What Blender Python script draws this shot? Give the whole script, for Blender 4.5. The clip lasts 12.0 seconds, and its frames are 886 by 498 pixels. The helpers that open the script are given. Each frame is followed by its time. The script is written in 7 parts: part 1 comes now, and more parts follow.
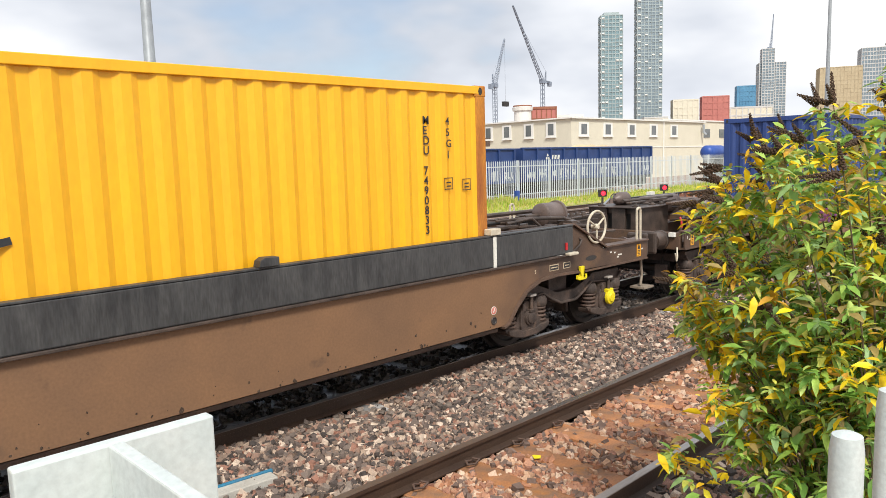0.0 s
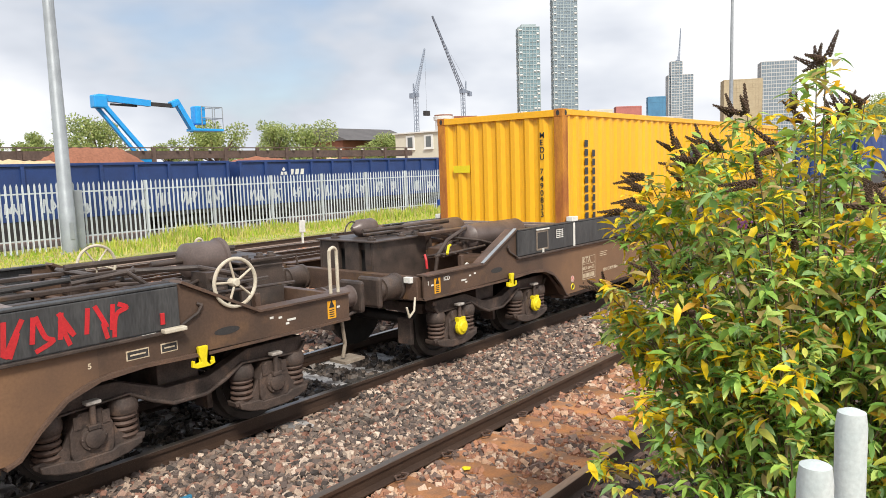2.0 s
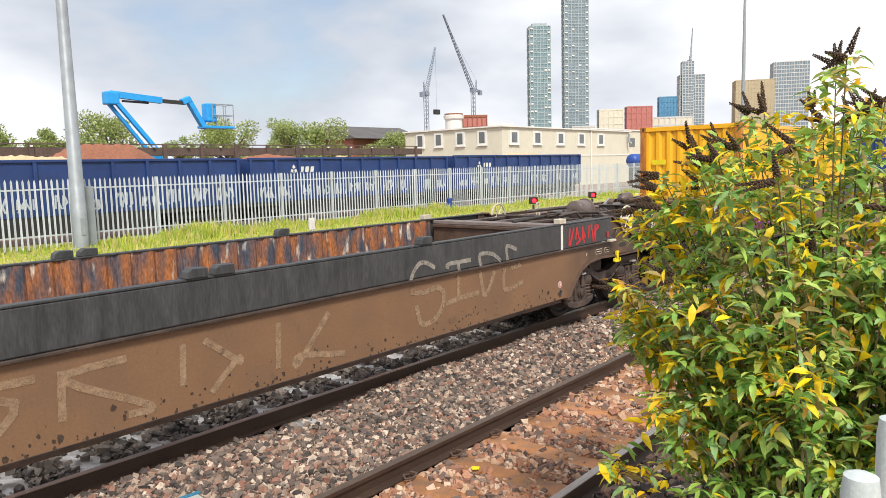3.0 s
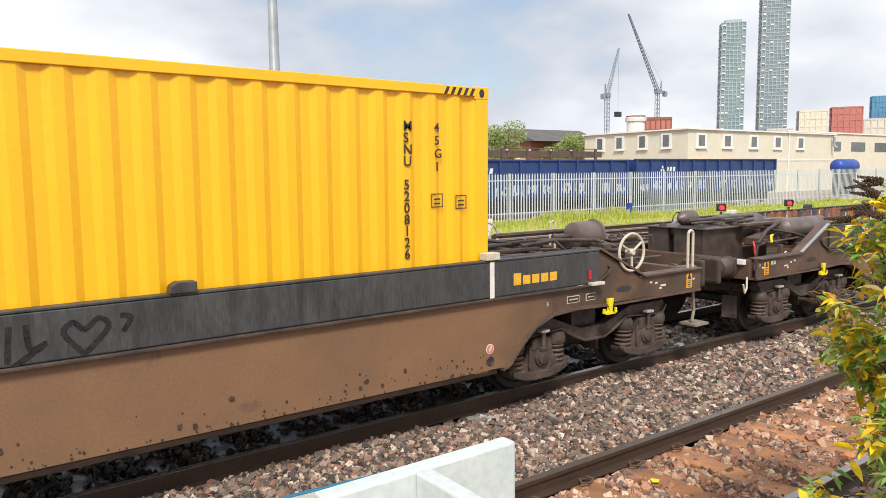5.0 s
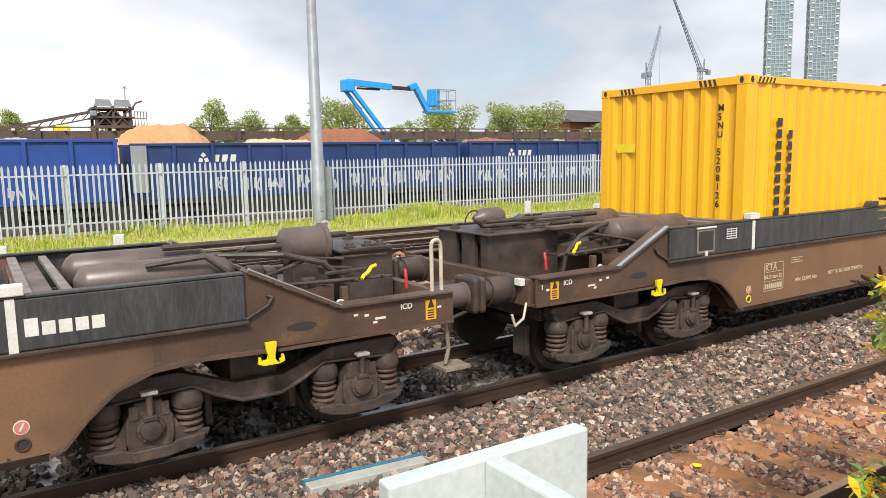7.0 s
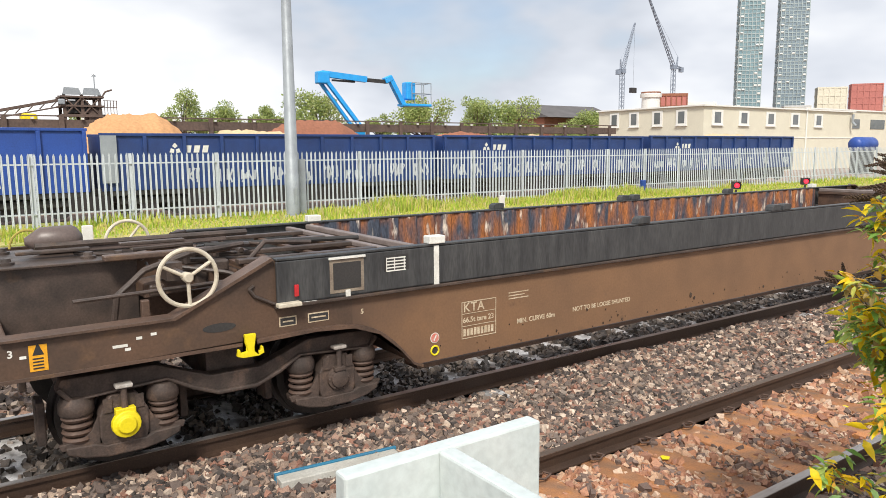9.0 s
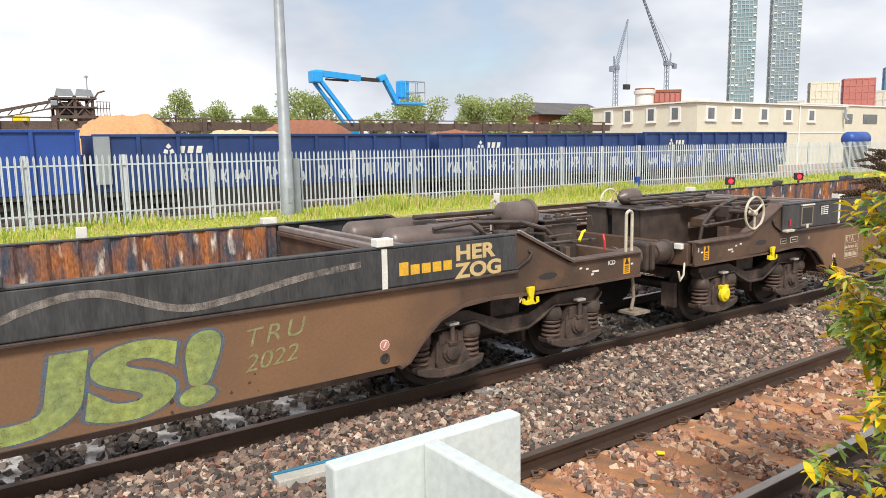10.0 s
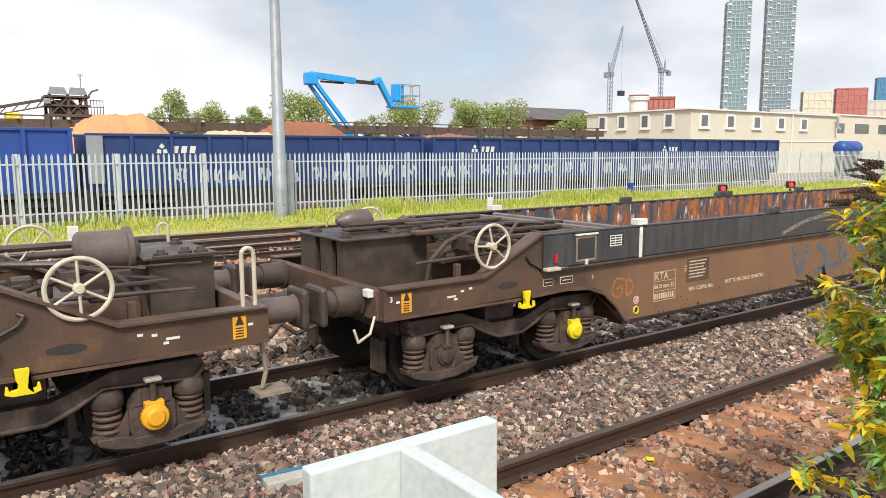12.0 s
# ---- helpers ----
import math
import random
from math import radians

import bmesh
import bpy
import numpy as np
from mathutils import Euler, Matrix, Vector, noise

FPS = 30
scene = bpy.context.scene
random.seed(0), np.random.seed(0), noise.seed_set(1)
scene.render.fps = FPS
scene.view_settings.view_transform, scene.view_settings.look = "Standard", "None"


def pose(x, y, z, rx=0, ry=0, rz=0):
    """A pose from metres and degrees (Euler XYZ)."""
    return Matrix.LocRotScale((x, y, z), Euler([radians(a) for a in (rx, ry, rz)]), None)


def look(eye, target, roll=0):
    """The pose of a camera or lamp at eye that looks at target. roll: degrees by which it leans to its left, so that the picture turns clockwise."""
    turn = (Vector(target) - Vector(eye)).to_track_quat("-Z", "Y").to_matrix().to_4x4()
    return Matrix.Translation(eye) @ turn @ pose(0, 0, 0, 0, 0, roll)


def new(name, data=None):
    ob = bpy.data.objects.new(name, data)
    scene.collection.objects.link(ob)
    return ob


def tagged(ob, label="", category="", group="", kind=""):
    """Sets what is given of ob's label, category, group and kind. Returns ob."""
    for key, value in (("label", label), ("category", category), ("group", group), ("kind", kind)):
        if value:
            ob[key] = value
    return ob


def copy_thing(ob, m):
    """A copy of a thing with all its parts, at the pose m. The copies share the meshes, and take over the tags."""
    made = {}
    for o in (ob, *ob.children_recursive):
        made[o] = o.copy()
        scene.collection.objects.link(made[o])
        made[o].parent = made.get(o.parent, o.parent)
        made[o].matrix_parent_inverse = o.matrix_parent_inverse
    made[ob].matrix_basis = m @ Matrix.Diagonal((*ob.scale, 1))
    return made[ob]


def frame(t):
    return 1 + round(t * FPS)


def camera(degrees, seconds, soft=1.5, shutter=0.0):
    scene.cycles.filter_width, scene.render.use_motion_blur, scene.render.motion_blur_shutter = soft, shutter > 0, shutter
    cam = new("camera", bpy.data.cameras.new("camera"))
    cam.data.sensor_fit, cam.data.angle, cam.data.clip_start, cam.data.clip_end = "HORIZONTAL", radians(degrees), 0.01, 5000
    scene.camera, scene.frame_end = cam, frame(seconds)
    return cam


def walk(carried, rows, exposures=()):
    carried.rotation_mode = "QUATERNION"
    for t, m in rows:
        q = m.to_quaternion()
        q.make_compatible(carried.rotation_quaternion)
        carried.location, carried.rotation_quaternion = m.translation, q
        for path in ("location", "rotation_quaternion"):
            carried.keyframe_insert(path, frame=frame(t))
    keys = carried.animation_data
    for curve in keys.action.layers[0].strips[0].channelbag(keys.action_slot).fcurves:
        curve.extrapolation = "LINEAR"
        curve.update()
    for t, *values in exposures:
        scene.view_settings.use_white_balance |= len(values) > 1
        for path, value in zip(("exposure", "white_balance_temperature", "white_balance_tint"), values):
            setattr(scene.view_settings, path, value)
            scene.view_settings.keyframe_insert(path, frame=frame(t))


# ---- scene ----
cam = camera(63.0, 12.0, soft=0.8)
PATH = [
    (0, (-0.066, 0.320, 2.418), (1.3189, 1.7436, 2.1759), -1.63),
    (0.5, (-0.02, 0.391, 2.409), (1.4145, 1.7665, 2.1848), -1.10),
    (1, (-0.0610, 0.3800, 2.4410), (1.4141, 1.7131, 2.2242), -1.28),
    (1.5, (-0.0480, 0.3730, 2.4400), (1.4588, 1.6701, 2.2226), -1.78),
    (2, (-0.0160, 0.3890, 2.4240), (1.5135, 1.6580, 2.2000), -1.87),
    (2.5, (0.0150, 0.4190, 2.4170), (1.5534, 1.6764, 2.1880), -1.60),
    (4.5, (-0.0866, 0.4278, 2.4103), (1.1692, 1.9706, 2.2033), -0.70),
    (5, (-0.1074, 0.4430, 2.4070), (1.0576, 2.0550, 2.1970), -0.72),
    (5.5, (-0.1191, 0.4457, 2.4072), (0.9847, 2.0997, 2.1931), -1.18),
    (6, (-0.1107, 0.4590, 2.4020), (0.9650, 2.1295, 2.1730), -1.30),
    (6.5, (-0.0979, 0.4758, 2.3979), (0.9696, 2.1496, 2.1548), -1.30),
    (7, (-0.1060, 0.4676, 2.4009), (0.9696, 2.1341, 2.1440), -1.10),
    (9, (-0.1055, 0.4554, 2.4045), (1.0275, 2.0804, 2.1295), -0.40),
    (9.5, (-0.1117, 0.4473, 2.4092), (1.0268, 2.0680, 2.1310), -0.60),
    (10, (-0.1098, 0.4394, 2.4081), (1.0332, 2.0565, 2.1281), -0.90),
    (10.5, (-0.1040, 0.4405, 2.4081), (1.0458, 2.0532, 2.1301), -1.00),
    (11, (-0.0992, 0.4415, 2.4068), (1.0556, 2.0513, 2.1328), -0.90),
    (11.5, (-0.1034, 0.4396, 2.4025), (1.0546, 2.0475, 2.1315), -0.50),
    (12, (-0.1076, 0.4316, 2.4112), (1.0519, 2.0386, 2.1407), -0.11),
]
walk(cam, [(t, look(e, p, r)) for t, e, p, r in PATH])

# ---- world, sun, exposure ----
scene.view_settings.exposure = 0.3
SUN_ELEV, SUN_AZ = 48.0, 215.0   # degrees; azimuth of the sun seen from the place, from +y clockwise
world = bpy.data.worlds.new("sky")
scene.world = world
world.use_nodes = True
wt = world.node_tree
wt.nodes.clear()


def link_nodes(tree, a, ao, b, bi):
    tree.links.new(a.outputs[ao], b.inputs[bi])


sky = wt.nodes.new("ShaderNodeTexSky")
sky.sky_type, sky.sun_disc = "NISHITA", False
sky.sun_elevation, sky.sun_rotation = radians(SUN_ELEV), radians(SUN_AZ)
tc = wt.nodes.new("ShaderNodeTexCoord")
wmap = wt.nodes.new("ShaderNodeMapping")
wmap.inputs["Scale"].default_value = (1.0, 1.0, 2.2)
wmap.inputs["Location"].default_value = (0.35, 0.1, 0.2)
cloud = wt.nodes.new("ShaderNodeTexNoise")
cloud.inputs["Scale"].default_value, cloud.inputs["Detail"].default_value = 1.7, 5.0
cloud.inputs["Roughness"].default_value = 0.5
ramp = wt.nodes.new("ShaderNodeValToRGB")
ramp.color_ramp.elements[0].position, ramp.color_ramp.elements[0].color = 0.36, (0.42, 0.46, 0.53, 1)
ramp.color_ramp.elements[1].position, ramp.color_ramp.elements[1].color = 0.61, (1.0, 1.0, 1.0, 1)
e = ramp.color_ramp.elements.new(0.46)
e.color = (0.64, 0.67, 0.73, 1)
cmask = wt.nodes.new("ShaderNodeTexNoise")
cmask.inputs["Scale"].default_value, cmask.inputs["Detail"].default_value = 1.7, 4.0
mramp = wt.nodes.new("ShaderNodeValToRGB")
mramp.color_ramp.elements[0].position, mramp.color_ramp.elements[1].position = 0.28, 0.42
skymul = wt.nodes.new("ShaderNodeMix")
skymul.data_type = "RGBA"
skymul.blend_type = "MULTIPLY"
skymul.inputs["Factor"].default_value = 1.0
skymul.inputs[7].default_value = (0.13, 0.13, 0.13, 1)
mixc = wt.nodes.new("ShaderNodeMix")
mixc.data_type = "RGBA"
bg = wt.nodes.new("ShaderNodeBackground")
bg.inputs["Strength"].default_value = 1.0
wout = wt.nodes.new("ShaderNodeOutputWorld")
link_nodes(wt, tc, "Generated", wmap, "Vector")
link_nodes(wt, wmap, "Vector", cloud, "Vector")
link_nodes(wt, wmap, "Vector", cmask, "Vector")
link_nodes(wt, cloud, "Fac", ramp, "Fac")
link_nodes(wt, cmask, "Fac", mramp, "Fac")
link_nodes(wt, sky, "Color", skymul, 6)
link_nodes(wt, mramp, "Color", mixc, "Factor")
link_nodes(wt, skymul, 2, mixc, 6)
link_nodes(wt, ramp, "Color", mixc, 7)
link_nodes(wt, mixc, 2, bg, "Color")
link_nodes(wt, bg, "Background", wout, "Surface")
sun_data = bpy.data.lights.new("sun", "SUN")
sun_data.energy, sun_data.angle, sun_data.color = 3.4, radians(14), (1.0, 0.96, 0.88)
sun = new("sun", sun_data)
az, el = radians(SUN_AZ), radians(SUN_ELEV)
sun.matrix_world = look((math.sin(az) * 50 * math.cos(el), math.cos(az) * 50 * math.cos(el), 50 * math.sin(el)), (0, 0, 0))

# ---- materials ----


def material(name, base, rough=0.7, metal=0.0, second=None, scale=4.0, amount=0.5, contrast=0.25, grain=60.0, grain_amount=0.15,
             bump=0.2, stretch=(1, 1, 1), third=None, third_scale=1.2, third_pos=0.6, island=None, spec=0.5, random_value=0.0):
    """A surface: base colour, patches of second, finer grain, streaks or rust of third, and relief."""
    m = bpy.data.materials.new(name)
    m.use_nodes = True
    t = m.node_tree
    p = t.nodes["Principled BSDF"]
    p.inputs["Roughness"].default_value, p.inputs["Metallic"].default_value = rough, metal
    p.inputs["Specular IOR Level"].default_value = spec
    co = t.nodes.new("ShaderNodeTexCoord")
    mp = t.nodes.new("ShaderNodeMapping")
    mp.inputs["Scale"].default_value = stretch
    link_nodes(t, co, "Object", mp, "Vector")

    def noise_node(sc, detail=5.0):
        n = t.nodes.new("ShaderNodeTexNoise")
        n.inputs["Scale"].default_value, n.inputs["Detail"].default_value = sc, detail
        link_nodes(t, mp, "Vector", n, "Vector")
        return n

    def ramp_node(src, out, lo, hi):
        r = t.nodes.new("ShaderNodeMapRange")
        r.inputs["From Min"].default_value, r.inputs["From Max"].default_value = lo, hi
        link_nodes(t, src, out, r, "Value")
        return r

    def mix_node(fac, a, b, blend="MIX"):
        x = t.nodes.new("ShaderNodeMix")
        x.data_type, x.blend_type = "RGBA", blend
        if isinstance(fac, tuple):
            link_nodes(t, fac[0], fac[1], x, "Factor")
        else:
            x.inputs["Factor"].default_value = fac
        for slot, v in ((6, a), (7, b)):
            if isinstance(v, tuple) and hasattr(v[0], "outputs"):
                link_nodes(t, v[0], v[1], x, slot)
            else:
                x.inputs[slot].default_value = (*v, 1)
        return x

    second = second or tuple(c * (1 - 0.35 * amount) for c in base)
    n1 = noise_node(scale)
    r1 = ramp_node(n1, "Fac", 0.5 - contrast, 0.5 + contrast)
    if island:
        rnd = t.nodes.new("ShaderNodeNewGeometry")
        cr = t.nodes.new("ShaderNodeValToRGB")
        cr.color_ramp.interpolation = "CONSTANT"
        for i, c in enumerate(island):
            el_ = cr.color_ramp.elements[i] if i < 2 else cr.color_ramp.elements.new(i / len(island))
            el_.position, el_.color = i / len(island), (*c, 1)
        link_nodes(t, rnd, "Random Per Island", cr, "Fac")
        first = (cr, "Color")
        sec = mix_node(0.45, first, second)
        c1 = mix_node((r1, "Result"), first, (sec, 2))
    else:
        c1 = mix_node((r1, "Result"), base, second)
    if third:
        n3 = noise_node(third_scale, 8.0)
        r3 = ramp_node(n3, "Fac", third_pos, third_pos + 0.12)
        c1 = mix_node((r3, "Result"), (c1, 2), third)
    if random_value:
        oi = t.nodes.new("ShaderNodeObjectInfo")
        rr = t.nodes.new("ShaderNodeMapRange")
        rr.inputs["To Min"].default_value, rr.inputs["To Max"].default_value = 1 - random_value, 1 + random_value
        link_nodes(t, oi, "Random", rr, "Value")
        hv = t.nodes.new("ShaderNodeHueSaturation")
        link_nodes(t, rr, "Result", hv, "Value")
        link_nodes(t, c1, 2, hv, "Color")
        src = (hv, "Color")
    else:
        src = (c1, 2)
    ng = noise_node(grain, 3.0)
    rg = ramp_node(ng, "Fac", 0.3, 0.7)
    rg.inputs["To Min"].default_value, rg.inputs["To Max"].default_value = 1 - grain_amount, 1 + grain_amount
    hv2 = t.nodes.new("ShaderNodeHueSaturation")
    link_nodes(t, rg, "Result", hv2, "Value")
    link_nodes(t, src[0], src[1], hv2, "Color")
    link_nodes(t, hv2, "Color", p, "Base Color")
    rr2 = ramp_node(n1, "Fac", 0.2, 0.8)
    rr2.inputs["To Min"].default_value, rr2.inputs["To Max"].default_value = max(0.02, rough - 0.12), min(1.0, rough + 0.12)
    link_nodes(t, rr2, "Result", p, "Roughness")
    if bump:
        bn = t.nodes.new("ShaderNodeBump")
        bn.inputs["Strength"].default_value, bn.inputs["Distance"].default_value = bump, 0.01
        link_nodes(t, ng, "Fac", bn, "Height")
        link_nodes(t, bn, "Normal", p, "Normal")
    return m


M = {}
M["yellow"] = material("container yellow paint", (0.86, 0.452, 0.012), 0.42, 0, (0.80, 0.388, 0.010), 1.2, grain=25, grain_amount=0.05, bump=0.05,
                       third=(0.45, 0.20, 0.02), third_scale=5.0, third_pos=0.72, stretch=(1, 1, 0.35))
M["yellow_bright"] = material("container bright yellow paint", (0.86, 0.456, 0.009), 0.4, 0, (0.82, 0.41, 0.008), 1.0, grain=25, grain_amount=0.03, bump=0.04)
M["rust_yellow"] = material("rusted yellow steel", (0.50, 0.20, 0.02), 0.7, 0, (0.30, 0.09, 0.02), 6, contrast=0.15, grain=80, bump=0.3, stretch=(1, 1, 0.3))
M["blue_box"] = material("blue container paint", (0.025, 0.06, 0.22), 0.5, 0, (0.02, 0.045, 0.16), 2, grain=40, grain_amount=0.1)
M["brown"] = material("grimy brown steel", (0.220, 0.118, 0.060), 0.6, 0, (0.160, 0.089, 0.049), 1.6, grain=45, grain_amount=0.10, bump=0.08,
                      third=(0.06, 0.04, 0.03), third_scale=3.0, third_pos=0.66)
M["end_brown"] = material("sooty brown end plate", (0.118, 0.068, 0.043), 0.5, 0, (0.056, 0.036, 0.026), 2.2, contrast=0.2, grain=45, grain_amount=0.14, bump=0.1,
                          third=(0.15, 0.085, 0.045), third_scale=2.5, third_pos=0.58)
M["black"] = material("weathered black panel", (0.032, 0.033, 0.035), 0.5, 0, (0.060, 0.060, 0.060), 9, contrast=0.16, grain=70, grain_amount=0.25, bump=0.1, stretch=(1, 1, 0.18))
M["dark"] = material("oily dark steel", (0.090, 0.064, 0.052), 0.42, 0.05, (0.036, 0.027, 0.023), 5, contrast=0.2, grain=60, grain_amount=0.2, bump=0.2,
                     third=(0.10, 0.06, 0.035), third_scale=4, third_pos=0.62)
M["deck"] = material("brown grimy deck steel", (0.140, 0.084, 0.058), 0.45, 0.03, (0.062, 0.040, 0.030), 4, grain=60, grain_amount=0.2, bump=0.15,
                     third=(0.13, 0.075, 0.04), third_scale=3, third_pos=0.6)
M["tank"] = material("brown tank paint", (0.150, 0.112, 0.100), 0.42, 0.05, (0.085, 0.062, 0.054), 4, grain=50, grain_amount=0.12, bump=0.05)
M["worn_pale"] = material("chalky pale cap paint", (0.50, 0.47, 0.43), 0.6, 0, (0.26, 0.22, 0.19), 12, grain=60, grain_amount=0.15)
M["tank_pale"] = material("pale brown beam paint", (0.26, 0.215, 0.20), 0.5, 0, (0.15, 0.115, 0.10), 5, grain=50, grain_amount=0.12, bump=0.08)
M["bogie"] = material("brake-dust bogie steel", (0.088, 0.060, 0.048), 0.65, 0.05, (0.042, 0.030, 0.025), 6, contrast=0.15, grain=60, grain_amount=0.25, bump=0.3,
                      third=(0.13, 0.082, 0.058), third_scale=5, third_pos=0.58)
M["spring"] = material("rusty spring steel", (0.115, 0.068, 0.048), 0.7, 0.05, (0.055, 0.034, 0.027), 9, grain=60, bump=0.2)
M["wheel"] = material("dark wheel steel", (0.05, 0.042, 0.038), 0.6, 0.4, (0.03, 0.025, 0.022), 6, grain=60, bump=0.1)
M["rust_wall"] = material("rusted corrugated well wall", (0.052, 0.062, 0.086), 0.65, 0, (0.33, 0.115, 0.034), 4.2, contrast=0.13, grain=40, grain_amount=0.45, bump=0.3,
                          stretch=(1.5, 1, 0.42), third=(0.62, 0.53, 0.44), third_scale=6.5, third_pos=0.585)
M["white"] = material("chalky white paint", (0.75, 0.74, 0.69), 0.6, 0, (0.6, 0.58, 0.52), 8, grain=60, grain_amount=0.08)
M["cream"] = material("cream grab rail paint", (0.62, 0.57, 0.46), 0.55, 0, (0.40, 0.33, 0.24), 9, grain=60, grain_amount=0.1)
M["hook"] = material("lime yellow paint", (0.80, 0.66, 0.01), 0.5, 0, (0.70, 0.55, 0.01), 6, grain_amount=0.05)
M["red"] = material("red paint", (0.55, 0.02, 0.03), 0.5, 0, (0.4, 0.02, 0.02), 8, grain_amount=0.1)
M["orange"] = material("amber warning plate", (0.82, 0.40, 0.015), 0.5, 0, (0.66, 0.30, 0.02), 8, grain_amount=0.08)
M["ink"] = material("black lettering paint", (0.018, 0.018, 0.02), 0.5, 0, (0.03, 0.03, 0.03), 5)
M["logo"] = material("dark blue-grey logo paint", (0.020, 0.024, 0.030), 0.5, 0, (0.03, 0.032, 0.036), 3)
M["rail"] = material("rail steel side", (0.050, 0.032, 0.025), 0.42, 0.2, (0.065, 0.038, 0.025), 3, grain=70, grain_amount=0.2, bump=0.15)
M["railhead"] = material("worn rail head", (0.46, 0.44, 0.42), 0.30, 0.85, (0.28, 0.22, 0.18), 2, grain=60, grain_amount=0.1, bump=0.03, stretch=(0.2, 1, 1))
M["sleeper"] = material("rust-stained concrete sleeper", (0.46, 0.19, 0.065), 0.55, 0, (0.19, 0.115, 0.075), 3.2, contrast=0.14, grain=70, grain_amount=0.18, bump=0.3,
                        third=(0.38, 0.16, 0.04), third_scale=4, third_pos=0.55, random_value=0.25)
# pale patches: bare concrete, with sky sheen on wet tops painted in
M["sleeper_oily"] = material("oily concrete sleeper with painted wet sheen", (0.62, 0.60, 0.59), 0.3, 0, (0.13, 0.115, 0.105), 5, contrast=0.12, grain=60, bump=0.3, random_value=0.3)
# darkest and palest entries also paint gap shade and lit facets
M["stone_grey"] = material("grey ballast stone", (0.3, 0.3, 0.3), 0.85, 0, (0.10, 0.085, 0.075), 30, grain=140, grain_amount=0.2, bump=0.4,
                           island=[(0.26, 0.18, 0.135), (0.11, 0.078, 0.066), (0.33, 0.20, 0.145), (0.17, 0.127, 0.105), (0.66, 0.52, 0.41), (0.035, 0.027, 0.024), (0.31, 0.148, 0.10), (0.15, 0.107, 0.09), (0.46, 0.335, 0.25), (0.06, 0.045, 0.04)])
M["stone_pink"] = material("rust-tinted ballast stone", (0.3, 0.2, 0.15), 0.85, 0, (0.13, 0.075, 0.05), 30, grain=140, grain_amount=0.2, bump=0.4,
                           island=[(0.46, 0.23, 0.14), (0.30, 0.14, 0.09), (0.54, 0.34, 0.22), (0.22, 0.15, 0.12), (0.42, 0.19, 0.10), (0.62, 0.45, 0.33), (0.13, 0.09, 0.075)])
# oily stones, darkened further: shade under the wagons is put into the colour
M["stone_oily_shaded"] = material("oily ballast stone darkened for shade", (0.05, 0.05, 0.05), 0.45, 0, (0.02, 0.02, 0.02), 30, grain=140, grain_amount=0.2, bump=0.4,
                           island=[(0.085, 0.066, 0.054), (0.045, 0.036, 0.031), (0.13, 0.10, 0.08), (0.06, 0.048, 0.04), (0.24, 0.19, 0.155)])
# near-black: the shade in the gaps between stones is put into this colour
M["ground"] = material("ballast gap shade", (0.03, 0.023, 0.018), 0.95, 0, (0.016, 0.013, 0.011), 14, contrast=0.15, grain=22, grain_amount=0.5, bump=0.8)
M["yard"] = material("dusty yard ballast", (0.33, 0.235, 0.19), 0.95, 0, (0.23, 0.165, 0.13), 3, grain=14, grain_amount=0.35, bump=0.8)
M["verge"] = material("dry grassy soil", (0.42, 0.36, 0.13), 0.95, 0, (0.25, 0.30, 0.06), 1.3, contrast=0.15, grain=15, grain_amount=0.4, bump=0.8)
M["grass"] = material("grass blades", (0.2, 0.3, 0.04), 0.7, 0, (0.22, 0.28, 0.05), 2,
                      island=[(0.44, 0.56, 0.06), (0.66, 0.64, 0.12), (0.32, 0.48, 0.05), (0.74, 0.64, 0.24), (0.54, 0.60, 0.08), (0.66, 0.54, 0.24)])
M["galv"] = material("galvanised palisade steel", (0.60, 0.635, 0.66), 0.5, 0.1, (0.48, 0.515, 0.54), 3, grain=60, grain_amount=0.1, random_value=0.12)
M["galv_post"] = material("galvanised lamp mast", (0.35, 0.38, 0.40), 0.5, 0.2, (0.25, 0.27, 0.29), 2, grain=40, grain_amount=0.1)
M["near_steel"] = material("pale galvanised steel", (0.62, 0.66, 0.64), 0.5, 0.15, (0.50, 0.56, 0.55), 30, grain=220, grain_amount=0.08, bump=0.05)
M["vtg"] = material("blue hopper wagon paint", (0.020, 0.052, 0.185), 0.5, 0, (0.016, 0.036, 0.125), 1.5, grain=20, grain_amount=0.15, bump=0.05)
M["vtg_bright"] = material("bright blue wagon paint", (0.022, 0.075, 0.34), 0.5, 0, (0.018, 0.055, 0.24), 1.5, grain=20, grain_amount=0.12, bump=0.05)
M["under"] = material("dark underframe", (0.025, 0.024, 0.024), 0.7, 0, (0.04, 0.036, 0.034), 3)
M["cyan"] = material("lift blue paint", (0.02, 0.36, 0.80), 0.4, 0, (0.02, 0.30, 0.70), 3, grain_amount=0.05, bump=0.0)
M["sand"] = material("orange building sand", (0.55, 0.30, 0.14), 0.95, 0, (0.46, 0.24, 0.11), 1.0, grain=8, grain_amount=0.15, bump=0.5)
M["sand_pale"] = material("pale sand", (0.60, 0.45, 0.27), 0.95, 0, (0.5, 0.37, 0.22), 1.0, grain=8, grain_amount=0.12, bump=0.5)
M["brick_red"] = material("red brick heap", (0.30, 0.12, 0.07), 0.9, 0, (0.24, 0.10, 0.06), 1.0, grain=8, grain_amount=0.2, bump=0.5)
M["conveyor"] = material("rusty conveyor steel", (0.13, 0.085, 0.065), 0.8, 0, (0.085, 0.06, 0.05), 1.5, grain=8, grain_amount=0.2)
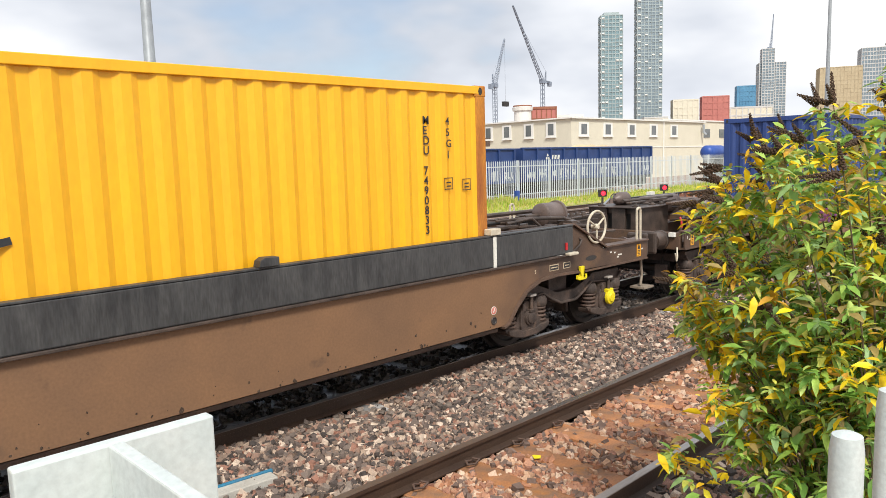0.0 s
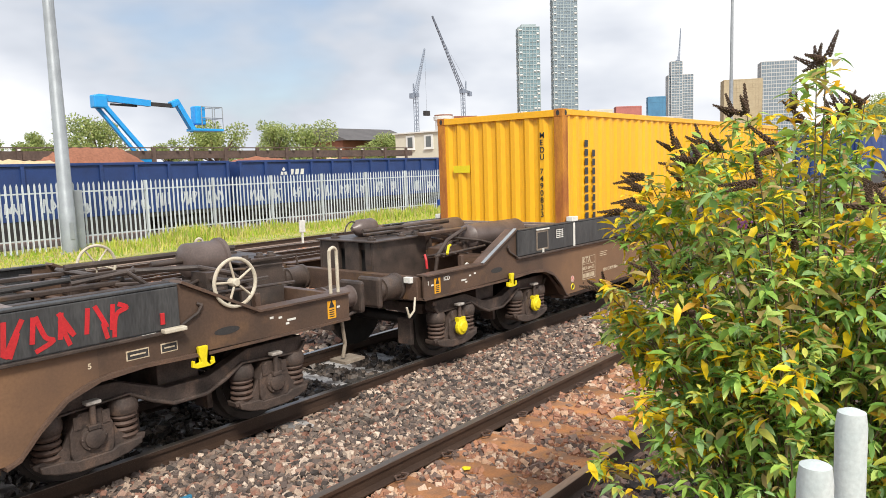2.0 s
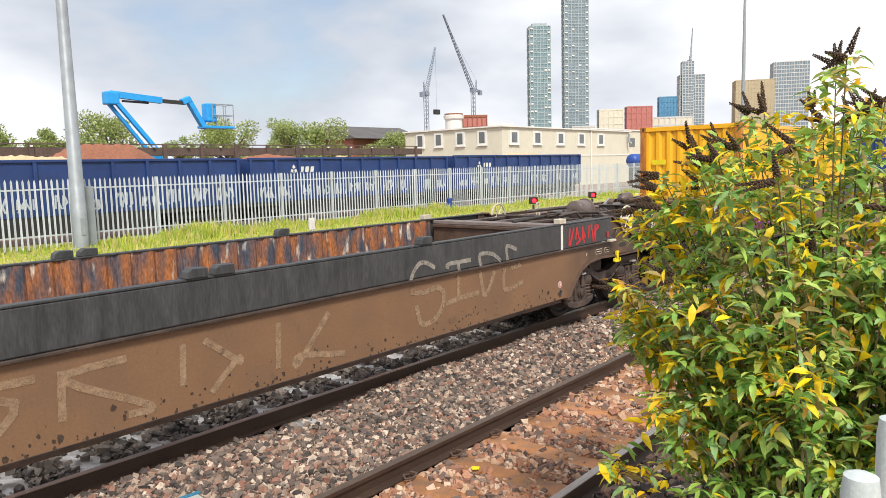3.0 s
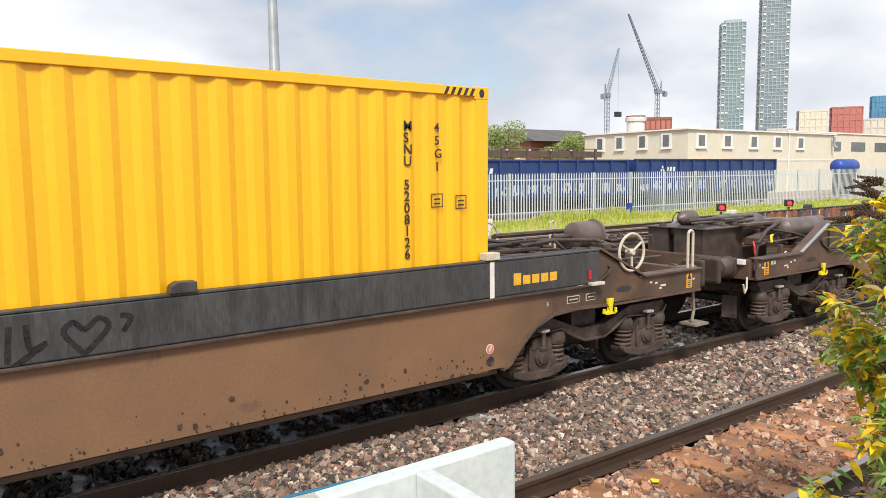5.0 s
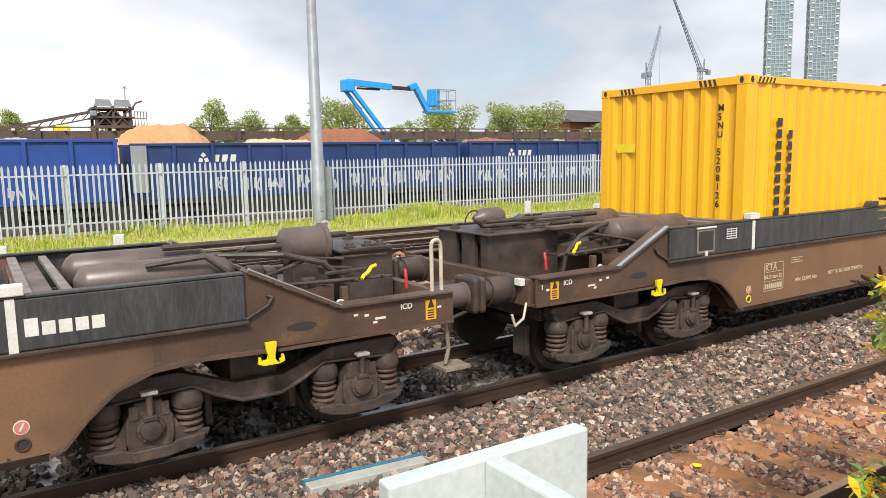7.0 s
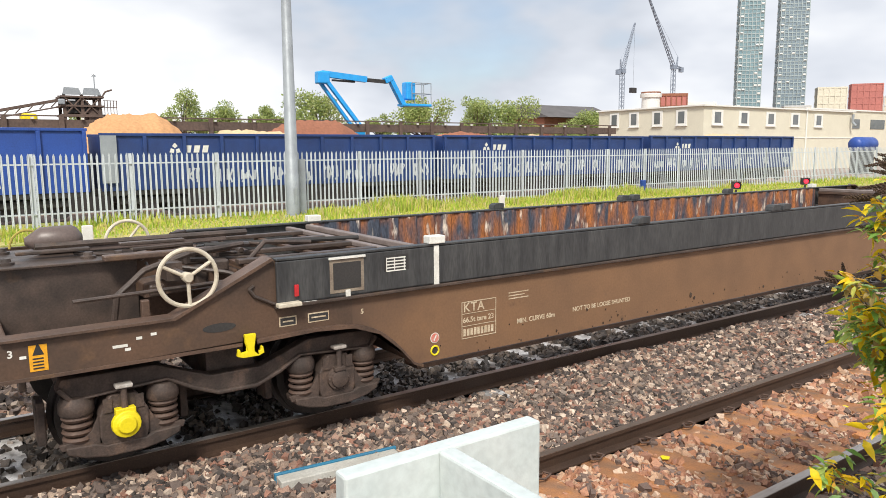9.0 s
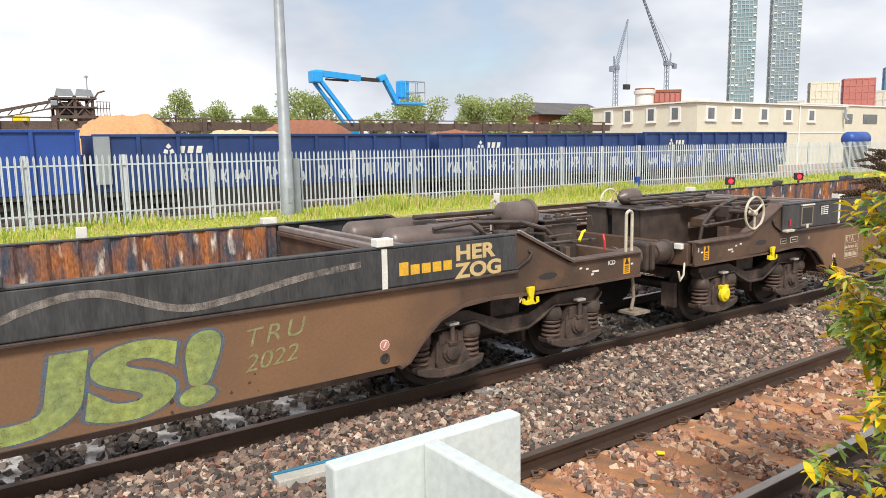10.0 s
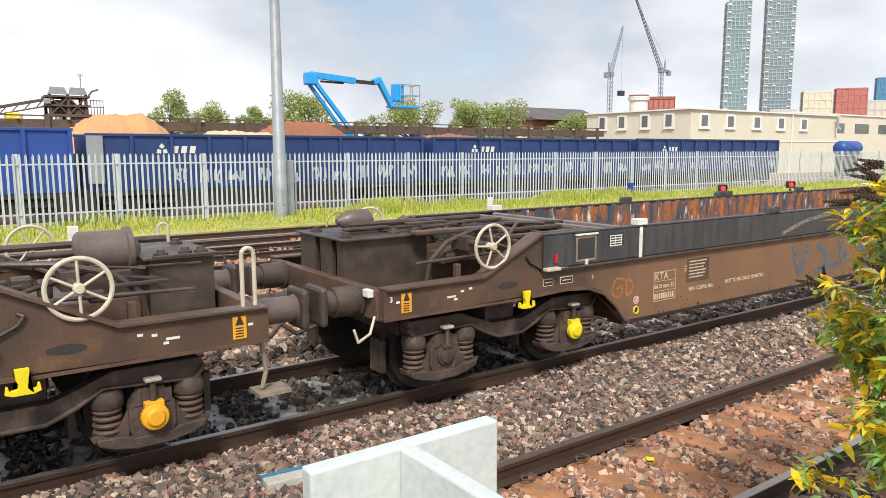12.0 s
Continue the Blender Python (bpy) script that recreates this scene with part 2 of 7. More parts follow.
M["render_cream"] = material("cream cladding", (0.66, 0.62, 0.50), 0.8, 0, (0.60, 0.56, 0.45), 0.8, grain=12, grain_amount=0.04, bump=0.02)
M["trim_white"] = material("white trim", (0.75, 0.74, 0.70), 0.6, 0, (0.7, 0.69, 0.65), 2, grain_amount=0.03)
M["glass"] = material("dark window glass", (0.10, 0.11, 0.12), 0.12, 0, (0.16, 0.17, 0.17), 1, grain_amount=0.02, bump=0.0)
M["tower_glass"] = material("pale green tower glass", (0.22, 0.32, 0.34), 0.25, 0, (0.15, 0.235, 0.27), 0.15, grain=0.5, grain_amount=0.1, bump=0.0)
M["tower_grey"] = material("grey tower cladding", (0.22, 0.28, 0.32), 0.4, 0, (0.16, 0.21, 0.25), 0.1, grain=0.5, grain_amount=0.1, bump=0.0)
M["tower_frame"] = material("grey-green tower frame", (0.36, 0.42, 0.42), 0.6, 0, (0.30, 0.36, 0.37), 0.1, grain=0.5, grain_amount=0.08, bump=0.0)
M["worn_cream"] = material("worn grimy cream paint", (0.30, 0.25, 0.19), 0.6, 0, (0.16, 0.12, 0.09), 9, grain=60, grain_amount=0.15)
M["stone_single"] = material("single ballast stone", (0.22, 0.18, 0.15), 0.85, 0, (0.14, 0.105, 0.085), 30, grain=140, grain_amount=0.25, bump=0.4, random_value=0.45)
M["tower_lattice"] = material("pale tower facade", (0.56, 0.56, 0.54), 0.7, 0, (0.48, 0.48, 0.47), 0.1, grain=0.5, grain_amount=0.08, bump=0.0)
M["tan_block"] = material("tan block facade", (0.48, 0.40, 0.26), 0.8, 0, (0.42, 0.34, 0.22), 0.1, grain=0.5, grain_amount=0.06, bump=0.0)
M["red_block"] = material("red block facade", (0.48, 0.17, 0.14), 0.7, 0, (0.42, 0.15, 0.13), 0.1, grain=0.5, grain_amount=0.06, bump=0.0)
M["blue_block"] = material("blue block facade", (0.10, 0.27, 0.42), 0.4, 0, (0.07, 0.2, 0.34), 0.1, grain=0.5, grain_amount=0.06, bump=0.0)
M["crane"] = material("grey crane steel", (0.24, 0.28, 0.34), 0.6, 0.1, (0.19, 0.22, 0.28), 0.5, grain_amount=0.05, bump=0.0)
M["roof"] = material("dark slate roof", (0.12, 0.11, 0.11), 0.8, 0, (0.09, 0.085, 0.085), 0.4, grain=3, grain_amount=0.1)
M["bark"] = material("brown bark", (0.13, 0.085, 0.05), 0.9, 0, (0.08, 0.055, 0.035), 12, grain=60, grain_amount=0.25, bump=0.5)
M["tree_leaf"] = material("tree leaves", (0.07, 0.12, 0.03), 0.7, 0, (0.09, 0.12, 0.03), 1, grain_amount=0.1, bump=0,
                          island=[(0.34, 0.42, 0.13), (0.44, 0.52, 0.16), (0.24, 0.32, 0.10), (0.52, 0.55, 0.22)])
M["leaf"] = material("green shrub leaves", (0.1, 0.2, 0.03), 0.5, 0, (0.10, 0.18, 0.03), 6, grain=40, grain_amount=0.1, bump=0.1,
                     island=[(0.30, 0.52, 0.09), (0.46, 0.68, 0.13), (0.17, 0.34, 0.07), (0.60, 0.76, 0.20), (0.36, 0.56, 0.24), (0.70, 0.68, 0.12), (0.46, 0.32, 0.12), (0.24, 0.45, 0.09)])
M["leaf_yellow"] = material("yellow shrub leaves", (0.7, 0.48, 0.02), 0.5, 0, (0.6, 0.40, 0.02), 6, grain=40, grain_amount=0.1, bump=0.1,
                            island=[(0.98, 0.76, 0.015), (0.97, 0.70, 0.015), (0.94, 0.56, 0.02), (0.85, 0.76, 0.04), (0.66, 0.34, 0.05)])
M["seed"] = material("dry brown seed heads", (0.055, 0.035, 0.022), 0.9, 0, (0.09, 0.05, 0.028), 20, grain=120, grain_amount=0.3, bump=0.5)
M["lilac"] = material("lilac blossom", (0.42, 0.12, 0.42), 0.7, 0, (0.5, 0.2, 0.5), 20)
M["twig"] = material("shrub twigs", (0.14, 0.11, 0.055), 0.8, 0, (0.10, 0.08, 0.04), 15)
M["trough"] = material("blue plastic trough edge", (0.03, 0.20, 0.33), 0.5, 0, (0.04, 0.15, 0.25), 8)
M["concrete"] = material("pale concrete lid", (0.48, 0.47, 0.43), 0.85, 0, (0.36, 0.34, 0.30), 6, grain=60, grain_amount=0.12, bump=0.2)
M["puddle"] = material("graffiti silver paint", (0.50, 0.52, 0.55), 0.6, 0, (0.42, 0.44, 0.48), 2)
M["graf_green"] = material("green spray paint", (0.42, 0.47, 0.12), 0.7, 0, (0.24, 0.30, 0.13), 3, grain_amount=0.15)
M["graf_blue"] = material("blue spray paint", (0.14, 0.22, 0.31), 0.7, 0, (0.13, 0.17, 0.22), 4, grain_amount=0.15)
M["graf_pale"] = material("pale spray paint", (0.36, 0.33, 0.29), 0.7, 0, (0.27, 0.24, 0.20), 3, grain_amount=0.15)
M["graf_tan"] = material("tan spray paint", (0.40, 0.27, 0.17), 0.7, 0, (0.33, 0.21, 0.125), 3, grain_amount=0.15)
M["graf_sand"] = material("sand spray paint", (0.62, 0.45, 0.20), 0.7, 0, (0.5, 0.36, 0.16), 6, grain_amount=0.15)
M["stencil"] = material("faded cream stencil paint", (0.60, 0.50, 0.36), 0.7, 0, (0.42, 0.32, 0.21), 14, contrast=0.15, grain=90, grain_amount=0.2)
M["dot_red"] = material("faded red disc paint", (0.62, 0.12, 0.08), 0.6, 0, (0.55, 0.25, 0.2), 25, grain_amount=0.1)
M["amber"] = material("amber lettering", (0.75, 0.42, 0.03), 0.6, 0, (0.6, 0.33, 0.03), 8)


def see_through(m, share=0.3):
    """Let part of the light pass through a leaf."""
    t = m.node_tree
    p, out = t.nodes["Principled BSDF"], t.nodes["Material Output"]
    tr_ = t.nodes.new("ShaderNodeBsdfTranslucent")
    mx = t.nodes.new("ShaderNodeMixShader")
    mx.inputs["Fac"].default_value = share
    t.links.new(p.inputs["Base Color"].links[0].from_socket, tr_.inputs["Color"])
    t.links.new(p.outputs["BSDF"], mx.inputs[1])
    t.links.new(tr_.outputs["BSDF"], mx.inputs[2])
    t.links.new(mx.outputs["Shader"], out.inputs["Surface"])


for q in ("leaf", "leaf_yellow", "tree_leaf", "grass"):
    see_through(M[q])


def glow(name, colour, strength):
    m = bpy.data.materials.new(name)
    m.use_nodes = True
    p = m.node_tree.nodes["Principled BSDF"]
    p.inputs["Base Color"].default_value = (*colour, 1)
    p.inputs["Emission Color"].default_value = (*colour, 1)
    p.inputs["Emission Strength"].default_value = strength
    return m


def worn_paint(m, cover=0.62):
    """Thin spray paint: patches of the steel below show through."""
    t = m.node_tree
    p, out = t.nodes["Principled BSDF"], t.nodes["Material Output"]
    n = t.nodes.new("ShaderNodeTexNoise")
    n.inputs["Scale"].default_value, n.inputs["Detail"].default_value = 14.0, 6.0
    co = t.nodes.new("ShaderNodeTexCoord")
    t.links.new(co.outputs["Object"], n.inputs["Vector"])
    r = t.nodes.new("ShaderNodeMapRange")
    r.inputs["From Min"].default_value, r.inputs["From Max"].default_value = 0.3, 0.7
    r.inputs["To Min"].default_value, r.inputs["To Max"].default_value = cover - 0.3, min(1.0, cover + 0.3)
    t.links.new(n.outputs["Fac"], r.inputs["Value"])
    tr_ = t.nodes.new("ShaderNodeBsdfTransparent")
    mx = t.nodes.new("ShaderNodeMixShader")
    t.links.new(r.outputs["Result"], mx.inputs["Fac"])
    t.links.new(tr_.outputs["BSDF"], mx.inputs[1])
    t.links.new(p.outputs["BSDF"], mx.inputs[2])
    t.links.new(mx.outputs["Shader"], out.inputs["Surface"])


M["graf_orange"] = material("orange spray paint", (0.50, 0.20, 0.07), 0.7, 0, (0.42, 0.16, 0.06), 5)
M["mud"] = material("dark splashed dirt", (0.055, 0.036, 0.026), 0.8, 0, (0.09, 0.058, 0.04), 20, grain_amount=0.2)
M["graf_faint"] = material("thin pale spray paint", (0.40, 0.35, 0.31), 0.7, 0, (0.22, 0.19, 0.17), 6, contrast=0.15, grain_amount=0.2, stretch=(3, 1, 0.3))
M["hoop"] = material("dull yellow hose", (0.42, 0.34, 0.06), 0.6, 0, (0.22, 0.17, 0.05), 9)
M["graf_lime"] = material("faded lime spray paint", (0.36, 0.34, 0.16), 0.7, 0, (0.26, 0.24, 0.11), 5, grain_amount=0.15)
M["graf_black"] = material("thin black spray paint", (0.012, 0.012, 0.013), 0.6, 0, (0.02, 0.02, 0.02), 5)
for q, cov in (("graf_green", 0.66), ("graf_blue", 0.32), ("graf_pale", 0.62), ("graf_lime", 0.72), ("mud", 0.6), ("graf_tan", 0.55), ("graf_faint", 0.36), ("graf_black", 0.7), ("graf_orange", 0.6)):
    worn_paint(M[q], cov)

def soot(m, colour):
    """Grime that spreads unevenly from a wagon's ends on to its side plates."""
    t = m.node_tree
    p = t.nodes["Principled BSDF"]
    co, sep, ab = t.nodes.new("ShaderNodeTexCoord"), t.nodes.new("ShaderNodeSeparateXYZ"), t.nodes.new("ShaderNodeMath")
    ab.operation = "ABSOLUTE"
    n = t.nodes.new("ShaderNodeTexNoise")
    n.inputs["Scale"].default_value, n.inputs["Detail"].default_value = 2.2, 5.0
    add = t.nodes.new("ShaderNodeMath")
    add.operation = "MULTIPLY_ADD"
    add.inputs[1].default_value = 1.6
    r = t.nodes.new("ShaderNodeMapRange")
    r.inputs["From Min"].default_value, r.inputs["From Max"].default_value = 6.55, 7.5
    mx = t.nodes.new("ShaderNodeMix")
    mx.data_type = "RGBA"
    mx.inputs[7].default_value = (*colour, 1)
    t.links.new(co.outputs["Object"], sep.inputs[0])
    t.links.new(co.outputs["Object"], n.inputs["Vector"])
    t.links.new(sep.outputs["X"], ab.inputs[0])
    t.links.new(n.outputs["Fac"], add.inputs[0])
    t.links.new(ab.outputs[0], add.inputs[2])
    t.links.new(add.outputs[0], r.inputs["Value"])
    t.links.new(r.outputs["Result"], mx.inputs["Factor"])
    t.links.new(p.inputs["Base Color"].links[0].from_socket, mx.inputs[6])
    t.links.new(mx.outputs[2], p.inputs["Base Color"])


soot(M["brown"], (0.085, 0.052, 0.036))
M["red_light"] = glow("lit red signal lens", (1.0, 0.03, 0.06), 1.2)

# ---- mesh helpers ----


def box(bm, x0, x1, y0, y1, z0, z1):
    vs = [bm.verts.new(p) for p in ((x0, y0, z0), (x1, y0, z0), (x1, y1, z0), (x0, y1, z0), (x0, y0, z1), (x1, y0, z1), (x1, y1, z1), (x0, y1, z1))]
    for f in ((3, 2, 1, 0), (4, 5, 6, 7), (0, 1, 5, 4), (1, 2, 6, 5), (2, 3, 7, 6), (3, 0, 4, 7)):
        bm.faces.new([vs[i] for i in f])


def prism(bm, outline, y0, y1, axis="y"):
    """A plate: an outline in x, z (counter-clockwise) pushed from y0 to y1; axis 'x': outline in y, z pushed along x."""
    def at(a, b, d):
        return (a, d, b) if axis == "y" else (d, a, b) if axis == "x" else (a, b, d)
    front = [bm.verts.new(at(a, b, y0)) for a, b in outline]
    back = [bm.verts.new(at(a, b, y1)) for a, b in outline]
    n = len(outline)
    caps = [bm.faces.new(front), bm.faces.new(back[::-1])]
    for i in range(n):
        bm.faces.new((front[i], back[i], back[(i + 1) % n], front[(i + 1) % n]))
    bmesh.ops.triangulate(bm, faces=caps)


def tube(bm, p0, p1, r, seg=12, r1=None, caps=True):
    p0, p1 = Vector(p0), Vector(p1)
    d = p1 - p0
    m = Matrix.Translation((p0 + p1) / 2) @ d.to_track_quat("Z", "Y").to_matrix().to_4x4()
    bmesh.ops.create_cone(bm, cap_ends=caps, segments=seg, radius1=r, radius2=r if r1 is None else r1, depth=d.length, matrix=m)


def pipe(bm, points, r, seg=8):
    for a, b in zip(points, points[1:]):
        tube(bm, a, b, r, seg)
    for p in points[1:-1]:
        bmesh.ops.create_icosphere(bm, subdivisions=1, radius=r * 1.02, matrix=Matrix.Translation(p))


def ring(bm, centre, R, r, axis="y", seg=32, sub=8):
    grid = []
    for i in range(seg):
        a = 2 * math.pi * i / seg
        row = []
        for j in range(sub):
            b = 2 * math.pi * j / sub
            q, h = R + r * math.cos(b), r * math.sin(b)
            u, v = q * math.cos(a), q * math.sin(a)
            p = (u, h, v) if axis == "y" else (u, v, h) if axis == "z" else (h, u, v)
            row.append(bm.verts.new(Vector(centre) + Vector(p)))
        grid.append(row)
    for i in range(seg):
        for j in range(sub):
            bm.faces.new((grid[i][j], grid[(i + 1) % seg][j], grid[(i + 1) % seg][(j + 1) % sub], grid[i][(j + 1) % sub]))


def lathe(bm, origin, axis, profile, seg=20):
    """Rings of (distance along axis, radius), capped."""
    m = Matrix.Translation(origin) @ Vector(axis).to_track_quat("Z", "Y").to_matrix().to_4x4()
    rows = [[bm.verts.new(m @ Vector((r * math.cos(2 * math.pi * i / seg), r * math.sin(2 * math.pi * i / seg), d))) for i in range(seg)] for d, r in profile]
    for a, b in zip(rows, rows[1:]):
        for i in range(seg):
            bm.faces.new((a[i], a[(i + 1) % seg], b[(i + 1) % seg], b[i]))
    bm.faces.new(rows[0][::-1])
    bm.faces.new(rows[-1])


def finish(name, bm, mat, bevel=0.0, smooth=False):
    bmesh.ops.recalc_face_normals(bm, faces=bm.faces)
    me = bpy.data.meshes.new(name)
    bm.to_mesh(me)
    bm.free()
    me.materials.append(M[mat] if isinstance(mat, str) else mat)
    if smooth:
        me.shade_smooth()
    ob = new(name, me)
    if bevel:
        md = ob.modifiers.new("bevel", "BEVEL")
        md.width, md.segments, md.limit_method, md.angle_limit = bevel, 2, "ANGLE", radians(35)
    if smooth:
        me.set_sharp_from_angle(angle=radians(38))
    return ob


def part(name, bm, mat, parent, label="", bevel=0.0, smooth=False, m=None):
    ob = finish(name, bm, mat, bevel, smooth)
    ob.parent = parent
    if m is not None:
        ob.matrix_basis = m
    return tagged(ob, label)


def empty(name, m, label, category, group="", kind=""):
    ob = new(name)
    ob.matrix_basis = m
    return tagged(ob, label, category, group, kind)


def solid(name, bm, mat, label="", category="", group="", kind="", bevel=0.0, smooth=False, m=None):
    ob = finish(name, bm, mat, bevel, smooth)
    if m is not None:
        ob.matrix_basis = m
    return tagged(ob, label, category, group, kind)


def boxes(*bs):
    bm = bmesh.new()
    for b in bs:
        box(bm, *b)
    return bm


def lettering(name, text, size, mat, parent, m, label="", spacing=1.0, bold=0.0015, align="LEFT", shape=None):
    """Words with the built-in font as a thin mesh in the plane x, y of m; shape stretches or slants the letters."""
    cu = bpy.data.curves.new(name, "FONT")
    cu.body, cu.size, cu.extrude, cu.space_character, cu.offset = text, size, 0.001, spacing, bold
    cu.align_x = align
    tmp = bpy.data.objects.new(name, cu)
    scene.collection.objects.link(tmp)
    me = bpy.data.meshes.new_from_object(tmp)
    bpy.data.objects.remove(tmp)
    me.name = name
    me.materials.clear()
    me.materials.append(M[mat])
    if shape is not None:
        me.transform(shape)
    ob = new(name, me)
    ob.parent = parent
    ob.matrix_basis = m
    return tagged(ob, label)


def stroke(bm, points, width, y, depth=0.0007):
    """A painted line of even width on a plane of one y, through points x, z."""
    for (x0, z0), (x1, z1) in zip(points, points[1:]):
        d = Vector((x1 - x0, z1 - z0))
        if d.length < 1e-6:
            continue
        n = Vector((-d.y, d.x)).normalized() * width / 2
        d2 = d.normalized() * width * 0.25
        prism(bm, [(x0 - d2.x - n.x, z0 - d2.y - n.y), (x1 + d2.x - n.x, z1 + d2.y - n.y), (x1 + d2.x + n.x, z1 + d2.y + n.y), (x0 - d2.x + n.x, z0 - d2.y + n.y)],
              y - depth * random.uniform(1, 3), y)


NEAR = (90, 0, 0)   # the turn that sets lettering upright on a face towards -y


def side(x, y, z):
    return pose(x, y, z, *NEAR)
# ---- ground and tracks ----
RAILS_NEAR, RAILS_TRAIN = (3.09, 4.49), (6.39, 7.905)
TRACK_Y = 7.1525
SLEEPER_TOP = -0.16


def sheet(name, x0, x1, y0, y1, z, mat, thick=0.3, kind="structure", label=""):
    return solid(name, boxes((x0, x1, y0, y1, z - thick, z)), mat, kind=kind, label=label)


sheet("ground", -2500, 2500, -600, 4000, -0.30, "yard", 0.2)
# bed coloured near black to paint shaded gaps under the stones
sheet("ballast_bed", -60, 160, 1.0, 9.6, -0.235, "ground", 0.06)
sheet("ground_verge", -80, 200, 23.2, 29.6, -0.12, "verge", 0.17)


def rail_profile():
    return [(-0.07, -0.155), (0.07, -0.155), (0.07, -0.143), (0.012, -0.125), (0.012, -0.045), (0.036, -0.035), (0.036, -0.006),
            (-0.036, -0.006), (-0.036, -0.035), (-0.012, -0.045), (-0.012, -0.125), (-0.07, -0.143)]


def rail(y, x0, x1, z=0.0):
    ob = empty("rail", pose(0, y, z), "steel running rail with brown web on sleepers", "rail", "running rails", "structure")
    bm = bmesh.new()
    prism(bm, rail_profile(), x0, x1, "x")
    part("rail_body", bm, "rail", ob)
    part("rail_head", boxes((x0, x1, -0.033, 0.033, -0.0055, 0.0)), "railhead", ob, "worn shiny running surface")
    return ob


for y in (*RAILS_NEAR, *RAILS_TRAIN):
    rail(y, -60, 160)
for y in (12.2, 13.7, 16.0, 17.5, 19.0, 20.5, 22.4):
    rail(y, -60, 160, -0.08)

# ---- train ----
SPEED = 7.42


def smooth_path(pts, n=6):
    out = []
    for i in range(len(pts) - 1):
        p0, p1, p2, p3 = pts[max(i - 1, 0)], pts[i], pts[i + 1], pts[min(i + 2, len(pts) - 1)]
        for k in range(n):
            u = k / n
            out.append(tuple(0.5 * (2 * b + (c - a) * u + (2 * a - 5 * b + 4 * c - d) * u * u + (3 * b - a - 3 * c + d) * u ** 3) for a, b, c, d in zip(p0, p1, p2, p3)))
    out.append(pts[-1])
    return out


ARCH = smooth_path([(5.80, 0.45), (5.90, 0.49), (6.05, 0.66), (6.25, 0.83), (6.50, 0.92), (6.85, 0.945), (7.40, 0.925)], 4)


def build_wheelset(parent, x):
    bm = bmesh.new()
    for s in (-1, 1):
        o = (0, s * 0.7525, 0)
        lathe(bm, o, (0, s, 0), [(-0.085, 0.10), (-0.085, 0.46), (-0.055, 0.465), (-0.045, 0.43), (0.055, 0.425), (0.06, 0.36), (0.03, 0.34), (0.02, 0.16), (0.06, 0.13), (0.07, 0.08)], 28)
    tube(bm, (0, -0.75, 0), (0, 0.75, 0), 0.075, 12)
    return part("wheelset", bm, "wheel", parent, "dark steel wheels on one axle", smooth=True, m=pose(x, 0, 0.43))


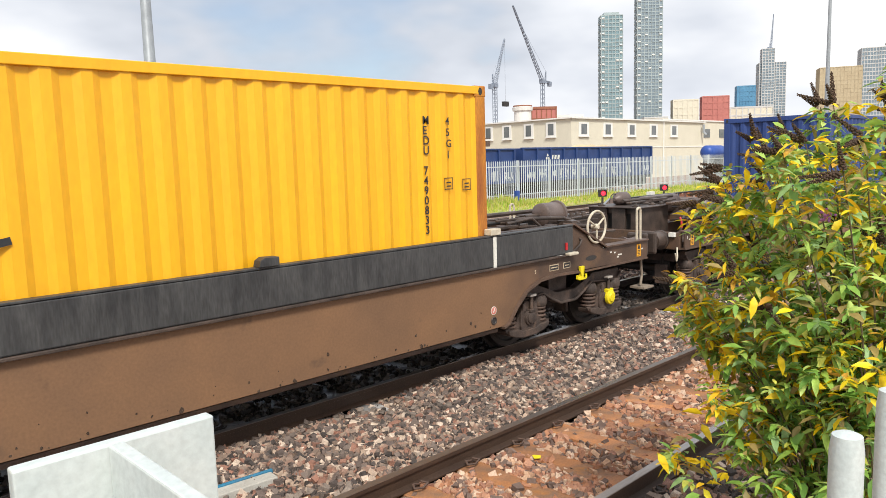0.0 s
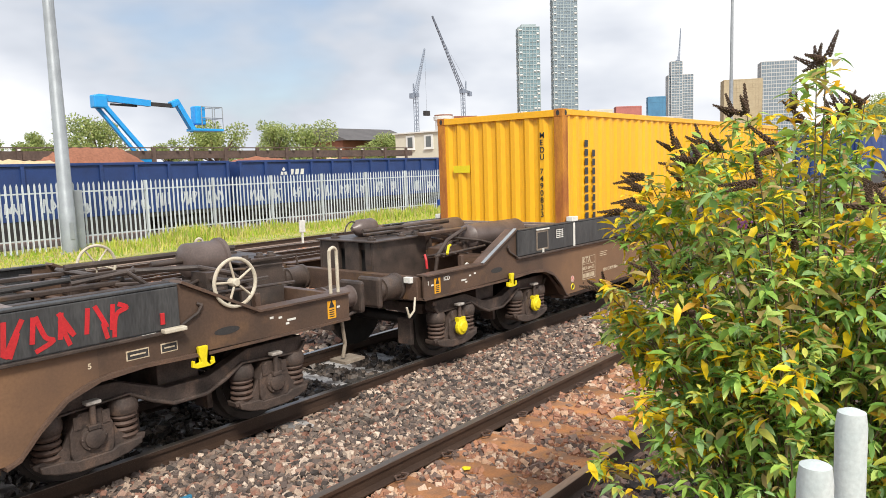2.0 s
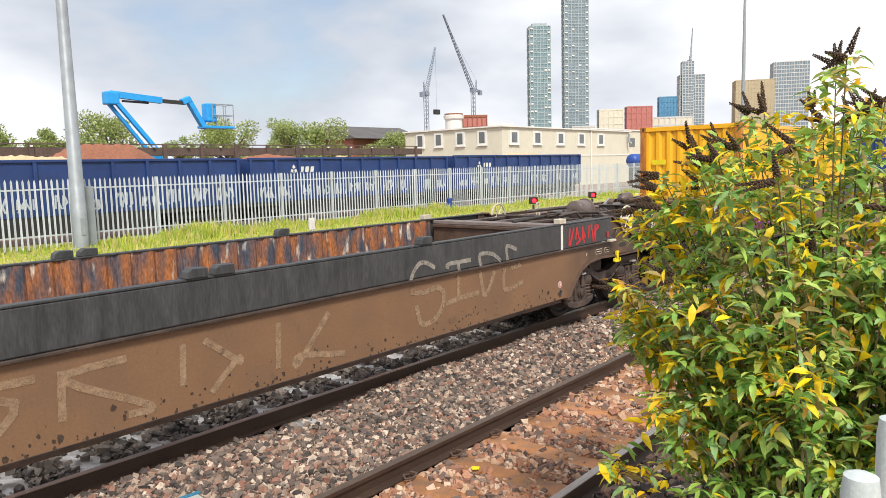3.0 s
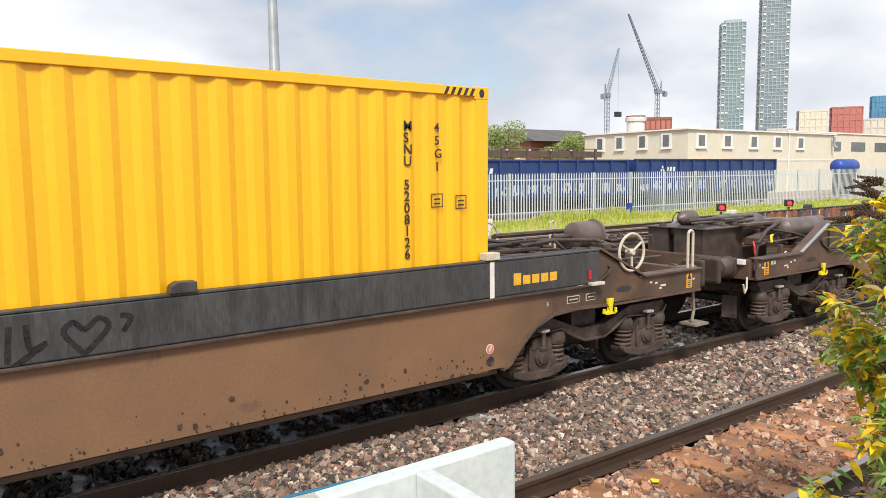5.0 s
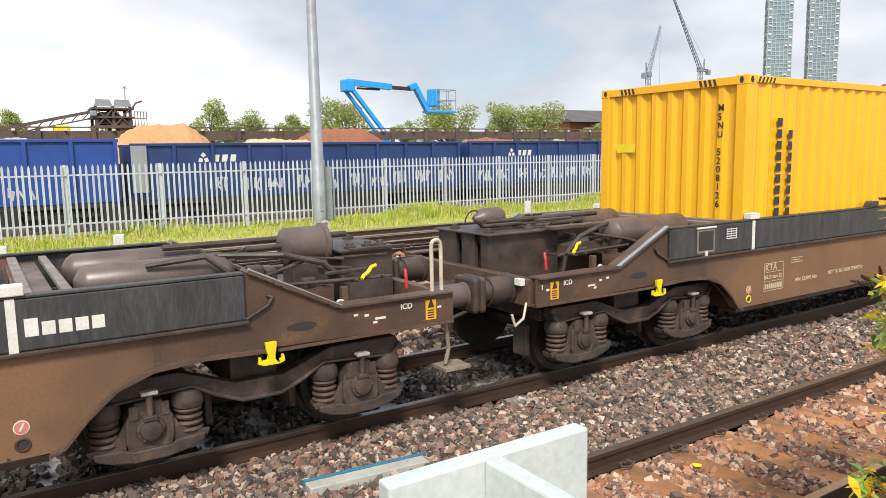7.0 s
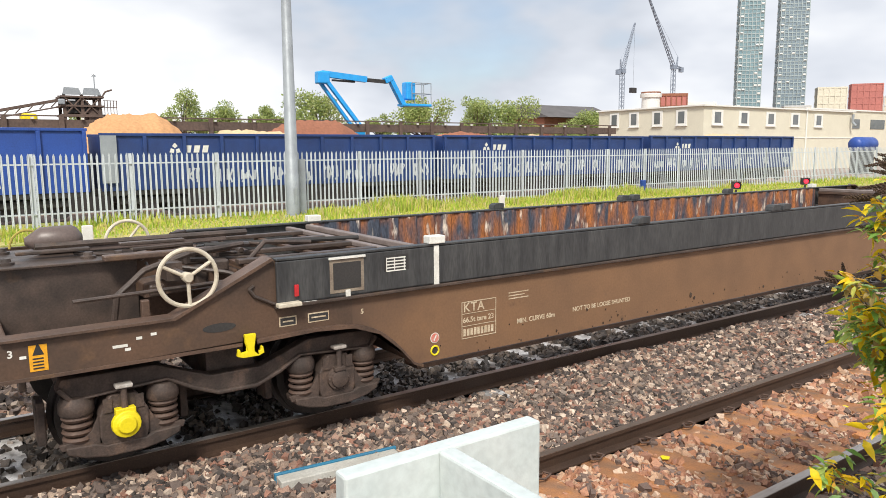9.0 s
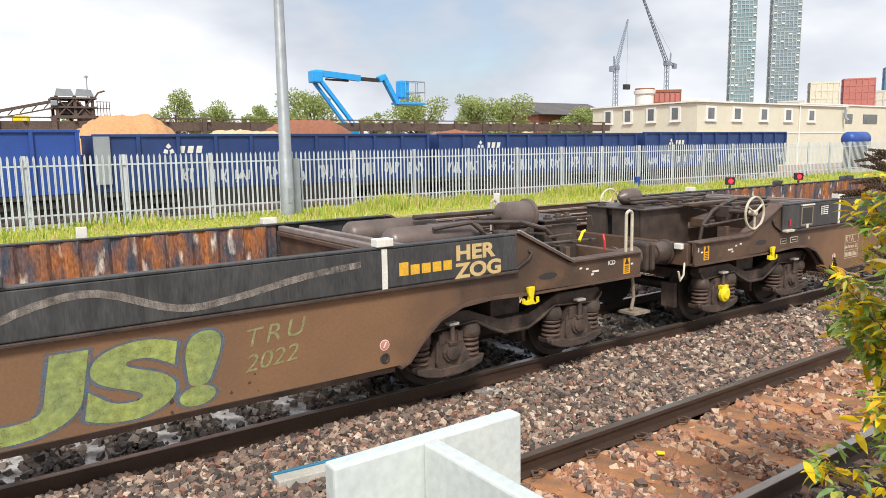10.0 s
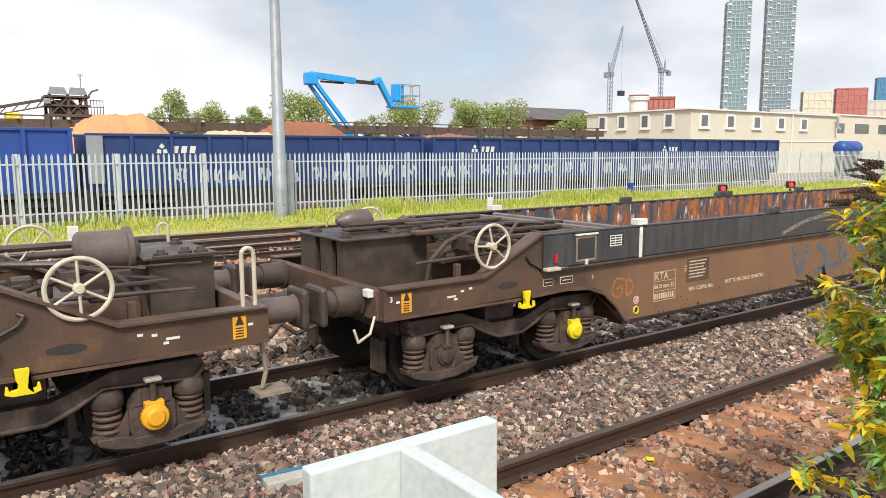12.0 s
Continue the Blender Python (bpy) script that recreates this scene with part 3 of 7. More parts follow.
def build_bogie(wagon, x):
    frame_poly = [(-1.30, 0.72), (-1.22, 0.62), (-0.55, 0.66), (-0.36, 0.56), (-0.16, 0.48), (0.16, 0.48), (0.36, 0.56), (0.55, 0.66), (1.22, 0.62), (1.30, 0.72),
                  (1.26, 0.80), (0.62, 0.80), (0.42, 0.72), (0.20, 0.64), (-0.20, 0.64), (-0.42, 0.72), (-0.62, 0.80), (-1.26, 0.80)]
    bogie = part("bogie", boxes((-0.20, 0.20, -0.95, 0.95, 0.55, 0.85), (-0.12, 0.12, -1.05, 1.05, 0.50, 0.62), (-1.25, -1.15, -0.9, 0.9, 0.62, 0.75), (1.15, 1.25, -0.9, 0.9, 0.62, 0.75)),
                 "bogie", wagon, "brown dusty sprung bogie", 0.01, m=pose(x, 0, 0))
    for s in (-1, 1):
        bm = bmesh.new()
        prism(bm, frame_poly, s * 0.98, s * 1.10)
        prism(bm, [(a, b + 0.012 if b > 0.6 else b) for a, b in frame_poly[:10]] + [(a * 0.98, b + 0.035) for a, b in frame_poly[9::-1]], s * 1.10, s * 1.14)
        part("side_frame", bm, "bogie", bogie, bevel=0.012)
        for ax in (-0.87, 0.87):
            bm = bmesh.new()
            prism(bm, [(ax - 0.40, 0.315), (ax - 0.39, 0.26), (ax - 0.28, 0.215), (ax - 0.12, 0.185), (ax + 0.12, 0.185), (ax + 0.28, 0.215), (ax + 0.39, 0.26), (ax + 0.40, 0.315),
                       (ax + 0.20, 0.305), (ax + 0.14, 0.28), (ax - 0.14, 0.28), (ax - 0.20, 0.305)], s * 0.94, s * 1.165)
            part("spring_tray", bm, "bogie", bogie, bevel=0.012)
            bm = bmesh.new()
            prism(bm, [(ax - 0.15, 0.27), (ax + 0.15, 0.27), (ax + 0.17, 0.34), (ax + 0.17, 0.50), (ax + 0.12, 0.60), (ax + 0.09, 0.64), (ax - 0.09, 0.64), (ax - 0.12, 0.60), (ax - 0.17, 0.50), (ax - 0.17, 0.34)], s * 0.92, s * 1.16)
            part("axle_box", bm, "bogie", bogie, bevel=0.012)
            for d in (-1, 1):
                # wing plate that carries the spring seat
                bm = bmesh.new()
                prism(bm, [(ax + d * 0.168, 0.29), (ax + d * 0.42, 0.285), (ax + d * 0.44, 0.33), (ax + d * 0.30, 0.345), (ax + d * 0.22, 0.40), (ax + d * 0.168, 0.50)], s * 1.10, s * 1.135)
                part("spring_wing", bm, "bogie", bogie, bevel=0.008)
            bm = bmesh.new()
            lathe(bm, (ax, s * 1.16, 0.43), (0, s, 0), [(0, 0.105), (0.025, 0.10), (0.03, 0.08), (0.05, 0.075), (0.06, 0.04)], 18)
            for q in range(6):
                bmesh.ops.create_icosphere(bm, subdivisions=1, radius=0.012, matrix=Matrix.Translation((ax + 0.09 * math.cos(q * 1.047), s * 1.185, 0.43 + 0.09 * math.sin(q * 1.047))))
            bx = ((ax - 0.14, ax - 0.08, s * 1.15, s * 1.17, 0.52, 0.62), (ax + 0.08, ax + 0.14, s * 1.15, s * 1.17, 0.52, 0.62))
            for b in bx:
                box(bm, *b)
            part("axle_cap", bm, "bogie", bogie, smooth=True)
            bm = bmesh.new()
            tube(bm, (ax, s * 1.19, 0.50), (ax, s * 1.19, 0.70), 0.026, 10)
            box(bm, ax - 0.05, ax + 0.05, s * 1.15, s * 1.22, 0.50, 0.54)
            part("damper_post", bm, "bogie", bogie, bevel=0.008)
            part("damper_cap", boxes((ax - 0.06, ax + 0.06, s * 1.15, s * 1.23, 0.70, 0.73)), "worn_pale", bogie, "pale worn cap", 0.008)
            for sx in (-0.30, 0.30):
                bm = bmesh.new()
                for k in range(4):
                    ring(bm, (ax + sx, s * 1.05, 0.345 + k * 0.052), 0.088, 0.021, "z", 16, 6)
                tube(bm, (ax + sx, s * 1.05, 0.30), (ax + sx, s * 1.05, 0.56), 0.05, 10)
                part("coil_spring", bm, "spring", bogie, "rusty coil spring", smooth=True)
                bm = bmesh.new()
                lathe(bm, (ax + sx, s * 1.05, 0.525), (0, 0, 1), [(0, 0.112), (0.02, 0.122), (0.08, 0.122), (0.13, 0.10), (0.14, 0.06)], 16)
                part("spring_cap", bm, "bogie", bogie, smooth=True)
    for s in (-1, 1):
        for ax in (-1.38, -0.36, 0.36, 1.38):
            part("brake_block", boxes((ax - 0.03, ax + 0.03, s * 0.62, s * 0.84, 0.25, 0.58)), "bogie", bogie, bevel=0.01)
    for ax in (-0.87, 0.87):
        build_wheelset(bogie, ax)
    return bogie


def build_wagon(name, wheel_end):
    """A pocket wagon along x with rails at z 0; wheel_end: +1 or -1, the end that carries the hand brake."""
    w = empty(name, pose(0, 0, 0), "brown and black pocket container wagon with deep well", "rail wagon", "container train")
    for s in (-1, 1):
        well = [(-5.80, 0.45), (5.80, 0.45)] + ARCH[1:17] + [(ARCH[16][0], 1.155), (-ARCH[16][0], 1.155)] + [(-a, b) for a, b in ARCH[16:0:-1]]
        bm = bmesh.new()
        prism(bm, well, s * 1.262, s * 1.288)
        part("side_panel", bm, "brown", w, "brown grimy well side plate", 0.006)
        for e in (-1, 1):
            end = [(e * a, b) for a, b in ARCH[16:] + [(9.10, 0.895), (9.10, 1.165), (7.95, 1.165), (7.20, 1.54), (7.05, 1.54), (7.05, 1.155), (ARCH[16][0], 1.155)]]
            bm = bmesh.new()
            prism(bm, end, s * 1.262, s * 1.288)
            part("end_plate", bm, "end_brown", w, "sooty brown end side plate", 0.006)
            bm = bmesh.new()
            pipe(bm, [(e * 7.02, s * 1.30, 1.15), (e * 7.20, s * 1.305, 1.19), (e * 7.36, s * 1.305, 1.27), (e * 7.40, s * 1.305, 1.33), (e * 7.36, s * 1.29, 1.35)], 0.014)
            part("side_pipe", bm, "dark", w, smooth=True)
        bm = bmesh.new()
        prism(bm, [(-7.18, 1.181), (7.18, 1.181), (7.18, 1.53), (-7.18, 1.53)], s * 1.29, s * 1.325)
        part("upper_band", bm, "black", w, "weathered black upper side panel", 0.012)
        part("top_rail", boxes((-7.18, 7.18, s * 1.235, s * 1.33, 1.532, 1.552)), "black", w, bevel=0.005)
        part("ledge", boxes((-7.2, 7.2, s * 1.29, s * 1.342, 1.150, 1.178)), "dark", w, bevel=0.006)
        for e in (-1, 1):
            bm = bmesh.new()
            prism(bm, [(e * 7.20, 1.545), (e * 7.97, 1.168), (e * 9.08, 1.168), (e * 9.08, 1.185), (e * 7.98, 1.19), (e * 7.22, 1.565)], s * 1.15, s * 1.33)
            prism(bm, smooth_path([(e * a, b) for a, b in ARCH[::4]], 3) + [(e * a, b - 0.03) for a, b in ARCH[::-4]], s * 1.20, s * 1.33)
            box(bm, min(e * 7.4, e * 9.1), max(e * 7.4, e * 9.1), s * 1.18, s * 1.30, 0.885, 0.91)
            part("flange", bm, "deck", w, bevel=0.004)
            if e != wheel_end:
                bm = bmesh.new()
                prism(bm, [(e * 7.22, 1.566), (e * 7.98, 1.191), (e * 7.985, 1.199), (e * 7.225, 1.576)], s * 1.285, s * 1.331)
                part("worn_edge", bm, "galv_post", w, "bright worn steel edge")
        for e in (-1, 1):
            # no opening is cut: a flat dark oval paints the hole's shade
            bm = bmesh.new()
            prism(bm, [(e * 7.42 + 0.13 * math.cos(a) * 1.0 + e * 0.22, 1.06 + 0.035 * math.sin(a)) for a in [k * math.pi / 8 for k in range(16)]], s * 1.289, s * 1.291)
            part("slot", bm, "under", w, "flat dark oval painted as a hole")
        for e in (-1, 1):
            bm = bmesh.new()
            hx = e * (7.36 if e != wheel_end or e > 0 else 7.42)
            hook = [(hx - 0.055, 0.985), (hx - 0.05, 0.90), (hx - 0.03, 0.86), (hx - 0.03, 0.82), (hx - 0.10, 0.81), (hx - 0.108, 0.85), (hx - 0.125, 0.85), (hx - 0.135, 0.785), (hx - 0.08, 0.765), (hx + 0.08, 0.765),
                           (hx + 0.135, 0.785), (hx + 0.125, 0.85), (hx + 0.108, 0.85), (hx + 0.10, 0.81), (hx + 0.03, 0.82), (hx + 0.03, 0.86), (hx + 0.05, 0.90), (hx + 0.055, 0.985)]
            prism(bm, [(hx + (a - hx) * 0.80, 0.985 + (b - 0.985) * 0.82) for a, b in hook], s * 1.312, s * 1.345)
            part("lashing_hook", bm, "hook", w, "bright yellow double lashing hook", 0.006)
            sx = e * 5.65
            part("marker_stripe", boxes((sx - 0.028, sx + 0.028, s * 1.326, s * 1.329, 1.166, 1.553)), "white", w, "white vertical marker stripe")
            bm = bmesh.new()
            box(bm, sx - 0.085, sx + 0.085, s * 1.24, s * 1.35, 1.553, 1.625)
            part("stripe_lug", bm, "white" if wheel_end < 0 or e < 0 else "cream", w, "white guide lug", 0.008)
        for lx in (-2.82, -0.16, 0.10, 2.70):
            bm = bmesh.new()
            prism(bm, [(lx - 0.10, 1.553), (lx + 0.10, 1.553), (lx + 0.10, 1.63), (lx - 0.04, 1.635), (lx - 0.085, 1.61)], s * 1.24, s * 1.35)
            part("guide_lug", bm, "black", w, "black container guide lug", 0.006)
        # inner well wall: shallow corrugations
        bm = bmesh.new()
        xs, pts = -5.72, []
        while xs < 5.70:
            pts += [(xs, 0.0), (xs + 0.10, 0.0), (xs + 0.14, 0.035), (xs + 0.24, 0.035)]
            xs += 0.28
        lowv = [bm.verts.new((a, s * (1.228 + b * 0.85), 0.44)) for a, b in pts]
        topv = [bm.verts.new((a, s * (1.228 + b * 0.85), 1.53)) for a, b in pts]
        for i in range(len(pts) - 1):
            bm.faces.new((lowv[i], lowv[i + 1], topv[i + 1], topv[i]))
        part("well_wall", bm, "rust_wall", w, "rusted corrugated inner well wall with old blue paint")
    for s in (-1, 1):
        part("well_ledge", boxes((-5.8, 5.8, min(s * 0.98, s * 1.22), max(s * 0.98, s * 1.22), 0.37, 0.42)), "deck", w, bevel=0.01)
    for x0 in (-5.62, -2.9, -0.1, 2.7, 5.42):
        part("cross_member", boxes((x0, x0 + 0.2, -0.975, 0.975, 0.35, 0.42)), "deck", w, bevel=0.01)
    for e in (-1, 1):
        a, b = sorted((e * 5.74, e * 5.82))
        part("bulkhead", boxes((a, b, -1.198, 1.198, 0.43, 1.42), (min(e * 5.70, e * 5.95), max(e * 5.70, e * 5.95), -1.19, 1.19, 1.42, 1.47)), "deck", w, "brown well end bulkhead", 0.008)
        for q0, q1, z1 in ((5.72, 5.80, 1.53), (5.98, 6.05, 1.52)):
            part("bulkhead_beam", boxes((min(e * q0, e * q1), max(e * q0, e * q1), -1.19, 1.19, 1.472, z1)), "tank_pale", w, "pale brown cross beam", 0.01)
        a, b = sorted((e * 5.83, e * 9.06))
        part("end_deck", boxes((a, b, -1.197, 1.197, 0.965, 1.0)), "deck", w, bevel=0.006)
        a, b = sorted((e * 9.02, e * 9.12))
        part("headstock", boxes((a, b, -1.198, 1.198, 0.88, 1.16)), "deck", w, bevel=0.01)
        # centre block above the deck: an end face with two upright slots, plain side faces, a thin wide top
        def span(q0, q1):
            return min(e * q0, e * q1), max(e * q0, e * q1)
        b0, b1, bz = (8.42, 8.97, 1.50) if e > 0 else (8.02, 9.02, 1.52)
        for yy in (-0.40, 0.56):
            part("centre_web", boxes((*span(b0, b1), yy, yy + 0.04, 1.003, bz)), "dark", w, "sooty black centre web", 0.006)
        for y0, y1 in ((-0.355, -0.25), (-0.14, 0.12), (0.23, 0.555)):
            part("end_strip", boxes((*span(b1 - 0.05, b1), y0, y1, 1.004, bz)), "dark", w, bevel=0.006)
        part("block_core", boxes((*span(b0 + 0.02, b1 - 0.09), -0.355, 0.555, 1.004, bz - 0.02)), "under", w)
        for z0, z1 in ((1.005, 1.11), (bz - 0.10, bz - 0.003)):
            part("end_strip", boxes((*span(b1 - 0.085, b1 - 0.052), -0.355, 0.555, z0, z1)), "dark", w)
        part("top_plate", boxes((*span(b0 - 0.06, b1 + 0.05), -0.47, 0.62, bz + 0.002, bz + 0.024)), "dark", w, bevel=0.006)
        for q, yy in ((b0 + 0.12, -0.33), (b0 + 0.34, -0.28), (b1 - 0.08, -0.30), (b1 - 0.10, 0.40)):
            bm = bmesh.new()
            lathe(bm, (e * q, yy, bz + 0.024), (0, 0, 1), [(0, 0.06), (0.02, 0.06), (0.025, 0.038), (0.05, 0.034)], 12)
            part("pivot_cap", bm, "dark", w, smooth=True)
        part("spine_beam", boxes((*span(7.25, b0 - 0.07), -0.36, 0.52, 1.003, 1.20)), "deck", w, bevel=0.01)
        if e > 0:
            # large brake drum on a cradle in front of the block
            bm = bmesh.new()
            lathe(bm, (8.13, -0.22, 1.585), (1, 0, 0), [(-0.25, 0.06), (-0.235, 0.145), (-0.21, 0.172), (0.14, 0.172), (0.15, 0.195), (0.19, 0.195), (0.20, 0.15), (0.235, 0.09), (0.27, 0.04)], 28)
            part("brake_drum", bm, "tank", w, "brown cylindrical brake drum", smooth=True)
            part("drum_cradle", boxes((7.94, 8.30, -0.36, -0.08, 1.204, 1.44)), "dark", w, bevel=0.02)
            bm = bmesh.new()
            tube(bm, (7.55, -0.22, 1.585), (7.88, -0.22, 1.585), 0.028, 10)
            part("drum_rod", bm, "dark", w, smooth=True)
            bm = bmesh.new()
            pipe(bm, [(8.40, -0.62, 1.55), (8.98, -0.62, 1.55), (9.0, -0.62, 1.44)], 0.012, 6)
            part("deck_rail", bm, "dark", w, smooth=True)
        else:
            part("slide_bar", boxes((*span(7.30, 8.30), -0.62, -0.50, 1.545, 1.59)), "deck", w, bevel=0.01)
            part("slide_bar", boxes((*span(7.10, 8.35), 0.10, 0.22, 1.552, 1.60)), "tank", w, bevel=0.01)
            bm = bmesh.new()
            prism(bm, [(-8.05, 1.24), (-7.30, 1.30), (-7.26, 1.40), (-7.60, 1.42), (-8.05, 1.36)], -0.72, -0.44)
            part("tapered_beam", bm, "deck", w, "brown tapered lever beam", 0.015)
            for q, z0 in ((8.62, 1.585), (7.85, 1.60)):
                part("linkage_bar", boxes((*span(q - 0.30, q + 0.24), -0.14, -0.06, z0, z0 + 0.03)), "dark", w, bevel=0.008)
        for q in (7.62, 8.12):
            part("post_bracket", boxes((*span(q - 0.03, q + 0.03), -1.10, -1.04, 1.003, 1.30)), "deck", w, bevel=0.008)
        for s in (-1, 1):
            bm = bmesh.new()
            lathe(bm, (e * 9.10, s * 0.86, 1.03), (e, 0, 0), [(0, 0.15), (0.02, 0.165), (0.05, 0.165), (0.06, 0.145), (0.30, 0.14), (0.30, 0.115), (0.42, 0.115), (0.42, 0.14)] if e < 0 else [(0, 0.155), (0.03, 0.155), (0.04, 0.12), (0.40, 0.115), (0.42, 0.14)], 22)
            part("buffer", bm, "tank" if e > 0 else "dark", w, "greasy brown buffer tube", smooth=True)
            a, b = sorted((e * 9.51, e * 9.59))
            part("buffer_plate", boxes((a, b, s * 0.86 - 0.175, s * 0.86 + 0.175, 0.85, 1.21)), "dark", w, bevel=0.035)
        bm = bmesh.new()
        tube(bm, (e * 9.1, 0, 0.95), (e * 9.65, 0, 0.95), 0.06, 10)
        pipe(bm, [(e * 9.1, 0.35, 0.95), (e * 9.3, 0.34, 0.72), (e * 9.5, 0.3, 0.66), (e * 9.65, 0.25, 0.78)], 0.022)
        pipe(bm, [(e * 9.1, -0.35, 0.95), (e * 9.28, -0.36, 0.72), (e * 9.5, -0.3, 0.64), (e * 9.65, -0.25, 0.76)], 0.022)
        part("coupling", bm, "dark", w, "screw coupling and hanging brake hoses", smooth=True)
        # tanks beside the centre line and the pipes over the deck
        if e == wheel_end:
            # low ladder frame of flat bars over the well end
            for yy in (-0.95, -0.45, 0.15, 0.7):
                part("frame_bar", boxes((*span(5.96, 7.35), yy, yy + 0.09, 1.475, 1.515)), "dark", w, bevel=0.008)
            for q in (6.05, 6.5, 6.95, 7.25):
                part("frame_rung", boxes((*span(q, q + 0.06), -1.0, 0.85, 1.44, 1.473)), "deck", w, bevel=0.006)
            bm = bmesh.new()
            pipe(bm, [(e * 5.9, -0.3, 1.53), (e * 6.6, -0.28, 1.55), (e * 7.4, -0.2, 1.56)], 0.022)
            part("hose", bm, "under", w, smooth=True)
        for ty in ((-0.55, 0.30) if e > 0 else (-0.72, 0.40)) if e != wheel_end else ():
            bm = bmesh.new()
            t0 = 6.10 if e > 0 else 6.25
            lathe(bm, (e * t0, ty, 1.46), (e, 0, 0), [(0, 0.05), (0.04, 0.12), (0.09, 0.155), (1.14, 0.155), (1.19, 0.12), (1.23, 0.05)] if e > 0 else [(0, 0.05), (0.04, 0.14), (0.09, 0.178), (1.25, 0.178), (1.32, 0.12), (1.34, 0.05)], 24)
            part("air_tank", bm, "tank", w, "brown cylindrical air reservoir", smooth=True)
            for q in (t0 + 0.2, t0 + 0.9):
                part("tank_strap", boxes((*span(q, q + 0.05), ty - 0.162, ty + 0.162, 1.2, 1.44)), "dark", w)
        if e < 0:
            bm = bmesh.new()
            lathe(bm, (-8.52, 0.24, 1.655), (1, 0, 0), [(-0.24, 0.03), (-0.17, 0.08), (-0.12, 0.115), (0.12, 0.12), (0.16, 0.10), (0.20, 0.04)], 18)
            part("brake_cylinder", bm, "tank", w, "brown brake cylinder dome", smooth=True)
            bm = bmesh.new()
            pipe(bm, [(-8.74 - 0.13 * math.cos(a), 0.26, 1.60 + 0.15 * math.sin(a)) for a in [k * math.pi / 10 for k in range(10)]], 0.010, 6)
            part("curved_pipe", bm, "hoop" if wheel_end < 0 else "dark", w, smooth=True)
        rng = random.Random(7 + e)
        bm = bmesh.new()
        pipe(bm, [(e * 8.3, -0.78, 1.02), (e * 8.26, -0.80, 1.30), (e * 8.05, -0.80, 1.48), (e * 7.7, -0.78, 1.58), (e * 7.2, -0.60, 1.60), (e * 6.9, -0.1, 1.52)], 0.026)
        pipe(bm, [(e * 8.6, -1.05, 1.34), (e * 7.5, -1.0, 1.36)], 0.016)
        pipe(bm, [(e * 7.9, -0.72, 1.50), (e * 7.45, -0.9, 1.42), (e * 7.1, -1.05, 1.30), (e * 7.05, -1.1, 1.05)], 0.018)
        pipe(bm, [(e * 8.7, 0.1, 1.62), (e * 6.9, 0.12, 1.62)], 0.03)
        pipe(bm, [(e * 7.15, -0.45, 1.52), (e * 7.15, 0.9, 1.52)], 0.025)
        pipe(bm, [(e * 6.6, -0.7, 1.58), (e * 7.05, -0.75, 1.62), (e * 7.25, -0.8, 1.45)], 0.02)
        for k in range(16):
            x0 = e * rng.uniform(7.1, 8.5)
            y0, z0 = rng.uniform(-0.9, 0.8), rng.uniform(1.38, 1.6)
            pipe(bm, [(x0, y0, z0), (x0 + rng.uniform(-0.6, 0.6), y0 + rng.uniform(-0.3, 0.3), z0 + rng.uniform(-0.04, 0.04))], rng.uniform(0.009, 0.022), 6)
        part("pipework", bm, "dark", w, "tangled dark brake pipework", smooth=True)
        for bx, by, bz, sx, sy, sz in ((7.45, -0.75, 1.46, 0.07, 0.06, 0.05), (7.60, -0.72, 1.38, 0.05, 0.05, 0.09), (7.80, -0.85, 1.05, 0.12, 0.12, 0.05), (7.30, -0.2, 1.50, 0.06, 0.10, 0.05), (7.25, 0.75, 1.36, 0.10, 0.10, 0.10), (7.95, -0.70, 1.30, 0.06, 0.05, 0.05)):
            part("valve_box", boxes((e * bx - sx, e * bx + sx, by - sy, by + sy, bz - sz, bz + sz)), "dark", w, bevel=0.02)
        build_bogie(w, 7.34 if e > 0 else -7.46)
        # small plates on the sole bar
        part("warning_plate", boxes((e * 8.86 - 0.055, e * 8.86 + 0.055, -1.292, -1.2885, 0.945, 1.125)), "orange", w, "orange warning plate")
        bm = bmesh.new()
        prism(bm, [(e * 8.86 - 0.035, 1.055), (e * 8.86 + 0.035, 1.055), (e * 8.86, 1.142)], -1.294, -1.2925)
        for k in range(4):
            box(bm, e * 8.86 - 0.035, e * 8.86 + 0.03, -1.294, -1.2925, 0.96 + k * 0.022, 0.97 + k * 0.022)
        part("warning_mark", bm, "ink", w)
        bm = bmesh.new()
        for x0, z0, wd in ((8.35, 1.02, 0.05), (8.30, 0.99, 0.02), (8.22, 1.06, 0.02), (8.12, 1.075, 0.02), (8.95, 1.04, 0.02)):
            box(bm, e * x0 - wd, e * x0 + wd, -1.2915, -1.2885, z0, z0 + 0.02)
        prism(bm, [(e * 5.65 + 0.05 * math.cos(k * math.pi / 8), 0.665 + 0.05 * math.sin(k * math.pi / 8)) for k in range(16)], -1.290, -1.2885)
        part("stencil_marking", bm, "white", w, "small white stencilled marks")
        bm = bmesh.new()
        prism(bm, [(e * 5.65 + 0.043 * math.cos(k * math.pi / 8), 0.665 + 0.043 * math.sin(k * math.pi / 8)) for k in range(16)], -1.2925, -1.2905)
        part("red_disc", bm, "dot_red", w, "small faded red disc")
        bm = bmesh.new()
        prism(bm, [(e * 5.65 - 0.018, 0.645), (e * 5.65 - 0.006, 0.640), (e * 5.65 + 0.022, 0.690), (e * 5.65 + 0.010, 0.695)], -1.2945, -1.293)
        part("disc_mark", bm, "white", w)
        bm = bmesh.new()
        ring(bm, (e * 5.65, -1.29, 0.545), 0.042, 0.009, "y", 18, 6)
        part("drain_ring", bm, "hook" if e < 0 else "dark", w, smooth=True)
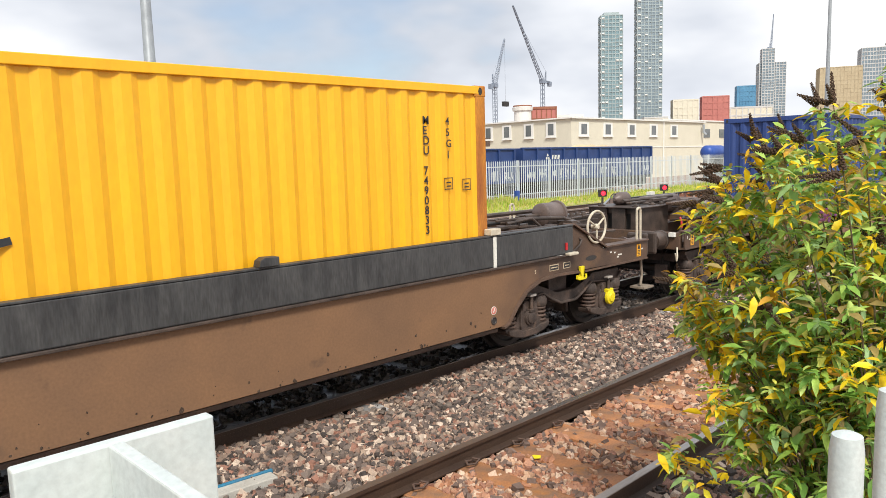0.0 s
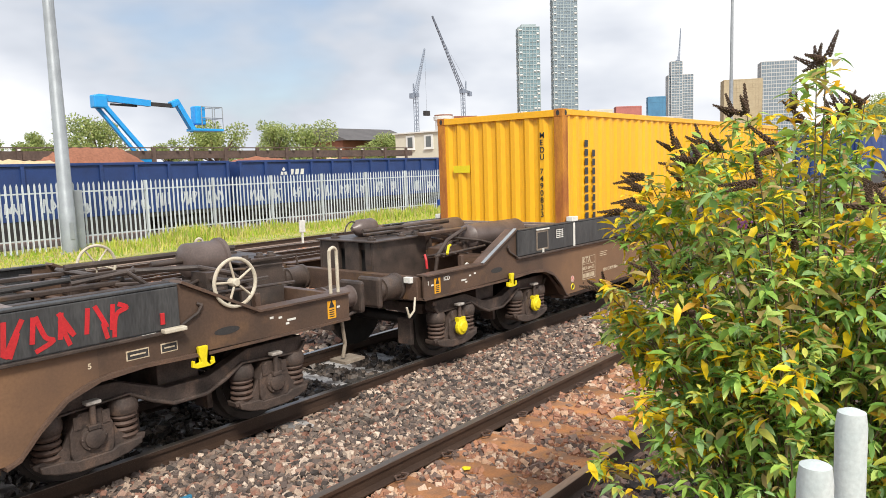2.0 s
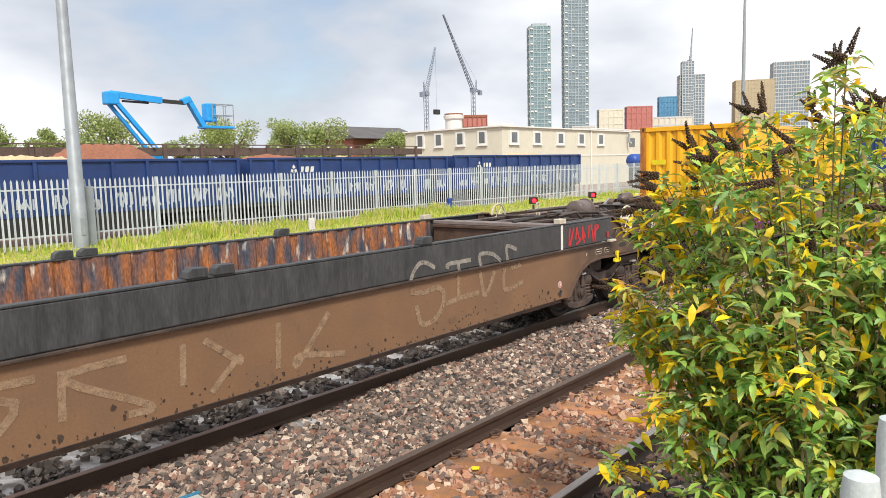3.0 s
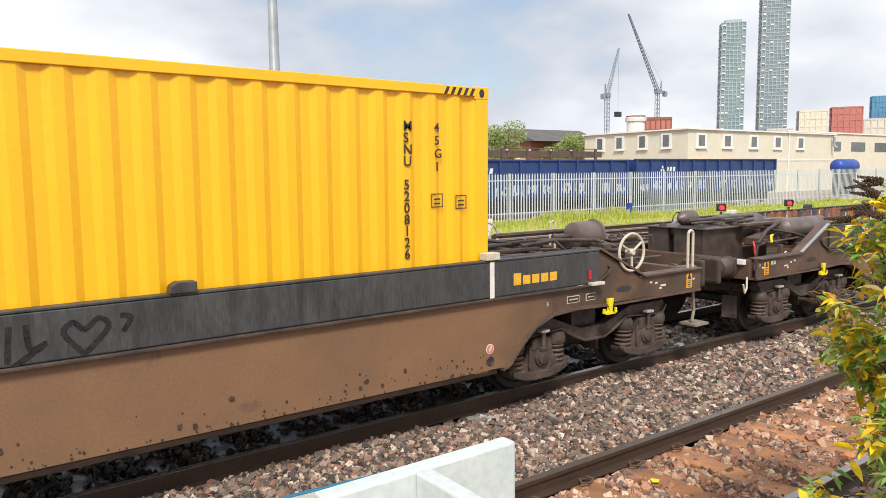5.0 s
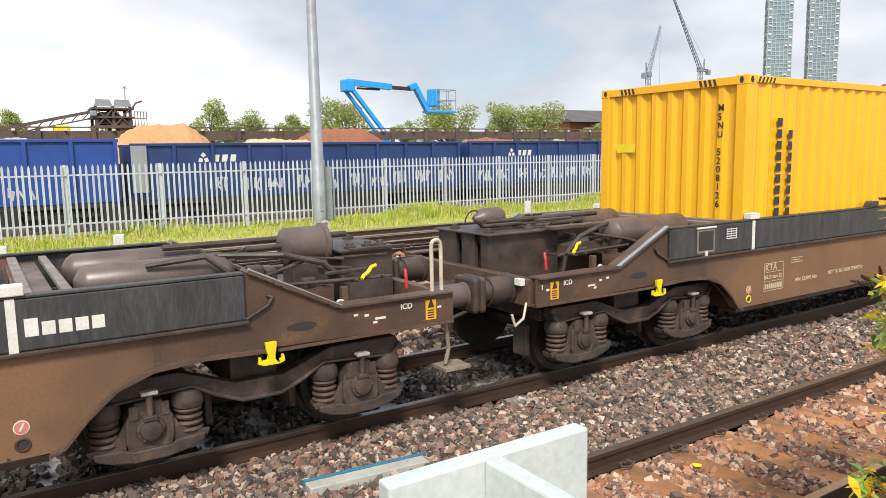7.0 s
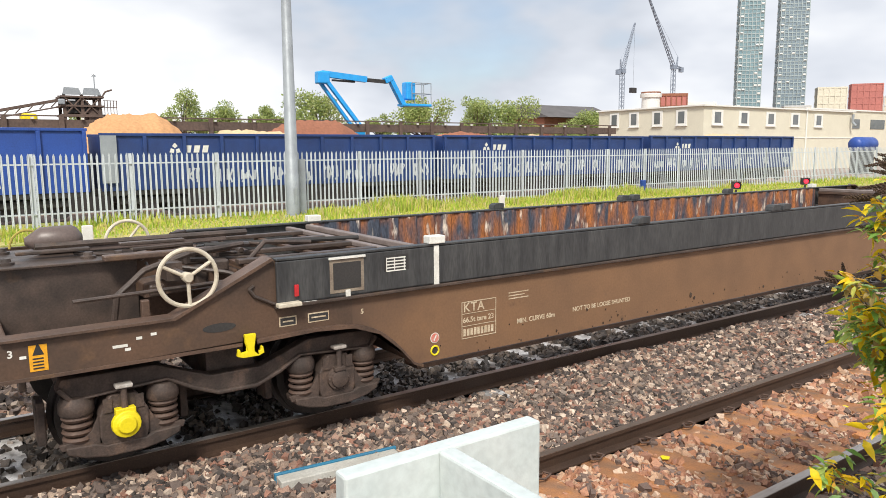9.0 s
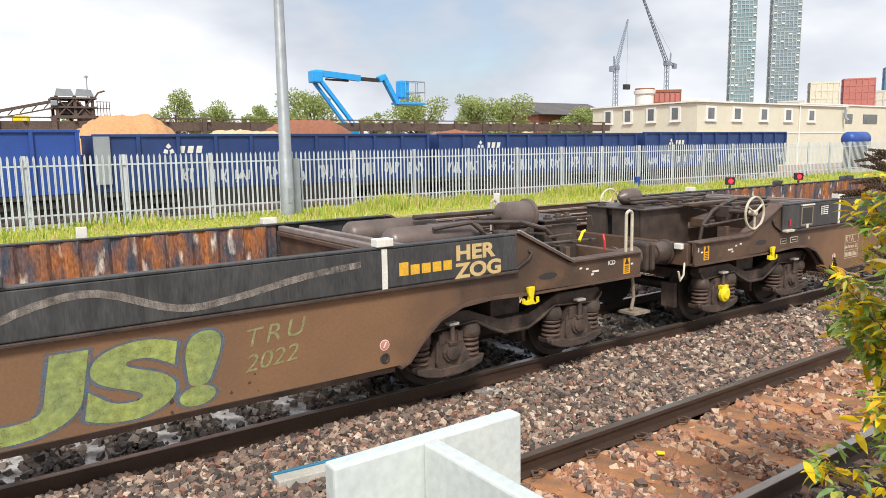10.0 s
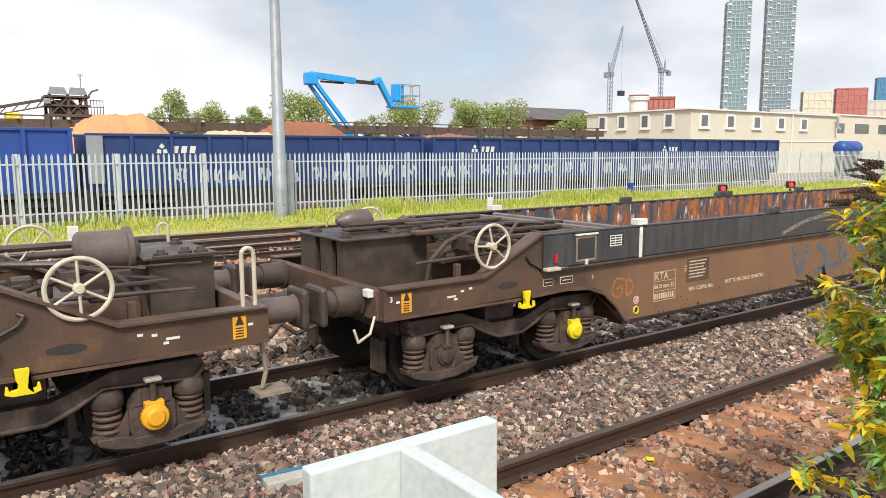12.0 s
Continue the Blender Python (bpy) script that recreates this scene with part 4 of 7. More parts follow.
        # flat dark disc in place of the drain's shaded inside
        bm = bmesh.new()
        prism(bm, [(e * 5.65 + 0.038 * math.cos(k * math.pi / 8), 0.545 + 0.038 * math.sin(k * math.pi / 8)) for k in range(16)], -1.290, -1.2885)
        part("drain_hole", bm, "under", w)
    # right end: grab rails and step; left end: bent uncoupling handle
    for yy in (-1.22, 1.22):
        bm = bmesh.new()
        pipe(bm, [(8.92, yy, 1.0), (8.92, yy, 1.58)] + [(8.97 - 0.05 * math.cos(a), yy, 1.60 + 0.05 * math.sin(a)) for a in (0.3, 0.9, 1.57, 2.2, 2.8)] + [(9.02, yy, 1.58), (9.02, yy, 0.98)], 0.018)
        part("grab_rail", bm, "cream", w, "cream tubular grab rail", smooth=True)
    bm = bmesh.new()
    pipe(bm, [(9.06, -1.2, 0.92), (9.10, -1.2, 0.62), (9.06, -1.2, 0.48)], 0.02)
    box(bm, 9.0, 9.28, -1.30, -1.06, 0.43, 0.46)
    part("foot_step", bm, "worn_cream", w, "pale metal shunter's step")
    for yy in (-1.16, 1.16):
        bm = bmesh.new()
        pipe(bm, [(-9.12, yy, 0.92), (-9.20, yy - 0.05, 0.78), (-9.36, yy - 0.12, 0.74), (-9.40, yy - 0.12, 0.86)], 0.013)
        part("coupling_handle", bm, "cream", w, "bent pale handle", smooth=True)
    part("white_block", boxes((-9.17, -9.11, -1.14, -1.03, 1.09, 1.16)), "white", w, "white painted block", 0.006)
    # thin white plate paints the sky's reflection on the wet deck
    part("drip_plate", boxes((8.60, 8.98, -1.10, -0.48, 1.003, 1.03)), "white", w, "white plate painted as sky reflection on wet deck", 0.006)
    # hand brake or release levers
    e = wheel_end
    hc = (e * (7.74 if e > 0 else 7.86), -1.31, 1.475)
    bm = bmesh.new()
    tube(bm, hc, (hc[0], -0.7, hc[2]), 0.03, 10)
    box(bm, hc[0] - 0.06, hc[0] + 0.06, -0.95, -0.7, 1.40, 1.54)
    part("brake_shaft", bm, "dark", w, "dark hand brake shaft")
    part("indicator_handle", boxes((e * 7.10 - 0.10, e * 7.10 + 0.10, -1.40, -1.327, 1.165, 1.20)), "cream", w, "cream brake changeover handle", 0.008)
    part("indicator_tag", boxes((e * 7.02 - 0.018, e * 7.02 + 0.018, -1.345, -1.327, 1.235, 1.33)), "red", w, "small red tag", 0.004)
    part("indicator_plate", boxes((e * 6.90 - 0.06, e * 6.90 + 0.06, -1.329, -1.326, 1.165, 1.18)), "white", w)
    for q0, q1 in ((6.72, 6.91), (7.01, 7.16)):
        a, b = sorted((e * q0, e * q1))
        part("builder_plate", boxes((a, b, -1.2915, -1.2885, 0.99, 1.07)), "stencil", w, "small outlined maker plate", 0.001)
        part("plate_field", boxes((a + 0.01, b - 0.01, -1.2935, -1.292, 1.0, 1.06)), "under", w)
        part("plate_line", boxes((a + 0.03, b - 0.03, -1.2955, -1.294, 1.025, 1.037)), "stencil", w)
    lettering("stencil", "5", 0.06, "stencil", w, side(e * 6.42, -1.289, 1.0))
    o = -wheel_end
    for nm, mt, xx, zz, lb in (("release_lever", "red", 8.76, 1.28, "red brake release lever"), ("release_lever", "hook", 8.36, 1.40, "yellow brake release lever"), ("release_lever", "white", 8.06, 1.16, "white release ring")):
        bm = bmesh.new()
        if mt == "hook":
            pipe(bm, [(o * xx - 0.09, -1.12, zz - 0.045), (o * xx - 0.06, -1.10, zz - 0.02), (o * xx, -1.06, zz - 0.005), (o * xx + 0.05, -1.03, zz + 0.035), (o * xx + 0.10, -1.02, zz + 0.045)], 0.017)
        elif mt == "red":
            pipe(bm, [(o * xx, -1.02, zz + 0.10), (o * xx - 0.01, -1.05, zz + 0.03), (o * xx - 0.012, -1.06, zz - 0.07)], 0.016)
        else:
            ring(bm, (o * xx, -1.12, zz), 0.035, 0.010, "y", 16, 6)
        part(nm, bm, mt, w, lb, smooth=True)
    bm = bmesh.new()
    for k in range(3):
        pipe(bm, [(o * (8.5 - 0.25 * k), -1.1, 1.36 - 0.02 * k), (o * (8.45 - 0.27 * k), -0.7, 1.30)], 0.012, 6)
    part("release_rod", bm, "dark", w)
    # boards near the left stripe
    part("data_frame", boxes((-6.72, -6.40, -1.3295, -1.326, 1.215, 1.50)), "worn_cream", w, "pale-edged hinged document frame", 0.004)
    part("data_board", boxes((-6.690, -6.430, -1.334, -1.33, 1.245, 1.47)), "under", w, "blank dark card board", 0.004)
    part("frame_clip", boxes((-6.73, -6.39, -1.345, -1.326, 1.502, 1.52)), "white", w, "pale worn clip")
    part("frame_latch", boxes((-6.58, -6.54, -1.345, -1.33, 1.18, 1.235)), "white", w, "small pale latch")
    bm = bmesh.new()
    box(bm, -6.20, -5.95, -1.328, -1.326, 1.35, 1.49)
    part("black_plate", bm, "under", w)
    bm = bmesh.new()
    for k in range(5):
        box(bm, -6.18, -5.98, -1.3305, -1.3285, 1.345 + k * 0.028, 1.356 + k * 0.028)
    for xx in (-6.18, -6.10, -6.0):
        box(bm, xx, xx + 0.008, -1.3305, -1.3285, 1.345, 1.47)
    part("load_table", bm, "white", w, "white printed load table")
    # boxed lettering on the brown side
    bm = bmesh.new()
    for x0, x1, z0, z1 in ((-5.34, -4.92, 0.60, 0.607), (-5.34, -4.92, 0.953, 0.96), (-5.34, -4.92, 0.84, 0.845), (-5.34, -4.92, 0.72, 0.725), (-5.34, -5.333, 0.60, 0.96), (-4.927, -4.92, 0.60, 0.96)):
        box(bm, x0, x1, -1.2915, -1.2885, z0, z1)
    for k in range(9):
        box(bm, -5.32 + k * 0.042, -5.29 + k * 0.042, -1.2915, -1.2885, 0.625, 0.695)
    part("stencil_box", bm, "stencil", w, "white stencilled data box")
    lettering("stencil", "KTA", 0.125, "stencil", w, side(-5.32, -1.2895, 0.862), "cream stencilled letters", 1.1)
    lettering("stencil", "66.5t tare 23", 0.072, "stencil", w, side(-5.325, -1.2895, 0.757))
    part("stencil_line", boxes(*[(-4.76, -4.50 - 0.05 * (k % 2), -1.2905, -1.2885, 0.975 - k * 0.03, 0.985 - k * 0.03) for k in range(3)]), "stencil", w, "rows of tiny faded lettering")
    lettering("stencil", "MIN. CURVE 60m", 0.070, "stencil", w, side(-4.65, -1.2895, 0.655), spacing=1.0)
    lettering("stencil", "NOT TO BE LOOSE SHUNTED", 0.068, "stencil", w, side(-3.87, -1.2895, 0.672), spacing=1.0)
    lettering("stencil", "ICD", 0.07, "white", w, side(-8.74 if wheel_end > 0 else 8.55, -1.289, 1.075))
    lettering("stencil", "1" if wheel_end > 0 else "3", 0.07, "white", w, side(-9.04, -1.289, 1.06))
    return w


def hand_wheels(w, e, spokes):
    """The hand brake wheel on each side, with its own number of spokes."""
    for s, start in ((-1, 0.55), (1, 0.9)):
        hc = Vector((e * (7.74 if e > 0 or s > 0 else 7.86), s * 1.31, 1.475))
        bm = bmesh.new()
        ring(bm, hc, 0.212, 0.017, "y", 36, 8)
        for k in range(spokes):
            a = k * 2 * math.pi / spokes + start
            tube(bm, hc, hc + Vector((0.21 * math.cos(a), 0, 0.21 * math.sin(a))), 0.014 if spokes == 3 else 0.011, 8)
        lathe(bm, hc + Vector((0, s * 0.03, 0)), (0, -s, 0), [(0, 0.03), (0.02, 0.042), (0.10, 0.036)], 12)
        part("hand_wheel", bm, "cream", w, "cream spoked hand brake wheel", smooth=True)


def corrugated(bm, length, z0, z1, y, depth, pitch=0.278, flip=1):
    """A wall along x with trapezoid folds that go in by depth."""
    n = round(length / pitch)
    p = length / n
    pts = []
    for k in range(n):
        x = -length / 2 + k * p
        pts += [(x + 0.02 * p, 0), (x + 0.27 * p, 0), (x + 0.48 * p, depth), (x + 0.78 * p, depth), (x + 0.99 * p, 0)]
    lo = [bm.verts.new((a, y + flip * b, z0)) for a, b in pts]
    hi = [bm.verts.new((a, y + flip * b, z1)) for a, b in pts]
    for i in range(len(pts) - 1):
        bm.faces.new((lo[i], lo[i + 1], hi[i + 1], hi[i]))


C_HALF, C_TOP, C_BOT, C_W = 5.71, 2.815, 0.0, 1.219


def build_container(paint, worn, label, clean=True):
    c = empty("shipping_container", pose(0, 0, 0), label, "container", "containers on the train")
    for s in (-1, 1):
        bm = bmesh.new()
        corrugated(bm, 2 * C_HALF - 0.30, 0.16, C_TOP - 0.06, s * (C_W - 0.012), 0.028, flip=-s)
        part("side_wall", bm, paint, c, "corrugated steel side wall")
        part("bottom_rail", boxes((-C_HALF + 0.1, C_HALF - 0.1, min(s * 1.12, s * C_W), max(s * 1.12, s * C_W), 0.02, 0.16)), paint, c, bevel=0.006)
        part("top_rail", boxes((-C_HALF + 0.1, C_HALF - 0.1, min(s * 1.14, s * (C_W + 0.002)), max(s * 1.14, s * (C_W + 0.002)), C_TOP - 0.09, C_TOP - 0.005)), paint, c, bevel=0.006)
        for e in (-1, 1):
            xa, xb = sorted((e * (C_HALF - 0.16), e * (C_HALF - 0.004)))
            ya, yb = sorted((s * (C_W - 0.16), s * (C_W - 0.003)))
            part("corner_post", boxes((xa, xb, ya, yb, 0.11, C_TOP - 0.11)), worn, c, bevel=0.012)
            for z0 in (0.0, C_TOP - 0.118):
                bm = boxes((min(e * C_HALF, e * (C_HALF - 0.178)), max(e * C_HALF, e * (C_HALF - 0.178)), min(s * C_W, s * (C_W - 0.162)), max(s * C_W, s * (C_W - 0.162)), z0, z0 + 0.122))
                casting = part("corner_casting", bm, worn, c, "steel corner casting", 0.01)
                # dark ovals laid on the casting paint the shade of its openings
                bm = bmesh.new()
                prism(bm, [(e * (C_HALF - 0.09) + 0.032 * math.cos(k * math.pi / 5), z0 + 0.06 + 0.042 * math.sin(k * math.pi / 5)) for k in range(10)], s * (C_W - 0.01), s * (C_W + 0.003))
                prism(bm, [(s * (C_W - 0.085) + 0.028 * math.cos(k * math.pi / 5), z0 + 0.06 + 0.042 * math.sin(k * math.pi / 5)) for k in range(10)], e * (C_HALF - 0.01), e * (C_HALF + 0.003), "x")
                part("casting_hole", bm, "under", casting)
    for e in (-1, 1):
        bm = bmesh.new()
        corrugated(bm, 2 * C_W - 0.30, 0.16, C_TOP - 0.10, 0, 0.045, 0.27)
        part("end_wall", bm, paint, c, "corrugated end wall", m=pose(e * (C_HALF - 0.02), 0, 0, 0, 0, 90 if e > 0 else -90))
        xa, xb = min(e * C_HALF, e * (C_HALF - 0.1)) + 0.002, max(e * C_HALF, e * (C_HALF - 0.1)) - 0.002
        for z0, z1 in ((C_TOP - 0.11, C_TOP - 0.008), (0.02, 0.16)):
            part("end_rail", boxes((xa, xb, -1.07, 1.07, z0, z1)), paint, c, bevel=0.006)
    part("roof", boxes((-C_HALF + 0.12, C_HALF - 0.12, -1.15, 1.15, C_TOP - 0.05, C_TOP - 0.02)), paint, c)
    part("floor", boxes((-C_HALF + 0.12, C_HALF - 0.12, -1.15, 1.15, 0.06, 0.15)), "deck", c)
    return c


def hazard(c, e):
    bm = bmesh.new()
    y = -C_W - 0.004
    for k in range(5):
        x = e * (C_HALF - 0.22 - k * 0.075)
        prism(bm, [(x - 0.02, C_TOP - 0.088), (x + 0.015, C_TOP - 0.088), (x + 0.05, C_TOP - 0.018), (x + 0.015, C_TOP - 0.018)], y, y + 0.002)
    part("hazard_stripes", bm, "ink", c, "black hazard stripes")


def container_marks(c, number, code, doors_code, dl=0.0, dn=0.0, drop_logo=0.0, drop_name=0.0, striped=True):
    """Lettering on the near side and the left end; logo and line name as plain shapes."""
    y = -C_W - 0.002
    # logo: three bars joined by arches over a wavy line, two arcs beneath
    bm = bmesh.new()
    zt, zb = 2.27, 1.50

    def cap(x0, x1, top, lift=0.0):
        mid, rad = (x0 + x1) / 2, (x1 - x0) / 2
        prism(bm, [(x1, 1.99)] + [(mid + rad * math.cos(a), top - 0.20 + 0.20 * math.sin(a)) for a in [k * math.pi / 12 for k in range(13)]] + [(x0, 1.99)], y - lift, y + 0.001 - lift)

    box(bm, -0.72, -0.40, y - 0.003, y - 0.002, zt - 0.16, zt)
    for x0, x1 in ((-0.66, -0.346), (-0.155, 0.131), (0.284, 0.56)):
        box(bm, x0, x1, y - 0.0005, y + 0.001, zb, 1.992)
    for x0, x1 in ((-0.346, -0.155), (0.131, 0.284)):
        for q0, q1 in ((x0, x0 + 0.05), (x1, x1 - 0.05)):
            prism(bm, [(q0, 1.992), (q1, 1.992), (q0, 1.90)], y, y + 0.001)
    cap(-0.66, 0.06, zt + 0.02)
    cap(-0.12, 0.56, zt + 0.02, 0.0015)
    wave = smooth_path([(-0.90, 1.50), (-0.74, 1.47), (-0.52, 1.50), (-0.26, 1.57), (0.00, 1.50), (0.28, 1.56), (0.50, 1.52), (0.76, 1.56)], 5)
    stroke(bm, wave, 0.055, y + 0.001, 0.001)
    for mx in (-0.30, 0.28):
        stroke(bm, [(mx + 0.24 * math.cos(a), 1.15 + 0.24 * math.sin(a)) for a in [k * math.pi / 12 for k in range(13)]], 0.23, y + 0.001, 0.001)
    box(bm, -0.30, -0.06, y - 0.001, y, 1.19, 1.26)
    part("painted_logo", bm, "logo", c, "large dark painted logo shape", m=pose(dl, 0, -drop_logo))
    # line name as plain upright bars, two columns
    for x0, x1, top, n in ((-5.17, -5.06, 2.31, 9), (-4.92, -4.83, 2.16, 8)):
        for k in range(n):
            z = top - k * 0.142
            part("painted_mark", boxes((x0, x1, y, y + 0.001, z, z + 0.105)), "logo", c, "dark painted bar", m=pose(dn, 0, -drop_name))
    for i, ch in enumerate(number):
        if ch != " ":
            lettering("number", ch, 0.125, "ink", c, side(4.72, y + 0.001, 2.38 - i * 0.105))
    for i, ch in enumerate(code):
        lettering("number", ch, 0.115, "ink", c, side(5.06, y + 0.001, 2.38 - i * 0.12))
    bm = bmesh.new()
    for x0, z0 in ((5.02, 1.68), (5.30, 1.66)):
        for a in ((0, 0.13, 0, 0.01), (0, 0.13, 0.12, 0.13), (0, 0.01, 0, 0.13), (0.12, 0.13, 0, 0.13), (0.03, 0.10, 0.03, 0.045), (0.03, 0.10, 0.07, 0.085)):
            box(bm, x0 + a[0], x0 + a[1], y, y + 0.001, z0 + a[2], z0 + a[3])
    part("approval_plate", bm, "ink", c, "small outlined plates")
    for i, ch in enumerate(doors_code):
        if ch != " ":
            lettering("number", ch, 0.12, "ink", c, pose(-C_HALF + 0.012, -0.80, 2.40 - i * 0.11, 90, 0, -90))
    part("door_sticker", boxes((-C_HALF + 0.010, -C_HALF + 0.014, 0.55, 0.90, 1.90, 2.02)), "hook", c, "small yellow sticker")
    if not striped:
        return
    hazard(c, -1)
    hazard(c, 1)
    bm = bmesh.new()
    for k in range(4):
        q = -0.78 + k * 0.07
        prism(bm, [(q, C_TOP - 0.10), (q + 0.035, C_TOP - 0.10), (q + 0.06, C_TOP - 0.02), (q + 0.025, C_TOP - 0.02)], -C_HALF - 0.003, -C_HALF, "x")
        prism(bm, [(q + 1.35, C_TOP - 0.10), (q + 1.385, C_TOP - 0.10), (q + 1.41, C_TOP - 0.02), (q + 1.375, C_TOP - 0.02)], -C_HALF - 0.003, -C_HALF, "x")
    part("hazard_stripes", bm, "ink", c)


CENTRES = (19.85, 0.475, -18.91, -38.38, -57.565, -76.78, -96.06)
ENDS = (1, 1, 1, 1, -1, -1, 1)
template = {1: build_wagon("pocket_wagon", 1), -1: build_wagon("pocket_wagon", -1)}
wagons, used = [], set()
for cx, e in zip(CENTRES, ENDS):
    if e in used:
        w = copy_thing(template[e], pose(cx, TRACK_Y, 0))
    else:
        w = template[e]
        w.matrix_basis = pose(cx, TRACK_Y, 0)
        used.add(e)
    wagons.append(w)
for w, e, n in zip(wagons, ENDS, (5, 3, 5, 3, 3, 5, 6)):
    hand_wheels(w, e, n)

C_Z = 0.425   # container floor over the rails
boxes_on_train = []
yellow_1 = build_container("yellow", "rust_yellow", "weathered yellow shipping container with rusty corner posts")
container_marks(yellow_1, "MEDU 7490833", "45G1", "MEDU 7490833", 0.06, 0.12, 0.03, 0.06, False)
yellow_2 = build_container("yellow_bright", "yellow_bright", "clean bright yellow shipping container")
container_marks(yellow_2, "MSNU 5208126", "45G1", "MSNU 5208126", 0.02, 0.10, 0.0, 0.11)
C_HALF = 4.0
blue_1 = build_container("blue_box", "blue_box", "dark blue shipping container in the wagon's well")
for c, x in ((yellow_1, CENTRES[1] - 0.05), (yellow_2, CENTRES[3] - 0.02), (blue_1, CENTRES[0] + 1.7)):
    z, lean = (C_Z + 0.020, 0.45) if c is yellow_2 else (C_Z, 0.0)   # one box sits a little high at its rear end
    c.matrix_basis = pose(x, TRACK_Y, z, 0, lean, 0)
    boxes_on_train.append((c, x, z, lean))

# ---- marks painted on single wagons ----
BAND, PANEL = -1.327, -1.291


def painted(wagon, name, mat, lines, width, y, label):
    bm = bmesh.new()
    for ln in lines:
        stroke(bm, smooth_path(ln, 4) if len(ln) > 2 else ln, width, y)
    part(name, bm, mat, wagon, label)


def scrawl(x0, x1, z0, z1, n, seed):
    """Loops and strokes that read as a tag but spell nothing."""
    rng = random.Random(seed)
    out = []
    for k in range(n):
        a = x0 + (x1 - x0) * k / n
        b = x0 + (x1 - x0) * (k + 0.85) / n
        q = [(rng.uniform(a, b), rng.choice((z0, z1)) + rng.uniform(-0.02, 0.02))]
        q += [(rng.uniform(a, b), rng.uniform(z0, z1)) for _ in range(2)]
        q += [(rng.uniform(a, b), z1 if q[0][1] < (z0 + z1) / 2 else z0)]
        out.append(q)
        out.append([(a, z0 + (z1 - z0) * rng.uniform(0, 0.3)), (a + 0.02, z1)])
    return out


painted(wagons[2], "graffiti", "red", scrawl(5.85, 6.80, 1.22, 1.46, 5, 3), 0.035, BAND, "red sprayed tag")
# one four-letter word across band and plate, a stroke each
for ln in ([(2.44, 1.175), (2.48, 1.25), (2.58, 1.34), (2.7, 1.34), (2.84, 1.27)], [(3.09, 1.24), (3.06, 1.26), (3.13, 1.28), (3.27, 1.28), (3.51, 1.28)], [(3.27, 1.28), (3.29, 1.175)],
           [(3.72, 1.18), (3.69, 1.29), (3.75, 1.33), (3.97, 1.30), (4.13, 1.20)], [(4.29, 1.2), (4.28, 1.37), (4.49, 1.31)]):
    painted(wagons[2], "graffiti", "graf_pale", [ln], 0.05, BAND, "pale sprayed letter stroke")
for ln in ([(2.49, 1.03), (2.68, 1.0), (2.91, 1.02), (3.03, 0.95), (3.01, 0.8), (2.93, 0.7), (2.77, 0.63), (2.62, 0.66), (2.56, 0.85)], [(3.31, 1.1), (3.31, 0.87)], [(3.09, 0.8), (3.31, 0.83), (3.7, 0.84)],
           [(3.75, 1.08), (3.82, 0.80), (3.95, 0.90), (4.04, 1.06)], [(4.27, 1.1), (4.27, 0.80), (4.67, 0.84)], [(4.44, 1.06), (4.64, 1.08)]):
    painted(wagons[2], "graffiti", "graf_tan", [ln], 0.065, PANEL, "faded tan sprayed letter stroke")
painted(wagons[2], "graffiti", "graf_tan", scrawl(-3.2, 1.6, 0.55, 1.0, 5, 11), 0.06, PANEL, "faded tan sprayed lines")
painted(wagons[3], "graffiti", "graf_black", scrawl(0.70, 1.85, 1.20, 1.44, 4, 21) + [[(2.02, 1.20), (1.90, 1.36), (1.96, 1.43), (2.03, 1.37), (2.12, 1.44), (2.18, 1.37), (2.02, 1.20)], [(2.27, 1.44), (2.33, 1.42), (2.28, 1.33)]], 0.036, BAND, "thin black sprayed heart and scrawl")
painted(wagons[5], "graffiti", "graf_faint", [[(-2.6, 1.24), (-1.9, 1.40), (-0.9, 1.47), (-0.37, 1.45), (0.14, 1.30), (0.55, 1.27), (1.0, 1.38), (1.49, 1.46), (2.04, 1.27), (2.5, 1.25), (2.95, 1.40), (3.35, 1.44), (3.88, 1.26), (4.3, 1.28), (4.91, 1.38), (5.4, 1.42)]], 0.055, BAND, "long pale wavy sprayed line")
painted(wagons[5], "graffiti", "graf_blue", [[(-0.28, 1.04), (-0.32, 0.90), (-0.05, 0.80), (0.10, 0.66), (0.06, 0.50)], [(-0.80, 1.02), (-0.78, 0.70)], [(-0.62, 0.85), (-0.62, 0.70)], [(-1.3, 0.62), (-0.80, 0.66)], [(-1.5, 1.0), (-1.2, 0.75), (-1.6, 0.55)], [(-2.2, 1.0), (-2.0, 0.6), (-1.8, 1.0)]], 0.085, PANEL, "faded blue sprayed lines")
WIDE = Matrix(((1.96, 0.20, 0, 0), (0, 1.10, 0, 0), (0, 0, 0.5, 0), (0, 0, 0, 1)))
SLANT = Matrix(((1.15, 0.28, 0, 0), (0.09, 1, 0, 0), (0, 0, 0.5, 0), (0, 0, 0, 1)))
lettering("graffiti", "TRU", 0.21, "graf_lime", wagons[5], side(4.36, PANEL - 0.0005, 0.86), "thin pale green sprayed letters", 1.25, 0.0, shape=SLANT)
lettering("graffiti", "2022", 0.20, "graf_lime", wagons[5], side(4.36, PANEL - 0.0005, 0.66), "thin pale green sprayed numbers", 1.0, 0.0, shape=SLANT)
lettering("graffiti_fill", "HUS!", 0.66, "graf_blue", wagons[5], side(1.32, PANEL + 0.0015, 0.52), "blue outline of sprayed letters", 1.02, 0.046, shape=WIDE)
